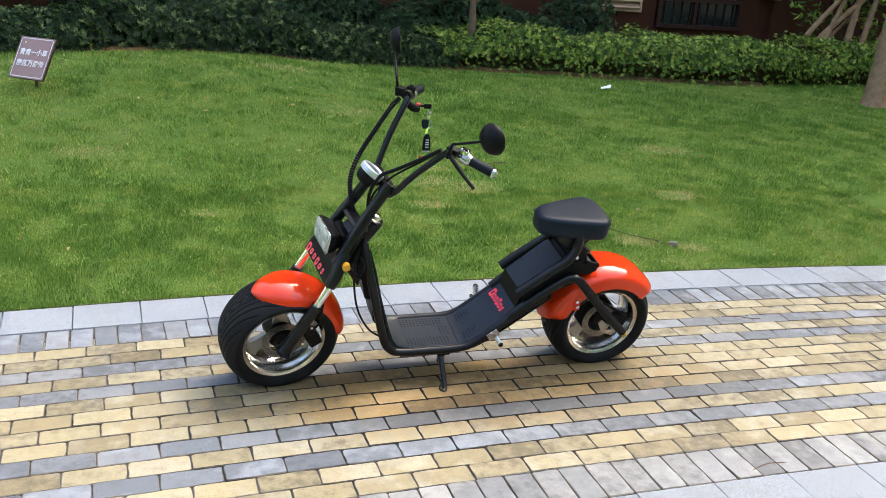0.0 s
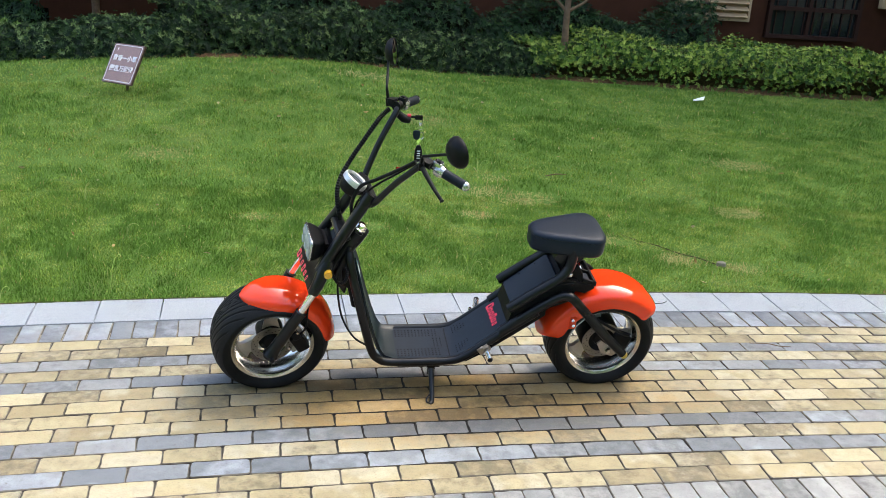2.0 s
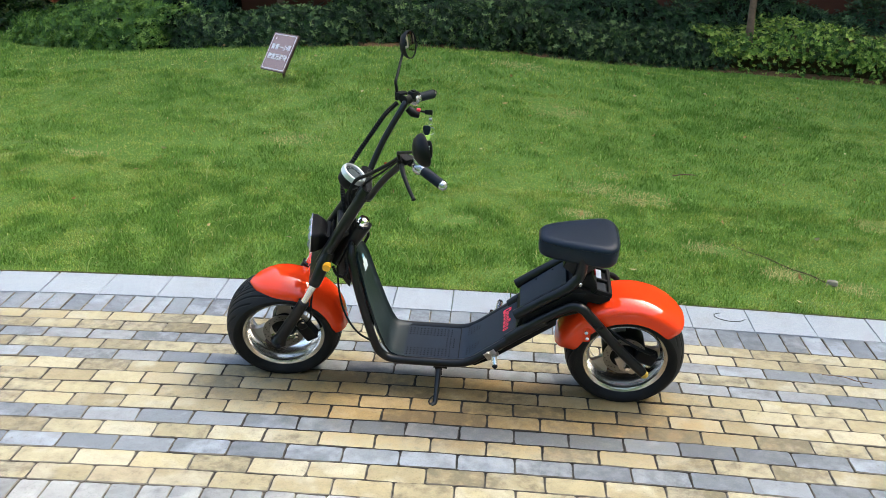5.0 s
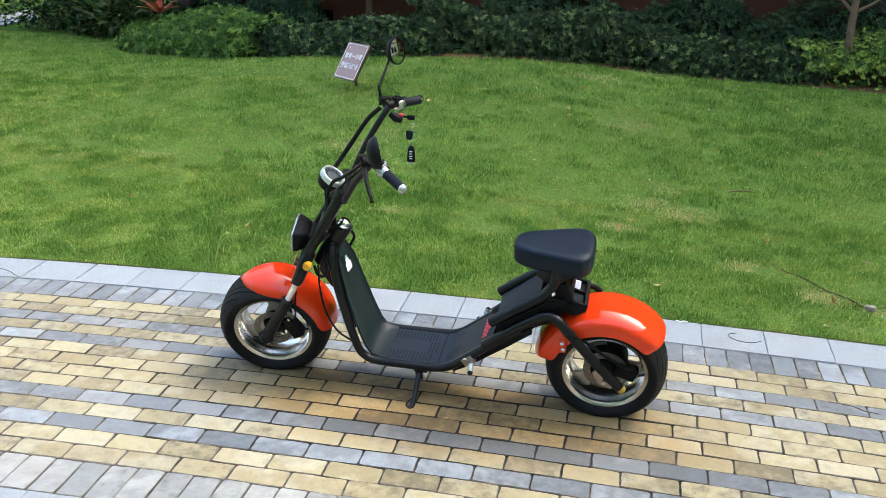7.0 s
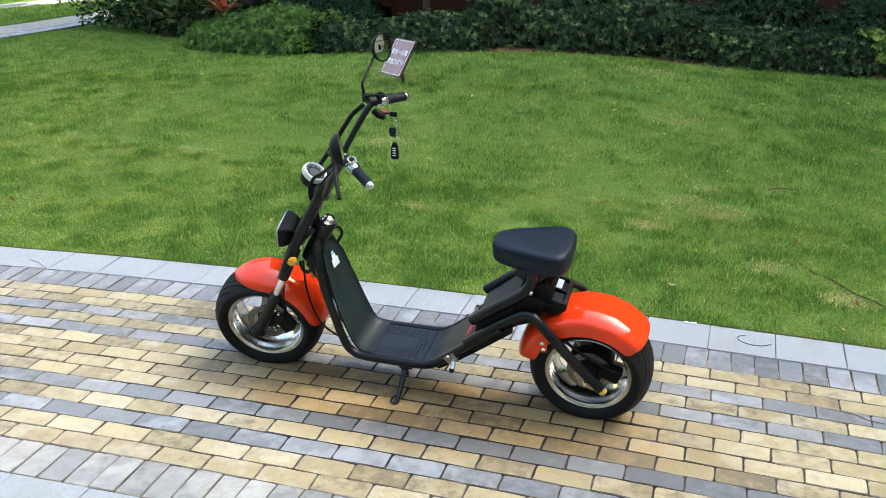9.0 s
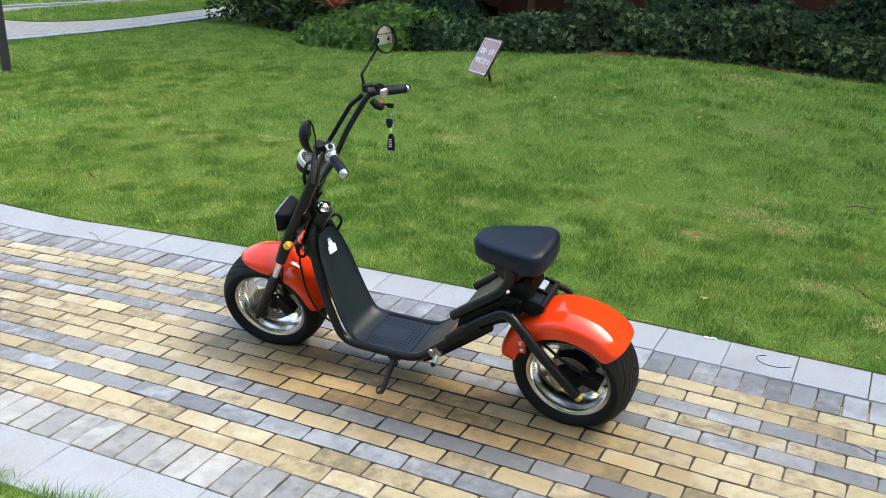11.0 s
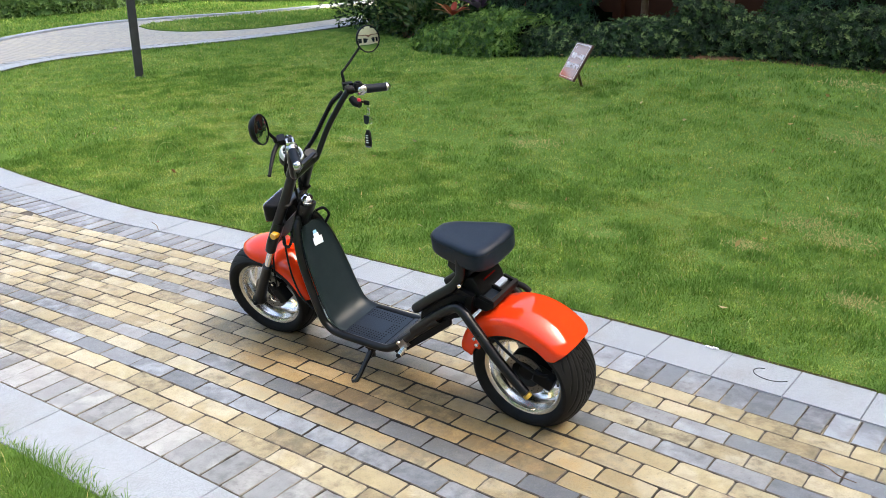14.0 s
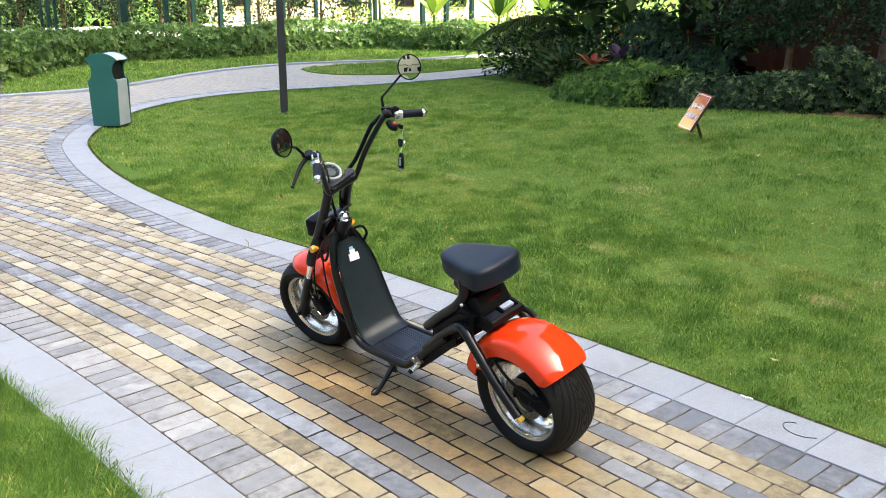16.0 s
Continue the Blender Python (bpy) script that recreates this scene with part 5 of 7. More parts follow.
# footboard, its rubber mat with dimples, and the ramp up to the battery
part("footboard", loft([[(x, q * 0.112, z + dz) for q, dz in ((-1, 0), (1, 0), (1, -0.03), (-1, -0.03))] for x, z in ((-0.262, 0.183), (-0.22, 0.181), (0.015, 0.183), (0.050, 0.192), (0.10, 0.226), (0.19, 0.302), (0.245, 0.347), (0.300, 0.3935))]), M["mat"], scooter, "dark rubber-covered footboard and ramp")
part("board_seam", box(0.004, 0.216, 0.003, pose(0.022, 0, 0.1845)), M["plastic"], scooter)
dimples = []
for side in (-1, 1):
    for i in range(14):
        for j in range(4):
            dimples.append((-0.205 + i * 0.0145, side * (0.046 + j * 0.0135)))
for i in range(3):
    for j in range(5):
        dimples.append((-0.003 - 0.0145 * i, -0.027 + j * 0.0135))
def deck_z(x):
    return 0.1815 + max(0, x + 0.22) * 0.0085 if x < 0.016 else 0.183
# black discs stand for the shaded pits of the dimples, here and on the ramp
vs = joined(*[lathe([(0.0, 0.0012), (0.0030, 0.0012), (0.0036, 0.0004)], pose(x, y, deck_z(x)), 8) for x, y in dimples])
tagged(part("dimple_pattern", vs, M["plastic"], scooter), kind="stuff")
ramp_dir = V((0.765, 0, 0.644)).normalized()
ramp_up = V((-ramp_dir.z, 0, ramp_dir.x))
rd = []
for i in range(5):
    for side in (-1, 1):
        for j in range(4 - i // 2):
            p = V((0.056, 0, 0.197)) + ramp_dir * (0.0145 * i) + V((0, side * (0.046 + j * 0.0135), 0)) + ramp_up * 0.001
            rd.append(lathe([(0.0, 0.0012), (0.0027, 0.0012), (0.0032, 0.0004)], axis(p, ramp_up), 8))
tagged(part("ramp_dimple_pattern", joined(*rd), M["plastic"], scooter), kind="stuff")
# the red maker's mark on the ramp: plain shapes
mark = []
mp = V((0.207, 0.066, 0.3172)) + ramp_up * 0.001
for k, (wd, h, up) in enumerate(((0.030, 0.042, 0.004), (0.022, 0.027, -0.001), (0.022, 0.027, 0.0), (0.022, 0.038, 0.004), (0.022, 0.027, 0.0), (0.015, 0.028, -0.001))):
    c = mp + V((0, -0.0245 * k, 0)) + ramp_dir * up
    M4 = Matrix.Translation(c) @ Matrix((ramp_dir, V((0, 1, 0)), ramp_up)).transposed().to_4x4()
    outer, inner = rounded(h, wd * 0.86, 0.006), rounded(h * 0.45, wd * 0.34, 0.002)
    n_ = len(outer)
    v_ = [(x, y, 0.0006) for x, y in outer] + [(x, y, 0.0006) for x, y in inner]
    mark.append(moved((v_, [(i, (i + 1) % n_, n_ + (i + 1) % n_, n_ + i) for i in range(n_)]), M4))
part("maker_mark", joined(*mark), M["red"], scooter, "red maker's mark as plain shapes")

# battery box between the rails
box_pose = Matrix.Translation((0.352, 0, 0.487)) @ Matrix((ramp_dir, V((0, 1, 0)), ramp_up)).transposed().to_4x4()
battery = part("battery_box", loft([[tuple(box_pose @ V((x, y, z))) for x, y in rounded(0.225 * k, 0.172 * k, 0.012)] for z, k in ((-0.06, 1.0), (0.016, 1.0), (0.020, 0.975))]), M["mat"], scooter, "dark flat-lidded battery box")
part("lid_screws", joined(*[lathe([(0, 0.002), (0.004, 0.0015), (0.0045, 0)], box_pose @ Matrix.Translation((x, y, 0.0205)), 10) for x in (-0.03, 0.05) for y in (-0.07, 0.07)]), M["plastic"], battery)
part("under_box", slab([(0.245, 0.352), (0.262, 0.425), (0.45, 0.575), (0.52, 0.55), (0.50, 0.46), (0.42, 0.43), (0.33, 0.36)], -0.102, 0.102), M["plastic"], scooter)
# tail box with handle, reflector and label
part("tail_box", slab([(0.455, 0.53), (0.465, 0.612), (0.515, 0.618), (0.540, 0.575), (0.545, 0.545), (0.50, 0.50)], -0.078, 0.078), M["plastic"], scooter, bevel=0.005)
tray = part("tail_tray", joined(slab([(0.50, 0.500), (0.505, 0.540), (0.590, 0.528), (0.598, 0.512), (0.560, 0.488)], -0.086, 0.086), slab([(0.535, 0.540), (0.545, 0.556), (0.592, 0.542), (0.590, 0.526)], -0.086, -0.074), slab([(0.535, 0.540), (0.545, 0.556), (0.592, 0.542), (0.590, 0.526)], 0.074, 0.086),
                               slab([(0.535, 0.540), (0.545, 0.556), (0.592, 0.542), (0.590, 0.526)], -0.006, 0.004), slab([(0.584, 0.528), (0.588, 0.546), (0.602, 0.540), (0.600, 0.518)], -0.086, 0.086)), M["plastic"], scooter, bevel=0.002)
M["label"] = surface("bluish_label", (0.34, 0.38, 0.50), (0.50, 0.54, 0.66), 60, 0.35, 0.1, 0.0)
part("tail_label", box(0.022, 0.058, 0.012, pose(0.553, 0.040, 0.5420, 0, 14, 0)), M["label"], tray, "white printed label")
part("tail_recess", box(0.034, 0.056, 0.002, pose(0.562, -0.038, 0.5385, 0, 12, 0)), M["mat"], tray)
part("tail_handle", tube([(0.575, 0.092, 0.515), (0.615, 0.096, 0.508), (0.64, 0.098, 0.488)], 0.012, 10, 3), M["plastic"], scooter)
part("tail_reflector", box(0.005, 0.070, 0.009, pose(0.5325, 0.0, 0.590, 0, 28, 0)), M["reflector"], scooter, "narrow dark red reflector")
part("seat_bolt", lathe([(0.0, 0.006), (0.006, 0.006), (0.008, 0.004), (0.009, 0.0)], axis((0.474, -0.110, 0.592), (0, -1, 0)), 14), M["chrome"], scooter)
part("seat_base", slab([(0.405, 0.645), (0.415, 0.676), (0.535, 0.676), (0.53, 0.65), (0.50, 0.620), (0.46, 0.600)], -0.080, 0.080), M["black"], scooter, bevel=0.004)

# seat: a padded saddle, narrow in front, with a soft top edge
def saddle(inset, z, dish=0.0):
    """Outline of the saddle drawn in by inset: rounded, narrow in front."""
    out = []
    for i in range(64):
        a = 2 * math.pi * i / 64
        c, s = math.cos(a), math.sin(a)
        sx = math.copysign(abs(c) ** 0.46, c)
        sy = math.copysign(abs(s) ** 0.56, s)
        w = 0.101 + 0.032 * min(1, max(-1, (sx * 0.155 + 0.01) / 0.13))
        out.append((0.460 + sx * (0.150 - inset), sy * (w - inset), z + 0.002 + 0.003 * sx - dish))
    return out
seat = part("seat", loft([saddle(0.050, 0.669), saddle(0.013, 0.6695), saddle(0.006, 0.673), saddle(0.002, 0.680), saddle(0.0, 0.690), saddle(0.0, 0.712), saddle(0.0, 0.734), saddle(0.002, 0.742), saddle(0.006, 0.7485), saddle(0.012, 0.753), saddle(0.020, 0.7555), saddle(0.034, 0.7568), saddle(0.048, 0.7574)]), M["leather"], scooter, "padded black vinyl saddle")
part("seam", tube([V(p) for p in saddle(-0.0004, 0.7375)] + [V(saddle(-0.0004, 0.7375)[0])], 0.0011, 5, 0), M["plastic"], seat)

# foot pegs
for side in (-1, 1):
    b = V((0.155, side * 0.128, 0.243))
    part("peg_bracket", joined(box(0.05, 0.016, 0.036, Matrix.Translation(b) @ pose(0, 0, 0, 0, -38)), lathe([(0, 0.01), (0.008, 0.01), (0.009, 0)], axis(b + V((-0.012, side * 0.01, 0.010)), (0, side, 0)), 10),
                               lathe([(0, 0.01), (0.008, 0.01), (0.009, 0)], axis(b + V((0.012, side * 0.01, -0.004)), (0, side, 0)), 10)), M["steel" if side < 0 else "chrome"], scooter)
    if side > 0:
        a, e = b + V((0.012, 0.010, -0.010)), b + V((0.022, 0.066, 0.030))
    else:
        a, e = b + V((0.012, -0.008, -0.008)), b + V((0.018, -0.058, -0.014))
    peg = part("foot_peg", tube([a + (e - a) * k / 14 for k in range(15)], 0.0105 if side > 0 else 0.0085, 12, 0, 0.0042 if side > 0 else 0.003), M["chrome"], scooter, "ribbed chrome folding foot peg")
    part("peg_tip", lathe([(0, 0.008), (0.008, 0.006), (0.0115, 0.0), (0, 0)], axis(e, e - a), 14), M["plastic"], peg)

# side stand
part("stand_bracket", joined(box(0.055, 0.045, 0.012, pose(-0.048, -0.100, 0.152)), box(0.030, 0.012, 0.045, pose(-0.055, -0.112, 0.130))), M["black"], scooter)
part("stand_bolt", lathe([(0, 0.007), (0.007, 0.007), (0.009, 0.002), (0.009, 0)], axis((-0.055, -0.119, 0.130), (0, -1, 0)), 6), M["steel"], scooter)
part("side_stand", tube([(-0.055, -0.116, 0.132), (-0.056, -0.160, 0.100), (-0.058, -0.222, 0.054), (-0.072, -0.240, 0.047)], [0.013, 0.0105, 0.0100, 0.0115], 12, 4), M["black"], scooter)
part("stand_loop", tube([(-0.057, -0.200, 0.072), (-0.074, -0.212, 0.066), (-0.082, -0.228, 0.056), (-0.070, -0.240, 0.047)], 0.0035, 8, 4), M["black"], scooter)

# fork: two legs, lower clamp with plate, long upper tubes and top clamp
u = V((0.5, 0, 0.866))
def fk(x, y, z):
    return STEER @ V((x, y, z))
for side in (-1, 1):
    y = side * 0.128
    leg0, leg1 = V((-0.735, y, 0.222)), V((-0.609, y, 0.438))
    part("fork_slider", tube([STEER @ q for q in (leg0, leg0 + (leg1 - leg0) * 0.06, leg0 + (leg1 - leg0) * 0.2, leg1 - (leg1 - leg0) * 0.1, leg1)], [0.028, 0.034, 0.0250, 0.0220, 0.0235], 18, 2), M["black"], scooter)
    part("fork_stanchion", tube([STEER @ q for q in (leg1 - (leg1 - leg0) * 0.1, V((-0.548, side * 0.122, 0.552)))], 0.0155, 16, 0), M["chrome"], scooter, "bright chrome fork stanchion")
    part("fork_socket", tube([STEER @ q for q in (V((-0.563, side * 0.124, 0.526)), V((-0.545, side * 0.121, 0.562)), V((-0.520, side * 0.102, 0.612)), V((-0.500, side * 0.086, 0.650)))], [0.0225, 0.024, 0.026, 0.024], 18, 3), M["black"], scooter)
    part("upper_fork_tube", tube([STEER @ q for q in (V((-0.535, side * 0.092, 0.605)), V((-0.445, side * 0.074, 0.752)), V((-0.345, side * 0.062, 0.918)))], 0.0215, 18, 3), M["black"], scooter)
    part("indicator", tube([fk(-0.508, side * 0.102, 0.612), fk(-0.508, side * 0.122, 0.613), fk(-0.510, side * 0.140, 0.614)], [0.014, 0.0172, 0.015], 16, 2), M["amber"], scooter, "amber indicator lamp")
    part("tube_sleeve", tube([STEER @ q for q in (V((-0.366, side * 0.065, 0.884)), V((-0.343, side * 0.0615, 0.921)))], 0.0265, 18, 0), M["black"], scooter)
part("lower_clamp", moved(loft([[(-0.552 + s * 0.09, q * w, 0.585 + s * 0.155 + dz) for q, dz in ((-1, 0), (1, 0))] + [(-0.535 + s * 0.09, q * w, 0.575 + s * 0.155) for q in (1, -1)] for s, w in ((-0.35, 0.135), (0.0, 0.130), (0.4, 0.105), (0.75, 0.085))]), STEER), M["plastic"], scooter, smooth=False)
part("top_clamp", joined(*[moved(slab([(x - 0.01, 0.0), (x + 0.01, -0.004), (x + 0.02, 0.03), (x, 0.034)], -0.075, 0.075), STEER @ Matrix.Translation((-0.345, 0, z0))) for x, z0 in ((0.0, 0.888),)]), M["black"], scooter, bevel=0.004)
part("mid_clamp", moved(slab([(-0.470, 0.735), (-0.462, 0.750), (-0.425, 0.752), (-0.415, 0.738), (-0.44, 0.728)], -0.090, 0.090), STEER), M["black"], scooter, bevel=0.006)
# maker's mark on the clamp plate: plain red shapes
mark = []
pn = V((-0.866, 0, 0.5))
for k, (wd, h) in enumerate(((0.026, 0.036), (0.020, 0.024), (0.020, 0.024), (0.020, 0.034), (0.020, 0.024), (0.014, 0.025))):
    c = V((-0.580, 0.085 - 0.033 * k, 0.566)) + pn * 0.004
    M4 = STEER @ Matrix.Translation(c) @ Matrix((u, V((0, 1, 0)), pn)).transposed().to_4x4()
    outer, inner = rounded(h, wd, 0.006), rounded(h * 0.45, wd * 0.36, 0.002)
    n_ = len(outer)
    v_ = [(x, y, 0.0) for x, y in outer] + [(x, y, 0.0) for x, y in inner]
    mark.append(moved((v_, [(i, (i + 1) % n_, n_ + (i + 1) % n_, n_ + i) for i in range(n_)]), M4))
part("clamp_mark", joined(*mark), M["red"], scooter, "red maker's mark as plain shapes")

# front brake caliper, bracket and hose
part("caliper", joined(moved(box(0.052, 0.050, 0.085, Matrix.Translation((-0.610, -0.098, 0.265)) @ pose(0, 0, 0, 0, -28)), STEER), moved(box(0.034, 0.036, 0.040, Matrix.Translation((-0.628, -0.112, 0.312)) @ pose(0, 0, 0, 0, -28)), STEER)), M["plastic"], scooter, "black brake caliper", bevel=0.006)
part("caliper_bracket", moved(slab([(-0.665, 0.375), (-0.640, 0.385), (-0.600, 0.330), (-0.610, 0.300), (-0.645, 0.320)], -0.112, -0.104), STEER), M["steel"], scooter)
for dx, dz in ((-0.632, 0.352), (-0.622, 0.330), (-0.655, 0.255)):
    part("caliper_bolt", lathe([(0, 0.008), (0.006, 0.008), (0.0075, 0.003), (0.0075, 0)], STEER @ axis((dx, -0.122, dz), (0, -1, 0)), 8), M["chrome"], scooter)
part("brake_hose", tube([fk(-0.618, -0.110, 0.300), fk(-0.590, -0.128, 0.355), fk(-0.582, -0.120, 0.430), fk(-0.560, -0.105, 0.520), fk(-0.520, -0.09, 0.585)], 0.0042, 8, 6), M["plastic"], scooter)
part("red_wire", tube([fk(-0.640, -0.112, 0.385), fk(-0.632, -0.12, 0.420), fk(-0.605, -0.118, 0.470)], 0.0032, 6, 5), M["reflector"], scooter)
part("axle_bolt", lathe([(0, 0.012), (0.008, 0.012), (0.010, 0.008), (0.010, 0)], STEER @ axis((-0.726, -0.160, 0.236), (0, -1, 0)), 8), M["plastic"], scooter)

# headlamp
lamp_at = STEER @ Matrix.Translation((-0.556, -0.004, 0.684)) @ pose(0, 0, 0, 0, 0) @ Matrix(((0, 0, -1, 0), (1, 0, 0, 0), (0, 1, 0, 0), (0, 0, 0, 1))) @ pose(0, 0, 0, -7)
lamp = part("headlamp", loft([[tuple(lamp_at @ V((x, y, z))) for x, y in rounded(0.154 * k, 0.088 * j, 0.014)] for z, k, j in ((-0.050, 0.50, 0.50), (-0.042, 0.68, 0.74), (-0.022, 0.86, 0.90), (-0.004, 0.985, 0.985), (0.010, 1.0, 1.0), (0.014, 0.97, 0.97), (0.012, 0.90, 0.90))]), M["plastic"], scooter, "square black headlamp housing")
part("lamp_bezel", loft([[tuple(lamp_at @ V((x, y, z))) for x, y in rounded(0.158 * k, 0.092 * k, 0.015)] for z, k in ((0.0095, 0.975), (0.0105, 1.0), (0.0130, 1.0), (0.0150, 0.985), (0.0155, 0.93), (0.0130, 0.92))]), M["silver"], lamp, "silver headlamp bezel")
part("lamp_lens", loft([[tuple(lamp_at @ V((x, y, z))) for x, y in rounded(0.142 * k, 0.076 * k, 0.010)] for z, k in ((0.0125, 1.0), (0.017, 0.99), (0.020, 0.8), (0.0215, 0.4))]), M["lens"], lamp, "clear ribbed headlamp lens")
part("lamp_reflectors", joined(*[lathe([(0.0, 0.004), (0.010, 0.003), (0.016, 0.0)], lamp_at @ Matrix.Translation((x, y, 0.0205)), 16) for x in (-0.048, 0.0, 0.048) for y in (-0.018, 0.018)]), M["lens"], lamp)
part("cooling_fins", joined(*[box(0.10, 0.004, 0.050, lamp_at @ pose(0, y, -0.034)) for y in (-0.028, -0.018, -0.008, 0.002, 0.012, 0.022)]), M["plastic"], lamp)
part("lamp_bracket", moved(slab([(-0.50, 0.63), (-0.50, 0.67), (-0.43, 0.73), (-0.42, 0.70)], -0.04, 0.04), STEER), M["black"], scooter)

# handlebar: two risers from the top clamp that sweep out to the grips
bars = []
for side in (-1, 1):
    bars.append(tube([fk(-0.345, side * 0.040, 0.892), fk(-0.340, side * 0.078, 0.892), fk(-0.330, side * 0.097, 0.912), fk(-0.302, side * 0.121, 0.968), fk(-0.274, side * 0.143, 1.017), fk(-0.243, side * 0.166, 1.063),
                      fk(-0.207, side * 0.190, 1.113), fk(-0.190, side * 0.209, 1.132), fk(-0.172, side * 0.231, 1.130), fk(-0.150, side * 0.258, 1.122), fk(-0.085, side * 0.325, 1.104)], 0.0122, 14, 5))
part("handlebar", joined(*bars, tube([fk(-0.344, -0.082, 0.893), fk(-0.344, 0.082, 0.893)], 0.019, 14, 0)), M["black"], scooter, "tall black handlebar")
for side in (-1, 1):
    a, e = fk(-0.160, side * 0.246, 1.1255), fk(-0.085, side * 0.325, 1.104)
    w = e - a
    wd = w.normalized()
    grip = part("grip", tube([a + w * k / 16 for k in range(3, 17)], 0.0172, 16, 0, 0.0006), M["grip"], scooter, "dark rubber handlebar grip")
    part("bar_end", lathe([(0.0, 0.020), (0.008, 0.0195), (0.0145, 0.014), (0.0175, 0.006), (0.0175, 0.0), (0, 0)], axis(e, w), 20), M["silver"], grip, "silver bar end")
    part("switch_collar", tube([a - wd * 0.010, a - wd * 0.004, a + wd * 0.012, a + wd * 0.020, a + wd * 0.026], [0.021, 0.0240, 0.0240, 0.0205, 0.0185], 18, 0), M["silver"], scooter, "silver throttle collar")
    across = V((0, 0, 1)) - wd * wd.z
    fwd = wd.cross(V((0, 0, 1))).normalized()
    fwd = fwd if fwd.x < 0 else -fwd
    # switch block on top, perch and reservoir ahead of the bar
    sw = Matrix.Translation(a + V((0, 0, 0.018)) - wd * 0.002) @ Matrix((wd, fwd, wd.cross(fwd))).transposed().to_4x4()
    up = 1 if wd.cross(fwd).z > 0 else -1
    block = part("switch_pod", loft([[tuple(sw @ V((x, y, up * z))) for x, y in rounded(0.036 * k, 0.034 * k, 0.008)] for z, k in ((-0.012, 1.0), (0.008, 1.0), (0.013, 0.88))]), M["silver" if side < 0 else "plastic"], scooter)
    part("switch_button", loft([[tuple(sw @ V((x, y, up * z))) for x, y in rounded(0.018 * k, 0.016 * k, 0.004)] for z, k in ((0.010, 1.0), (0.0165, 1.0), (0.018, 0.85))]), M["plastic"], block)
    c = fk(-0.190, side * 0.216, 1.137)
    cl = part("lever_perch", joined(tube([c - wd * 0.014, c + wd * 0.016], 0.0185, 16, 0), tube([c + fwd * 0.006, c + fwd * 0.030 + V((0, 0, 0.004)), c + fwd * 0.044 + V((0, 0, 0.003))], [0.015, 0.014, 0.011], 12, 3)), M["plastic"], scooter)
    rs = Matrix.Translation(c + fwd * 0.026 + wd * 0.004 + V((0, 0, 0.014))) @ Matrix((wd, fwd, wd.cross(fwd))).transposed().to_4x4()
    part("reservoir", loft([[tuple(rs @ V((x, y, up * z))) for x, y in rounded(0.044 * k, 0.030 * k, 0.007)] for z, k in ((-0.008, 0.9), (0.006, 1.0), (0.010, 0.92))]), M["plastic"], cl)
    part("perch_bolt", lathe([(0, 0.004), (0.004, 0.004), (0.005, 0.0)], axis(c + V((0, 0, 0.0185)), (0, 0, 1)), 8), M["chrome"], cl)
    root = c + fwd * 0.040
    tip = fk(-0.181, side * 0.380, 1.083)
    if side > 0:
        tip = fk(-0.150, 0.372, 1.088)
    k1, k2 = root + (tip - root) * 0.30 + fwd * 0.006 + V((0, 0, 0.002)), root + (tip - root) * 0.68 + fwd * 0.004
    part("brake_lever", tube([root, k1, k2, tip - (tip - root) * 0.06, tip], [0.0095, 0.0085, 0.0068, 0.0060, 0.0078], 10, 6), M["plastic"], scooter, "curved black brake lever")

# mirrors
def mirror(side, eye, face, knee):
    base = fk(-0.222, side * 0.238, 1.144)
    eye, knee = fk(*eye), fk(*knee)
    m = axis(eye, face)
    shell = part("mirror", lathe([(0.0, -0.032), (0.022, -0.0305), (0.042, -0.021), (0.052, -0.008), (0.0555, 0.004), (0.0540, 0.008), (0.0505, 0.007)], m, 40), M["plastic"], scooter, "round black rear-view mirror")
    part("mirror_glass", lathe([(0.0, 0.0100), (0.022, 0.0090), (0.038, 0.0073), (0.0512, 0.0050)], m, 40), M["mirror"], shell, "convex mirror glass")
    back = eye - V(face).normalized() * 0.018
    stem = tube([base, base + (knee - base) * 0.6, knee, knee + (back - knee) * 0.15, knee + (back - knee) * 0.6, back + (knee - back).normalized() * 0.030, back], [0.0066, 0.0060, 0.0056, 0.0052, 0.0050, 0.0052, 0.006], 10, 4)
    part("mirror_stem", stem, M["plastic"], shell)
    part("mirror_foot", tube([base - V((0, 0, 0.016)), base + (knee - base) * 0.30], 0.0096, 12, 0), M["plastic"], shell)
mirror(1, (-0.172, 0.402, 1.278), (0.95, -0.27, 0.16), (-0.228, 0.252, 1.196))
mirror(-1, (-0.150, -0.385, 1.274), (0.90, 0.40, 0.09), (-0.228, -0.268, 1.196))

# speedometer
dial_at = STEER @ axis((-0.392, 0, 0.948), (0.60, 0, 0.80))
pod = part("speedometer", lathe([(0.0, -0.058), (0.030, -0.056), (0.040, -0.046), (0.0455, -0.020), (0.0455, 0.0)], dial_at, 40), M["plastic"], scooter, "round speedometer pod")
part("bezel", lathe([(0.0455, -0.014), (0.0490, -0.012), (0.0500, 0.000), (0.0478, 0.0090), (0.0440, 0.0115), (0.0400, 0.0085), (0.0392, 0.0)], dial_at, 48), M["bezel"], pod, "silver speedometer bezel")
part("dial", lathe([(0.0, 0.0015), (0.02, 0.0012), (0.0396, 0.0005)], dial_at, 36), M["dial"], pod, "dark display dial")
part("display", lathe([(0.0, 0.0024), (0.0235, 0.0022), (0.0245, 0.0010)], dial_at, 32), M["display"], pod, "grey display window")
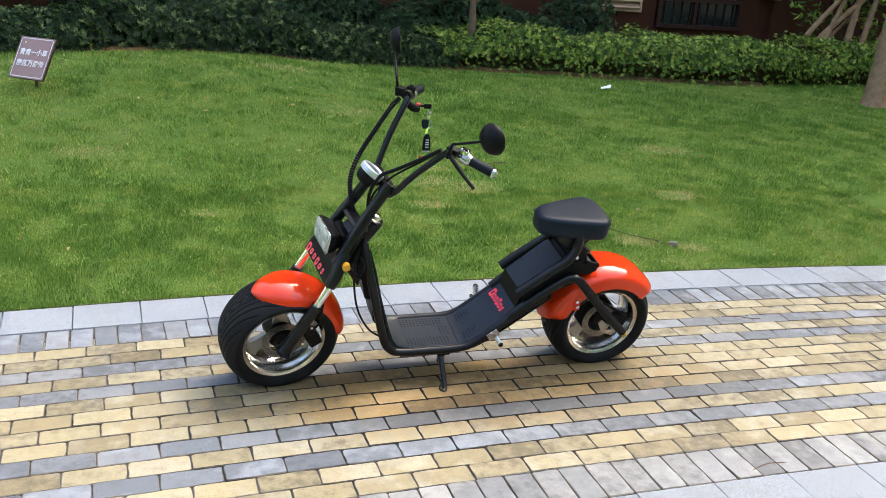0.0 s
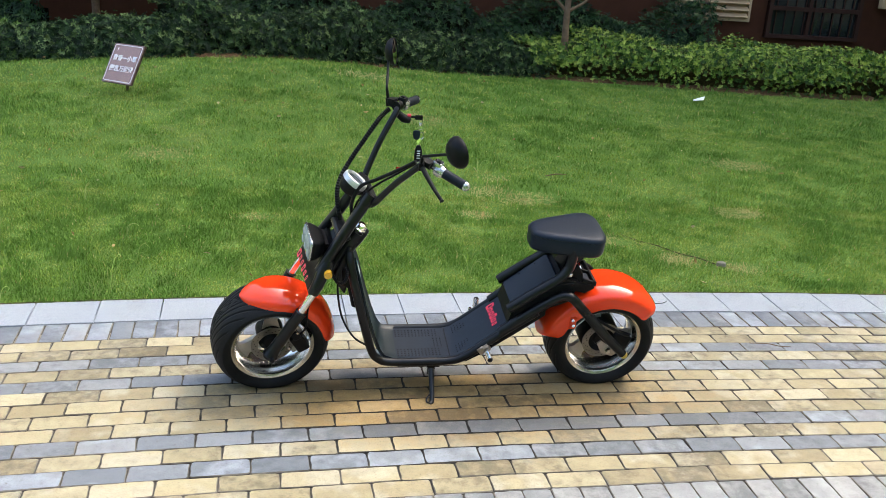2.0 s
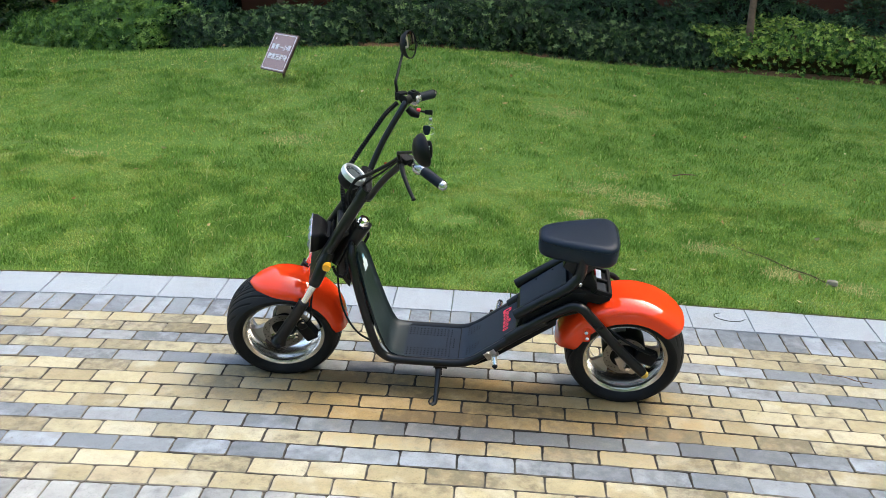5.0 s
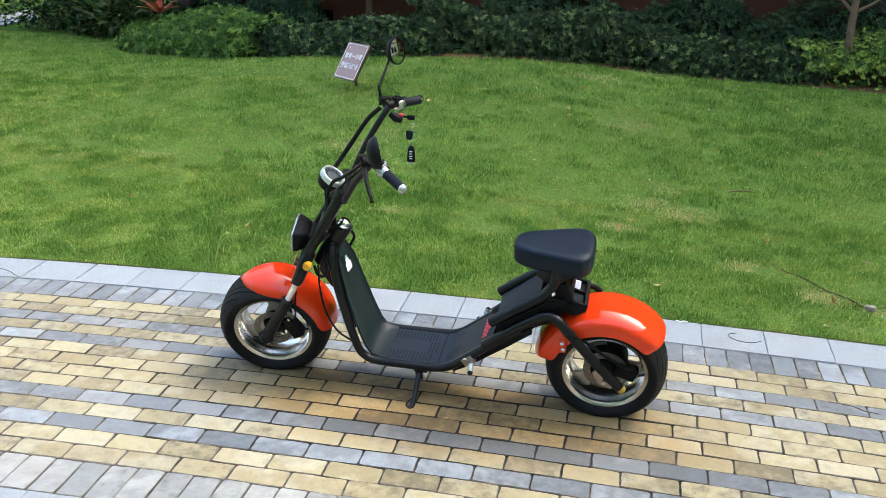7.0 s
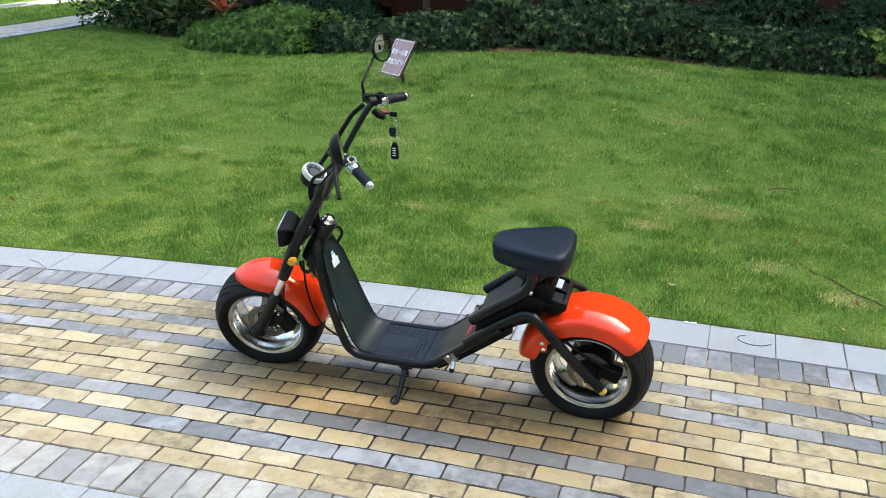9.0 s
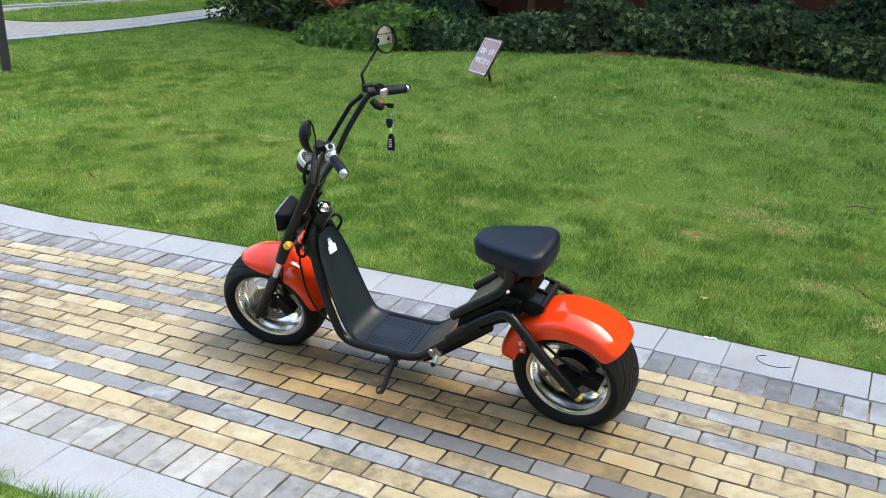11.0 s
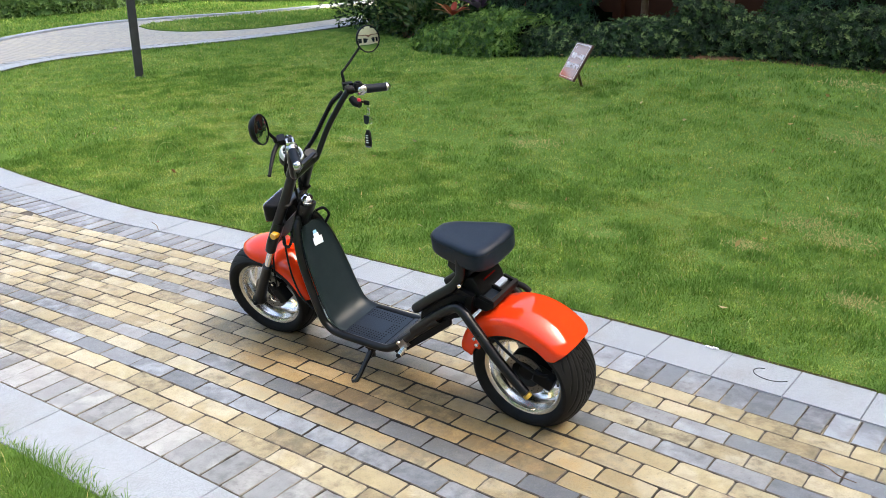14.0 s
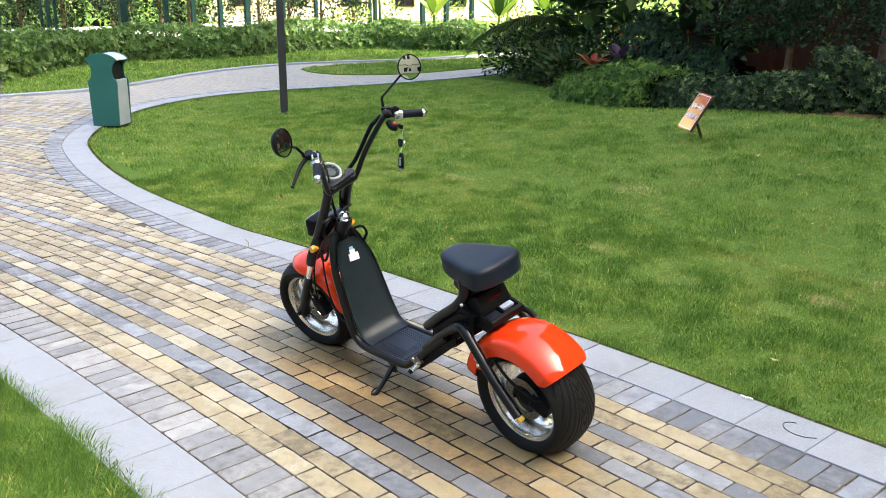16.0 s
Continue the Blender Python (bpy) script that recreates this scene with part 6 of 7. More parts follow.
part("dial_marks", joined(*[box(0.0050, 0.0012, 0.0006, dial_at @ Matrix.Rotation(radians(30 * k), 4, "Z") @ Matrix.Translation((0.0325, 0, 0.0017))) for k in range(12)]), M["white"], pod)
part("dial_arm", tube([fk(-0.40, 0, 0.905), fk(-0.375, 0, 0.890), fk(-0.345, 0, 0.892)], 0.010, 10, 3), M["black"], scooter)

# cables: one fat corrugated conduit on the far side, thinner ones to the near control
part("conduit", tube(smoothed([fk(-0.222, 0.214, 1.128), fk(-0.246, 0.206, 1.110), fk(-0.268, 0.192, 1.094), fk(-0.298, 0.182, 1.056), fk(-0.328, 0.172, 1.015), fk(-0.360, 0.162, 0.971), fk(-0.390, 0.147, 0.931), fk(-0.421, 0.118, 0.893), fk(-0.440, 0.088, 0.855), fk(-0.442, 0.066, 0.810), fk(-0.436, 0.040, 0.755), (-0.425, 0.03, 0.69)], 10), 0.0082, 9, 0, 0.0024), M["plastic"], scooter, "corrugated cable conduit")
part("near_cable", tube([fk(-0.226, -0.190, 1.130), fk(-0.262, -0.150, 1.080), fk(-0.330, -0.085, 1.000), fk(-0.385, -0.050, 0.950), fk(-0.412, -0.045, 0.880), fk(-0.405, -0.03, 0.80), (-0.40, -0.02, 0.72)], 0.0068, 9, 8), M["plastic"], scooter)
part("thin_cable", tube([fk(-0.224, -0.185, 1.120), fk(-0.270, -0.120, 1.040), fk(-0.345, -0.060, 0.945), fk(-0.395, -0.030, 0.850), (-0.39, -0.03, 0.74)], 0.0042, 8, 8), M["plastic"], scooter)
part("red_plug", tube([fk(-0.275, -0.128, 1.070), fk(-0.262, -0.125, 1.066)], 0.004, 8, 0), M["reflector"], scooter)
part("loom", tube(smoothed([(-0.475, -0.085, 0.585), (-0.455, -0.105, 0.560), (-0.430, -0.105, 0.555), (-0.415, -0.095, 0.585), (-0.425, -0.075, 0.615)], 10), 0.0055, 8, 0, 0.002), M["plastic"], scooter)
part("hanging_cable", tube([(-0.452, -0.098, 0.600), (-0.450, -0.112, 0.500), (-0.430, -0.125, 0.400), (-0.385, -0.135, 0.318), (-0.330, -0.128, 0.270), (-0.305, -0.110, 0.250)], 0.0042, 8, 6), M["plastic"], scooter)
part("neck_loop", tube([(-0.40, 0.06, 0.655), (-0.375, 0.085, 0.66), (-0.365, 0.098, 0.625), (-0.385, 0.085, 0.585)], 0.0062, 8, 6), M["plastic"], scooter)
part("mudguard_bracket", moved(loft([[(x, y, z) for x, y in rounded(0.030 * k, 0.062 * k, 0.006)] for z, k in ((0.0, 1.0), (0.006, 1.0), (0.008, 0.9))]), axis((0.521, -0.1120, 0.362), (0, -1, 0.05))), M["orange"], scooter)
for dx, dz in ((0.518, 0.376), (0.524, 0.349)):
    part("mudguard_bolt", lathe([(0, 0.007), (0.007, 0.006), (0.009, 0.0)], axis((dx, -0.1190, dz), (0, -1, 0.1)), 12), M["chrome"], scooter)
part("motor_cable", tube([(0.58, -0.10, 0.40), (0.68, -0.115, 0.34), (0.77, -0.105, 0.285), (0.80, -0.08, 0.27)], 0.006, 8, 5), M["plastic"], scooter)
part("rear_caliper", box(0.085, 0.045, 0.060, pose(0.770, -0.055, 0.232, 0, 20)), M["plastic"], scooter, bevel=0.008)
part("ignition_lock", tube([fk(-0.185, 0.212, 1.105), fk(-0.165, 0.205, 1.088), fk(-0.140, 0.200, 1.080)], [0.014, 0.017, 0.012], 14, 2), M["plastic"], scooter)
part("red_switch", tube([fk(-0.150, 0.206, 1.100), fk(-0.136, 0.204, 1.100)], 0.0062, 10, 0), M["red"], scooter, "small red switch")


# ---- keys hanging from the ignition lock ----
top = scooter_pose @ fk(-0.122, 0.203, 1.092)
keys = thing("key_ring", "ignition key with ring, leather tag and black remote fob", "keys", at=Matrix.Translation(top))
part("key", joined(tube([(-0.020, 0, 0.002), (0.022, -0.002, 0.0)], 0.0045, 8, 0), box(0.030, 0.006, 0.018, pose(0.018, -0.002, 0.0))), M["plastic"], keys, bevel=0.002)
part("link", tube([V((0.026 + 0.006 * math.cos(a), 0.0, -0.014 + 0.010 * math.sin(a))) for a in np.linspace(0, 2 * math.pi, 15)], 0.0018, 6, 0), M["chrome"], keys)
part("clip", loft([[(0.026 + x * k, y * k, z) for x, y in rounded(0.015, 0.008, 0.003)] for z, k in ((-0.048, 0.7), (-0.044, 1.0), (-0.028, 1.0), (-0.022, 0.7))]), M["chrome"], keys, "chrome spring clip")
part("leather_tag", loft([[(0.012 + x * k, y, z) for x, y in rounded(0.030, 0.007, 0.003)] for z, k in ((-0.088, 0.45), (-0.082, 0.8), (-0.066, 1.0), (-0.056, 0.95), (-0.052, 0.6))]), M["leather"], keys, "black leather tag")
part("spare_key", box(0.009, 0.002, 0.034, pose(0.020, 0, -0.098, 0, 12)), M["chrome"], keys, "spare steel key")
part("ring", tube([V((0.030 + 0.011 * math.cos(a), 0.002, -0.072 + 0.014 * math.sin(a))) for a in np.linspace(0, 2 * math.pi, 19)], 0.0016, 6, 0), M["chrome"], keys)
fob = part("remote_fob", loft([[(0.022 + x * k, y * kk - 0.003, z) for x, y in rounded(0.032, 0.013, 0.005)] for z, k, kk in ((-0.176, 0.85, 0.8), (-0.172, 1.0, 1.0), (-0.150, 1.0, 1.0), (-0.128, 0.86, 1.0), (-0.116, 0.62, 0.9), (-0.110, 0.4, 0.6))]), M["plastic"], keys, "black remote fob with pale buttons")
for k in range(4):
    part("fob_button", box(0.013, 0.002, 0.003, pose(0.022, -0.0105, -0.132 - 0.0095 * k)), M["white"], fob)
part("fob_base", box(0.027, 0.014, 0.007, pose(0.022, -0.003, -0.1785)), M["silver"], fob, bevel=0.002)

# ---- lawn sign ----
M["sign_face"] = surface("bronze_sign_plate", (0.28, 0.155, 0.115), (0.34, 0.195, 0.15), 3, 0.07, 0.05, 0.0, metal=0.8)
M["sign_white"] = surface("sign_lettering", (0.72, 0.66, 0.66), (0.82, 0.78, 0.78), 20, 0.5, 0.1, 0.0)
M["sign_edge"] = surface("sign_edge", (0.06, 0.035, 0.025), (0.10, 0.055, 0.04), 15, 0.35, 0.1, 0.05, metal=0.5)
e1, e2 = V((0.332, -0.241, 0.004)).normalized(), V((0.133, 0.156, 0.355)).normalized()
e3 = e1.cross(e2).normalized()
e2 = e3.cross(e1)
sign_at = Matrix.Translation((-2.589, 5.735, 0.5275)) @ Matrix((e1, e2, e3)).transposed().to_4x4()
sign = thing("lawn_sign", "glossy bronze lawn sign with white lettering, tilted back", "sign", at=sign_at)
part("plate", moved(box(0.416, 0.412, 0.022), pose(0, 0, -0.012)), M["sign_edge"], sign, bevel=0.003)
part("face", prism(rounded(0.408, 0.404, 0.004), pose(0, 0, 0.0), 0.002), M["sign_face"], sign, "polished bronze-coloured face")
o_, i_ = rounded(0.384, 0.380, 0.022), rounded(0.372, 0.368, 0.017)
n_ = len(o_)
part("border", ([(x, y, 0.0032) for x, y in o_] + [(x, y, 0.0032) for x, y in i_], [(k, (k + 1) % n_, n_ + (k + 1) % n_, n_ + k) for k in range(n_)]), M["sign_white"], sign, "white border line", smooth=False)
for body, y in (("青青一小草", 0.050), ("需您万般怜", -0.058)):
    cu = bpy.data.curves.new("lettering", "FONT")
    cu.body, cu.size, cu.align_x, cu.align_y, cu.extrude, cu.offset = body, 0.066, "CENTER", "CENTER", 0.0006, 0.0012
    tmp = new("lettering", cu)
    bpy.context.view_layer.update()
    me = bpy.data.meshes.new_from_object(tmp.evaluated_get(bpy.context.evaluated_depsgraph_get()))
    bpy.data.objects.remove(tmp)
    me.materials.clear()
    me.materials.append(M["sign_white"])
    ob = new("lettering", me)
    ob.parent = sign
    ob.matrix_basis = pose(0.0, y, 0.0035)
    tagged(ob, "white Chinese lettering")
part("small_mark", prism(rounded(0.007, 0.026, 0.003), pose(-0.135, 0.145, 0.0028, 0, 0, -12), 0.0008), M["sign_white"], sign)
foot = sign_at.inverted() @ V((-2.62, 5.97, 0.17))
part("stake", tube([(0.06, -0.06, -0.03), (0.06 + (foot.x - 0.06) * 0.5, (foot.y - 0.06) * 0.5, (foot.z - 0.03) * 0.5), tuple(foot)], 0.016, 8, 3), M["sign_edge"], sign)
part("bracket", moved(box(0.16, 0.10, 0.012), pose(0.04, -0.05, -0.030)), M["sign_edge"], sign)

# ---- litter bin ----
M["bin_green"] = surface("teal_bin_panel", (0.010, 0.085, 0.075), (0.016, 0.110, 0.098), 4, 0.35, 0.1, 0.05)
M["bin_grey"] = surface("grey_bin_side", (0.30, 0.34, 0.38), (0.42, 0.46, 0.50), 5, 0.4, 0.1, 0.05)
bt = V((0.70, 0.71, 0)).normalized()
bn = V((0.71, -0.70, 0)).normalized()
bin_at = Matrix.Translation(V((-8.73, 1.735, float(mound(-8.73, 1.735)))) - bn * 0.16) @ Matrix((bt, -bn, V((0, 0, 1)))).transposed().to_4x4() @ Matrix.Scale(1.06, 4)
litter = thing("litter_bin", "teal green litter bin with arched top and side mouths", "litter bin", at=bin_at)
half = [(0.168, 0.03), (0.176, 0.30), (0.184, 0.56), (0.172, 0.585), (0.150, 0.600), (0.136, 0.63), (0.130, 0.67), (0.134, 0.72), (0.150, 0.765), (0.176, 0.800), (0.196, 0.815), (0.192, 0.835), (0.150, 0.865), (0.10, 0.888), (0.05, 0.900), (0.0, 0.904)]
outline = half + [(-x, z) for x, z in half[-2::-1]]
for y in (-0.165, 0.145):
    part("panel", slab(outline, y, y + 0.02), M["bin_green"], litter, "teal shaped end panel", bevel=0.004)
part("body", box(0.335, 0.29, 0.545, pose(0, 0, 0.31)), M["bin_grey"], litter, "grey metal side", bevel=0.004)
roof_line = [(0.192, 0.826), (0.150, 0.858), (0.10, 0.880), (0.05, 0.892), (0.0, 0.896), (-0.05, 0.892), (-0.10, 0.880), (-0.150, 0.858), (-0.192, 0.826)]
part("roof", slab(roof_line + [(x, z - 0.012) for x, z in roof_line[::-1]], -0.145, 0.145), M["bin_grey"], litter)
part("liner", box(0.24, 0.28, 0.22, pose(0, 0, 0.69)), M["plastic"], litter)
part("foot", box(0.30, 0.26, 0.05, pose(0, 0, 0.02)), M["plastic"], litter)

# ---- lamp post ----
post = thing("lamp_post", "slim square dark grey lamp post on the lawn", "lamp post", at=Matrix.Translation((-8.72, 4.31, -0.04)) @ pose(0, 0, 0, 0, 0, -26))
part("shaft", box(0.108, 0.108, 3.7, pose(0, 0, 1.82)), M["pole"], post, bevel=0.006)
part("base_plate", box(0.15, 0.15, 0.012, pose(0, 0, 0.022)), M["pole"], post)

# ---- litter on the lawn ----
scrap = part("paper_scrap", ([(0, 0, 0.05), (0.16, 0.03, 0.06), (0.20, 0.10, 0.10), (0.05, 0.10, 0.055), (0, 0, 0.052), (0.16, 0.03, 0.062), (0.20, 0.10, 0.102), (0.05, 0.10, 0.057)], [(3, 2, 1, 0), (4, 5, 6, 7), (0, 1, 5, 4), (1, 2, 6, 5), (2, 3, 7, 6), (3, 0, 4, 7)]), M["white"])
scrap.matrix_world = Matrix.Translation((4.19, 8.25, -0.02))
tagged(scrap, "crumpled scrap of white paper on the grass", "paper")
M["dead_leaf"] = leafy("fallen_leaf", [(0.0, (0.28, 0.13, 0.05)), (0.5, (0.50, 0.33, 0.13)), (1.0, (0.66, 0.56, 0.33))], 0.7)
lr = random.Random(11)
for k in range(170):
    x, y = lr.uniform(-6.5, 5.5), lr.uniform(1.3, 8.2)
    v, f = leaf_cloud(np.zeros((1, 3)), np.array([[lr.uniform(-1, 1), lr.uniform(-1, 1), 0.15]]), lr.uniform(0.022, 0.062), 0.1, 0, 0.5)
    ob = mesh_np("fallen_leaf", v, f, M["dead_leaf"])
    ob.location = (x, y, float(mound(x, y)) + 0.036)
    tagged(ob, "dry yellow-brown leaf lying on the grass", "leaf", "fallen leaves")
wire = part("wire_scrap", tube([(-0.052, 0.062, 0.004), (-0.076, 0.048, 0.004), (-0.084, 0.018, 0.004), (-0.062, -0.014, 0.004), (-0.016, -0.030, 0.004), (0.030, -0.022, 0.004), (0.066, 0.006, 0.005)], 0.0017, 6, 6), M["plastic"])
wire.matrix_world = Matrix.Translation((1.322, 1.142, 0.0))
tagged(wire, "thin bent piece of wire on the kerb", "wire")

butt = part("paper_strip", joined(box(0.034, 0.012, 0.006, pose(-0.014, 0.0, 0.007, 0, 0, -8)), box(0.026, 0.011, 0.006, pose(0.016, 0.001, 0.010, 0, 12, 22))), M["white"], bevel=0.0015)
butt.matrix_world = Matrix.Translation((1.012, 1.245, 0.0))
tagged(butt, "small bent strip of white paper on the kerb", "paper")
for (tx, ty), pts in (((-2.53, 0.65), [(-0.10, 0.035, 0.004), (-0.02, 0.018, 0.005), (0.05, -0.015, 0.004), (0.095, -0.036, 0.004)]), ((1.045, -0.70), [(-0.07, -0.022, 0.004), (-0.02, 0.0, 0.005), (0.03, 0.012, 0.005), (0.09, 0.010, 0.004)]),
                      ((1.72, 0.60), [(-0.09, 0.02, 0.003), (0.0, 0.012, 0.005), (0.05, -0.014, 0.004), (0.11, -0.018, 0.003)])):
    twig = part("twig", tube(pts, [0.0016, 0.0022, 0.0014], 6, 4), M["bark"])
    twig.matrix_world = Matrix.Translation((tx, ty, 0.0))
    tagged(twig, "thin dry brown twig lying on the paving", "twig", "dry twigs")


# ---- paving: courses, soldier courses and kerb stones ----
def brick_mesh(name, l, w, h, material, bevel=0.0032, ragged=0.0, seed=0):
    """A paver or stone with a small chamfer; ragged: how far its worn outline wanders."""
    wear = random.Random(seed)
    base = [(-l / 2, -w / 2), (l / 2, -w / 2), (l / 2, w / 2), (-l / 2, w / 2)]
    top = [(-l / 2 + bevel, -w / 2 + bevel), (l / 2 - bevel, -w / 2 + bevel), (l / 2 - bevel, w / 2 - bevel), (-l / 2 + bevel, w / 2 - bevel)]
    if ragged:
        cut = lambda q: [(q[i][0] + (q[(i + 1) % 4][0] - q[i][0]) * t, q[i][1] + (q[(i + 1) % 4][1] - q[i][1]) * t) for i in range(4) for t in (0.04, 0.36, 0.66, 0.96)]
        base, top = cut(base), cut(top)
        j = [(wear.uniform(-1, 0.3) * ragged, wear.uniform(-0.6, 0.2) * ragged) for _ in base]
        shrink = lambda q, d: (q[0] + math.copysign(d, q[0]), q[1] + math.copysign(d, q[1]))
        base = [shrink(q, d[0] * 0.5) for q, d in zip(base, j)]
        top = [shrink(q, d[0]) for q, d in zip(top, j)]
        rings = [[(x, y, -h) for x, y in base], [(x, y, -bevel * 0.8 + d[1]) for (x, y), d in zip(base, j)], [(x, y, 0) for x, y in top]]
    else:
        rings = [[(x, y, -h) for x, y in base], [(x, y, -bevel * 0.8) for x, y in base], [(x, y, 0) for x, y in top]]
    v, f = loft(rings, False)
    n_ = len(top)
    f.append(tuple(range(2 * n_, 3 * n_)))
    me = bpy.data.meshes.new(name)
    me.from_pydata([tuple(p) for p in v], [], f)
    me.materials.append(material)
    if material in (M["yellow"], M["grey"], M["dusty"]):
        me.materials.append(M["edge"])
        me.materials.append(M["rim"])
        me.polygons.foreach_set("material_index", [1] * n_ + [2] * n_ + [0])
    return me, [tuple(p) for p in v], f


spans = [s * 0.5 for s in range(24, -29, -1)]
pavement = part("pavement", strip([arc(s, -HALF - SOLDIER - 0.02) for s in spans], [arc(s, HALF + SOLDIER + 0.05 + 0.05 * max(0, -s - 2.5) ** 2) for s in spans], -0.0085), M["sand"], smooth=False)
tagged(pavement, "footpath of yellow and grey concrete pavers with dark sanded joints", "footpath", kind="structure")
LENGTH = 0.2028
yel = brick_mesh("yellow_brick", LENGTH - 0.0065, ROW - 0.006, 0.05, M["yellow"])
gry = brick_mesh("grey_brick", LENGTH - 0.0065, ROW - 0.006, 0.05, M["grey"])
sol = brick_mesh("soldier_brick", 0.1005 - 0.0055, SOLDIER - 0.006, 0.05, M["grey"])
dus = brick_mesh("dusty_brick", 0.1005 - 0.0055, SOLDIER - 0.006, 0.05, M["dusty"])
worn = {k: [brick_mesh(k, l, w, 0.05, M[c], 0.0032, 0.0036, 40 + i) for i in range(7)] for k, l, w, c in (("yellow_brick", LENGTH - 0.0055, ROW - 0.005, "yellow"), ("grey_brick", LENGTH - 0.0055, ROW - 0.005, "grey"), ("soldier_brick", 0.1005 - 0.005, SOLDIER - 0.005, "grey"), ("dusty_brick", 0.1005 - 0.005, SOLDIER - 0.005, "dusty"))}
prng = random.Random(5)
rest = {"yellow": [], "grey": [], "dusty": []}


def lay(kind, mesh, m, near, name="brick"):
    m = m @ pose(0, 0, prng.uniform(-0.0018, 0.0018), prng.uniform(-0.7, 0.7), prng.uniform(-0.45, 0.45), prng.uniform(-0.8, 0.8))
    if near:
        ob = new(name, prng.choice(worn[mesh[0].name.split(".")[0]])[0])
        ob.parent = pavement
        ob.matrix_world = m
    else:
        rest[kind].append(moved((mesh[1], mesh[2]), m))


def along(s, n):
    """Pose on the path with x along the course."""
    p = arc(s, n)
    f = s / R0 - math.asin(CX / R0)
    return Matrix.Translation(p) @ Matrix.Rotation(-f, 4, "Z")


cand = []
for i in range(-46, len(COURSES)):
    n_ = HALF - ROW * (i + 0.5)
    stretch = (R0 + n_) / R0
    pitch = 0.2050 - 0.0052 * max(-1.0, min(n_, 1.0))
    for k in range(-66, 58):
        s = (k + (0.5 if i % 2 == 0 else 0.0)) * pitch / stretch
        kind = COURSES[i] if i >= 0 else ("G" if i % 9 in (2, 4) else "Y")
        cand.append((s, n_, kind))
P_ = np.array([tuple(arc(s, n_)) for s, n_, _ in cand])
inside = beyond_far(P_[:, 0], P_[:, 1])
for (s, n_, kind), d, p in zip(cand, inside, P_):
    if d > -SOLDIER + 0.085 or p[0] < -13.1:
        continue
    low = -0.007 if d > -SOLDIER - 0.03 else 0.0
    near = -1.75 < s < 1.95
    lay("yellow" if kind == "Y" else "grey", yel if kind == "Y" else gry, along(s, n_) @ pose(0, 0, low) @ Matrix.Scale((0.2050 - 0.0052 * max(-1.0, min(n_, 1.0))) / LENGTH, 4, (1, 0, 0)), near and abs(n_) < HALF)
# soldier courses
near_fine = resample(NEAR_LINE, 0.02)
for line, d, pitch in ((marks(FAR_LINE, 0.0998, arc(0.006, HALF + SOLDIER)), 1, 0.0998), (marks(near_fine, 0.1036, arc(-0.004, -HALF - SOLDIER)), -1, 0.1036)):
    for a, b in zip(line, line[1:]):
        t = (b - a).normalized()
        left = V((-t.y, t.x, 0))
        c = (a + b) / 2 + left * d * SOLDIER / 2
        if c.y < 12 and c.x < 9:
            m = Matrix.Translation(c) @ Matrix((t, left, V((0, 0, 1)))).transposed().to_4x4() @ Matrix.Scale(pitch / 0.1005, 4, (1, 0, 0))
            lay("grey" if d > 0 else "dusty", sol if d > 0 else dus, m, -1.3 < c.x < 1.5)
for kind, label in (("yellow", "yellow"), ("grey", "grey"), ("dusty", "dusty pale grey")):
    v, f = joined(*rest[kind])
    ob = mesh_np("bricks", np.array(v), np.array(f), M[kind], pavement)
    ob.data.materials.append(M["edge"])
    ob.data.materials.append(M["rim"])
    ob.data.polygons.foreach_set("material_index", ([1] * 4 + [2] * 4 + [0]) * (len(f) // 9))
    tagged(ob, f"{label} concrete pavers further along the path", kind="stuff")

# kerb stones
for line, side, label, upto in ((FAR_LINE, -1, "pale grey granite kerb stones along the lawn", 0), (NEAR_LINE, 1, "pale grey granite kerb stones along the near grass", 0)):
    kerb = part("kerb", strip(resample(line, 0.5), offset(resample(line, 0.5), side * (KERB - 0.02)), -0.03), M["sand"], smooth=False)
    tagged(kerb, label, "kerb", kind="structure")
    stones = marks(line, 0.2975, arc(0.015, HALF + SOLDIER)) if side < 0 else marks(near_fine, 0.307, arc(-0.212, -HALF - SOLDIER))
    for a, b in zip(stones, stones[1:]):
        if a.x > 9 or a.y > 12.5:
            continue
        t = (b - a).normalized()
        left = V((-t.y, t.x, 0))
        l2 = (b - a).length / 2 - 0.0015
        c = (a + b) / 2 + left * side * (KERB / 2 + 0.002)
        g = brick_mesh("kerb_stone", 2 * l2 - 0.0005, KERB - 0.004, 0.08, M["granite"], 0.0018)[0]
        ob = new("kerb_stone", g)
        ob.parent = kerb
        ob.matrix_world = Matrix.Translation(c) @ Matrix((t, left, V((0, 0, 1)))).transposed().to_4x4() @ pose(0, 0, 0.002 + prng.uniform(-0.001, 0.001), prng.uniform(-0.2, 0.2), prng.uniform(-0.15, 0.15))


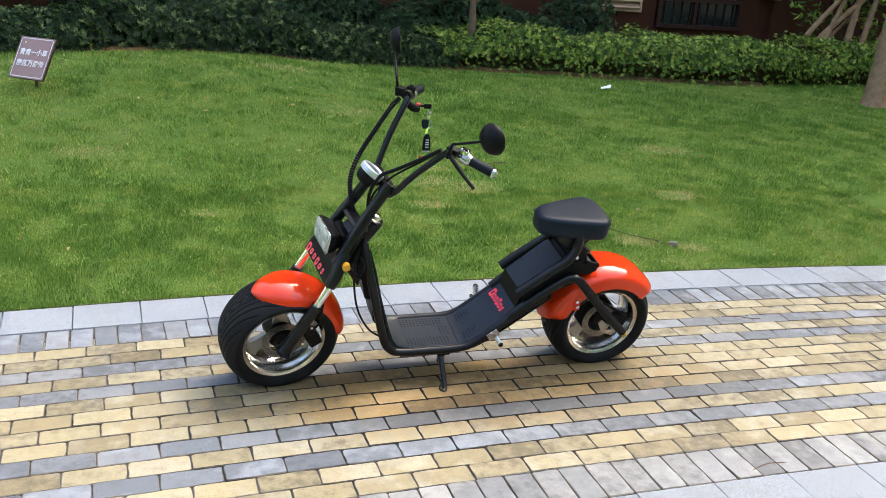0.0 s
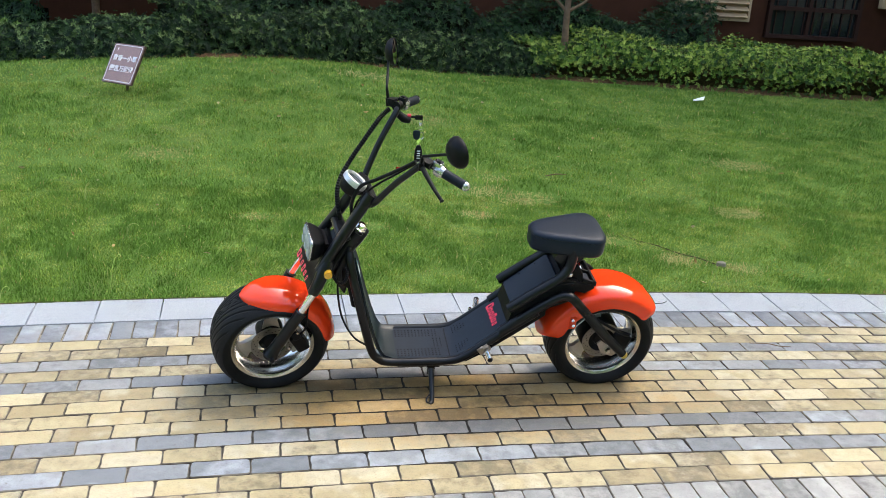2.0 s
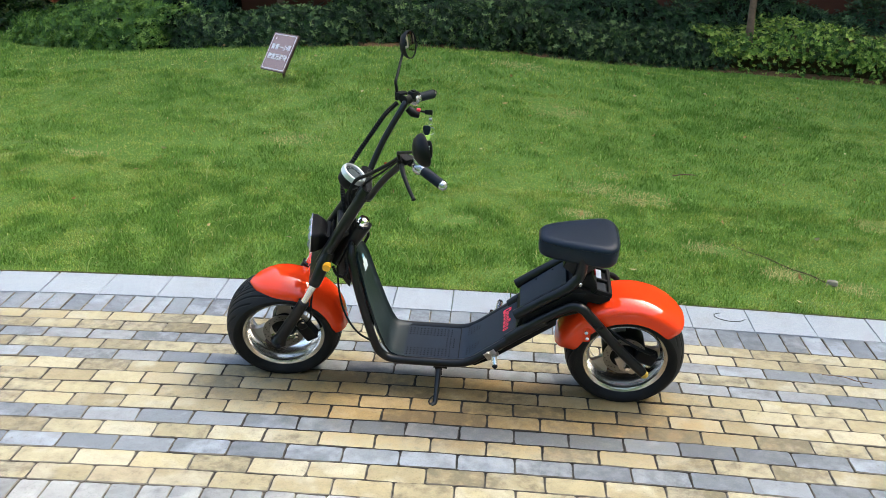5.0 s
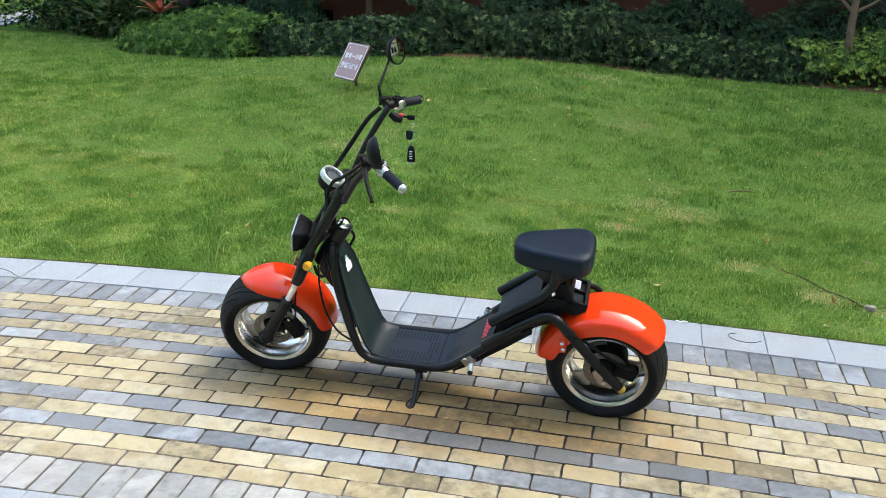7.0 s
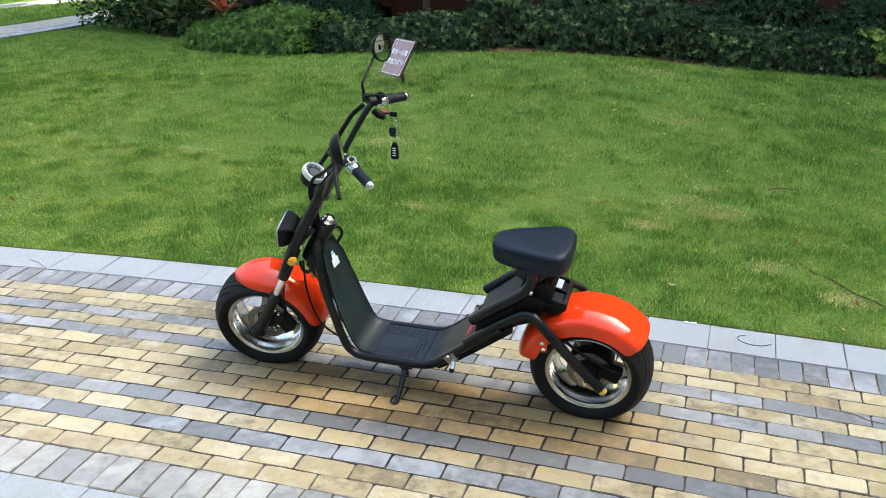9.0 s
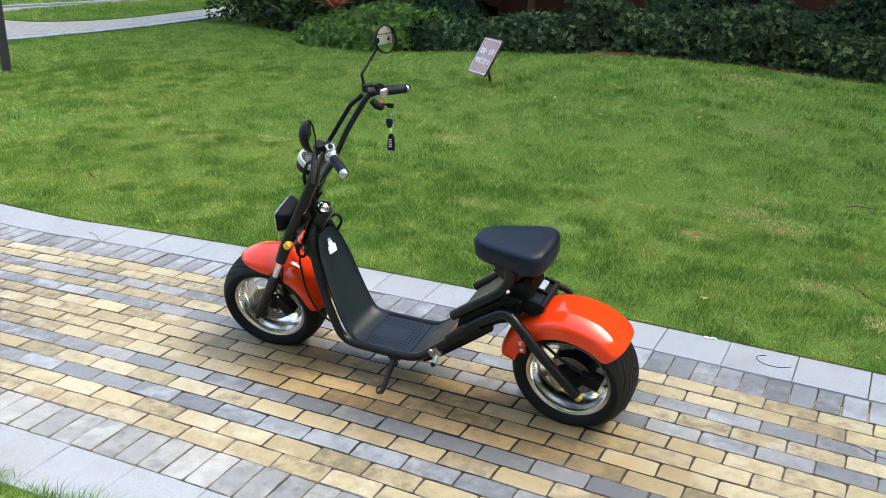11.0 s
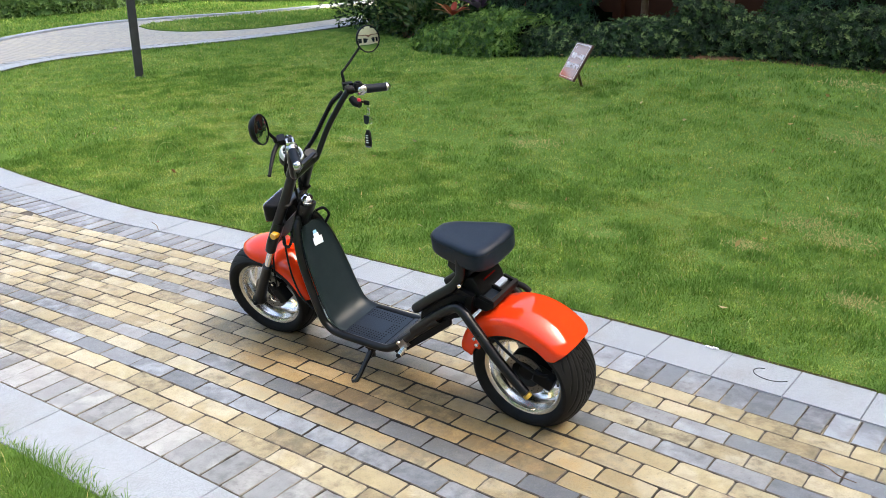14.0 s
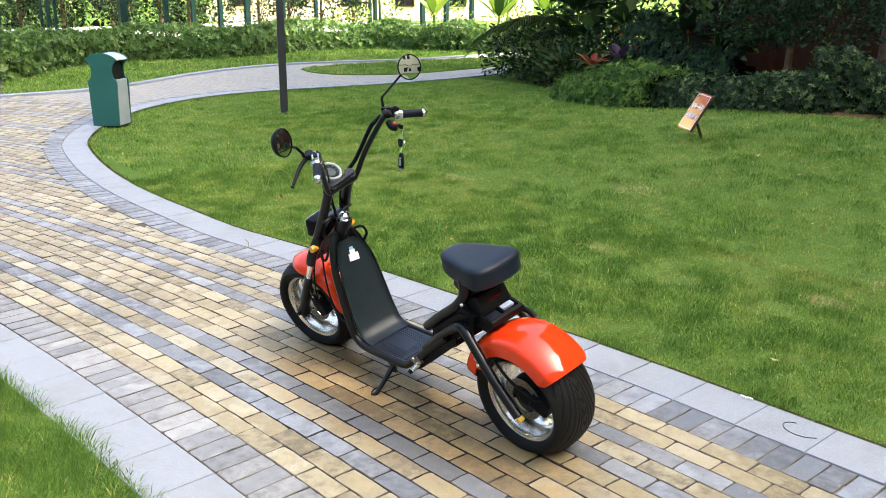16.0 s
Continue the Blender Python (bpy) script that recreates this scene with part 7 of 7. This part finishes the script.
# ---- grass ----
def field(x, y, scale, seed, octaves=3):
    """Smooth noise between about -1 and 1 over the ground."""
    out, amp, total = np.zeros(len(x)), 1.0, 0.0
    for o in range(octaves):
        g = np.random.default_rng(seed + o).uniform(-1, 1, (64, 64))
        u, v = x * scale * 2 ** o + 31.7 * o, y * scale * 2 ** o + 17.3 * o
        i, j = np.floor(u).astype(int), np.floor(v).astype(int)
        fu, fv = u - i, v - j
        fu, fv = fu * fu * (3 - 2 * fu), fv * fv * (3 - 2 * fv)
        at = lambda p, q: g[p % 64, q % 64]
        out += amp * ((at(i, j) * (1 - fu) + at(i + 1, j) * fu) * (1 - fv) + (at(i, j + 1) * (1 - fu) + at(i + 1, j + 1) * fu) * fv)
        total += amp * amp
        amp *= 0.62
    return out / math.sqrt(total) * 1.7


# dry, thin spots in the lawn: x, y, radius
DRY = ((0.66, 3.36, 0.24), (0.98, 3.22, 0.26), (0.80, 3.75, 0.14), (0.55, 2.75, 0.14), (1.75, 1.92, 0.16), (2.1, 1.78, 0.14), (1.35, 2.25, 0.15), (-0.25, 2.4, 0.13), (-1.0, 2.56, 0.12), (-0.19, 7.4, 0.35), (-1.9, 4.0, 0.25), (0.3, 5.6, 0.3), (2.6, 3.0, 0.2), (-3.4, 3.3, 0.2), (3.3, 4.6, 0.3))


def blades(name, label, x, y, length, width, lean_to=(0.06, -0.08), upright=1.0, z=None, lush=0.0):
    """Grass blades: dense green tufts stand taller, thin pale patches lie low, a few blades are dry."""
    n_ = len(x)
    patch = 0.80 * field(x, y, 4.6, 31) + 0.40 * field(x, y, 0.6, 77, 2)
    dry = np.full(n_, -1.0)
    for px, py, pr in DRY:
        dry = np.maximum(dry, 1.0 - np.hypot(x - px, (y - py) * 1.3) / pr)
    z = mound(x, y) if z is None else np.full(n_, z)
    root = np.stack([x, y, z - 0.004], 1)
    ang = rng.uniform(0, 2 * np.pi, n_)
    lean = rng.normal(0, 0.42, (n_, 2)) + 0.20 * np.stack([field(x, y, 6.0, 5, 2), field(x, y, 6.0, 9, 2)], 1) + np.array(lean_to)
    d = np.stack([lean[:, 0], lean[:, 1], np.full(n_, upright)], 1)
    d /= np.linalg.norm(d, axis=1)[:, None]
    tall = np.clip(0.92 + 0.32 * patch + 0.25 * field(x, y, 8.0, 51, 2), 0.42, 1.7) * np.where(dry > 0, 0.6, 1.0)
    L = (length * tall * rng.uniform(0.6, 1.3, n_))[:, None]
    s = np.stack([np.cos(ang), np.sin(ang), np.zeros(n_)], 1) * (width / 2)[:, None]
    mid = root + d * L * 0.55
    tip = root + d * L + np.stack([lean[:, 0], lean[:, 1], -np.abs(lean).sum(1)], 1) * L * 0.28
    v = np.stack([root - s, root + s, mid + s * 0.8, tip, mid - s * 0.8], 1).reshape(-1, 3)
    i = np.arange(n_)[:, None] * 5
    f = np.concatenate([i + np.array([[0, 1, 2]]), i + np.array([[0, 2, 4]]), i + np.array([[4, 2, 3]])], 1).reshape(-1, 3)
    ob = mesh_np(name, v, f, M["grass"])
    for key, *_ in GRASS[1:]:
        ob.data.materials.append(M[key])
    toss = patch + lush + rng.normal(0, 0.37, n_)
    pick = np.where(toss > 0.42, 1, np.where(toss < -0.50, 2, 0))
    pick = np.where((dry + rng.normal(0, 0.25, n_) > 0.15) | (rng.random(n_) < 0.012 + 0.03 * (patch < -0.7)), 3, pick)
    ob.data.polygons.foreach_set("material_index", np.repeat(pick, 3).astype(np.int32))
    tagged(ob, label, "grass", kind="stuff")
    return ob


def sown(count, x0, x1, y0, y1):
    return rng.uniform(x0, x1, count), rng.uniform(y0, y1, count)


hedge_foot = np.array([(-13, 12), (-9, 10.1), (-8.1, 9.6), (-7.5, 8.8), (-5.2, 7.7), (-3.6, 7.55), (-2.4, 7.65), (-1.2, 8.3), (0.3, 8.95), (1.6, 9.6), (4.3, 9.75), (6, 9.45), (7.6, 9.45), (12, 10.2)])


def lawn_at(x, y):
    keep = (beyond_far(x, y) > KERB + 0.008) & (y < np.interp(x, hedge_foot[:, 0], hedge_foot[:, 1]))
    # a bare furrow that ends at a small stone
    return keep & ~((np.abs(y - (2.37 - 1.2 * (x - 1.5)) - 0.02 * np.sin(x * 31)) < 0.008) & (x > 1.48) & (x < 1.97) & (rng.random(len(x)) < 0.8))


def on_lawn(x, y):
    keep = lawn_at(x, y)
    # thin, worn spots
    worn = np.sin(x * 1.9 + 1.3 * np.sin(y * 1.7)) * np.sin(y * 2.3 + 1.1 * np.sin(x * 2.9)) > 0.80
    keep &= ~worn | (rng.random(len(x)) < 0.6)
    return x[keep], y[keep]


for count, box_, length, width in ((330000, (-5.2, 4.2, 0.6, 3.2), 0.031, 0.0040), (230000, (-8.5, 7.0, 3.0, 6.2), 0.036, 0.0052), (130000, (-12.0, 9.5, 6.0, 10.2), 0.046, 0.0078), (60000, (-12.0, -5.0, 1.0, 6.0), 0.044, 0.0075)):
    x, y = on_lawn(*sown(count, *box_))
    blades("grass", "short green lawn grass", x, y, np.full(len(x), length), np.full(len(x), width))
verge = part("verge", strip([arc(s, -HALF - SOLDIER - KERB + 0.012) for s in spans], [arc(s, -HALF - SOLDIER - KERB - 3.5) for s in spans], -0.006), M["lawn"], smooth=False)
tagged(verge, "grass verge beside the near kerb", "lawn", kind="structure")
# near verge, hanging over its kerb
for count, edge, length, lean_to in ((150000, 0.02, 0.042, (0.1, 0.1)), (44000, 0.045, 0.066, (0.05, 0.4))):
    x, y = sown(count, -4.0, 1.6, -3.2, -1.0)
    rr = np.hypot(x - CX, y - CY) - (R0 - HALF - SOLDIER - KERB)
    # the cared-for strip thins out away from the path
    thin = np.minimum(np.minimum(x + 4.0, 1.6 - x) / 0.8, (y + 3.2) / 1.1)
    keep = (rr < edge) & (rng.random(len(x)) < thin)
    x, y = x[keep], y[keep]
    blades("grass", "ragged green grass on the near verge", x, y, np.full(len(x), length), np.full(len(x), 0.0032), lean_to, z=-0.004, lush=0.9)
# longer tufts at the kerb
x, y = sown(90000, -8, 5, 0.5, 1.9)
d = beyond_far(x, y)
keep = (d > KERB + 0.006) & (d < KERB + 0.05 + 0.03 * np.sin(x * 7) * np.sin(x * 17.3))
blades("grass", "ragged longer grass along the kerb", x[keep], y[keep], np.full(keep.sum(), 0.048), np.full(keep.sum(), 0.004), (0.05, -0.10))
# grass beyond the side path and on the island
x, y = sown(70000, -21.5, -12.9, -1.0, 16.0)
keep = np.interp(y, [p.y for p in OUTER], [p.x for p in OUTER]) - 0.22 > x
blades("grass", "green grass strip beyond the side path", x[keep], y[keep], np.full(keep.sum(), 0.07), np.full(keep.sum(), 0.016))
x, y = sown(12000, -15.9, -12.9, 8.1, 15.6)
ex, ey = np.array([p.x for p in ring_]), np.array([p.y for p in ring_])
hit = np.zeros(len(x), bool)
for x0, y0, x1, y1 in zip(ex, ey, np.roll(ex, -1), np.roll(ey, -1)):
    hit ^= ((y0 > y) != (y1 > y)) & (x < (x1 - x0) * (y - y0) / (y1 - y0 + 1e-9) + x0)
blades("grass", "green grass of the lawn island", x[hit], y[hit], np.full(hit.sum(), 0.07), np.full(hit.sum(), 0.014), z=0.006)
# tall weeds and seed stalks standing out of the lawn
wr = random.Random(23)
M["weed"] = leafy("pale_weed_blades", [(0.0, (0.18, 0.31, 0.06)), (0.6, (0.27, 0.39, 0.09)), (1.0, (0.44, 0.48, 0.18))], 0.6, 0.3, (0.3, 0.4, 0.1), 0.2)


def weed_tuft(x, y, count, reach, label="tall pale grass stalks standing out of the lawn"):
    geo = []
    for j in range(count):
        a, h = wr.uniform(0, 6.28), reach * wr.uniform(0.5, 1.0)
        w_, out = wr.uniform(0.0013, 0.0024), wr.uniform(0.35, 0.95)
        dx, dy = math.cos(a) * h * out, math.sin(a) * h * out
        geo.append(tube([(0, 0, -0.01), (dx * 0.3, dy * 0.3, h * 0.62), (dx * 0.7, dy * 0.7, h * (0.98 - 0.30 * out)), (dx, dy, h * (1.0 - 0.62 * out))], [w_, w_, w_ * 0.8, w_ * 0.3], 4, 4))
    weed = part("grass_tuft", joined(*geo), M["weed"])
    weed.matrix_world = Matrix.Translation((x, y, float(mound(x, y))))
    tagged(weed, label, "grass tuft", "grass tufts")


for k in range(34):
    x, y = wr.uniform(-3.4, 3.4), wr.uniform(1.0, 4.6)
    if float(beyond_far(x, y)[0]) > KERB + 0.03:
        weed_tuft(x, y, wr.randint(2, 4), wr.uniform(0.08, 0.16))
for x, y, count, reach in ((-4.01, 1.55, 9, 0.30), (1.05, 1.50, 5, 0.16), (-0.61, 1.70, 5, 0.20), (-0.39, 1.50, 5, 0.20), (-2.06, 0.98, 4, 0.15), (-1.58, 1.16, 4, 0.26), (3.22, 2.05, 6, 0.26),
                           (-0.67, 1.30, 7, 0.20), (-0.28, 1.52, 4, 0.26), (0.34, 1.55, 4, 0.18), (-4.2, 1.18, 4, 0.14), (1.70, 2.72, 5, 0.24), (-1.55, 1.6, 4, 0.16)):
    weed_tuft(x, y, count, reach, "arching tuft of long pale grass blades in the lawn")
# a dry stick in the lawn
stick = part("stick", tube([(-0.09, -0.01, 0.02), (0.0, 0.005, 0.035), (0.09, 0.02, 0.03)], [0.004, 0.005, 0.003], 6, 3), M["bark"])
stick.matrix_world = Matrix.Translation((1.35, 3.84, float(mound(1.35, 3.84))))
tagged(stick, "dry brown stick lying in the grass", "stick")

# dark strip between the turf and the kerb, drawn for soil and the turf edge's shade
edge_line = [p for p in resample(FAR_LINE, 0.1) if p.x < 9]
soil_edge = part("soil_edge", strip(offset(edge_line, -KERB + 0.004), offset(edge_line, -KERB - 0.035), -0.006), M["soil"], smooth=False)
tagged(soil_edge, "dark strip of soil and painted shade between turf and kerb", "soil", kind="structure")

# the bare furrow's soil and the stone at its end
fur = [V((1.48 + 0.05 * k, 2.394 - 0.06 * k + 0.02 * math.sin((1.48 + 0.05 * k) * 31), 0)) for k in range(11)]
furrow = part("furrow", strip([p + V((0.008, 0.006, 0)) for p in fur], [p - V((0.008, 0.006, 0)) for p in fur], -0.016), M["soil"], smooth=False)
tagged(furrow, "thin furrow of bare soil in the lawn", "soil", kind="structure")
stone = part("stone", loft([[(x * k, y * k, z) for x, y in rounded(0.06, 0.035, 0.013)] for z, k in ((-0.03, 0.95), (0.0, 1.0), (0.014, 0.92), (0.018, 0.7))]), M["rim"])
stone.matrix_world = Matrix.Translation((1.97, 1.81, -0.010)) @ pose(0, 0, 0, 5, -4, -20)
tagged(stone, "small flat grey stone in the grass", "stone")
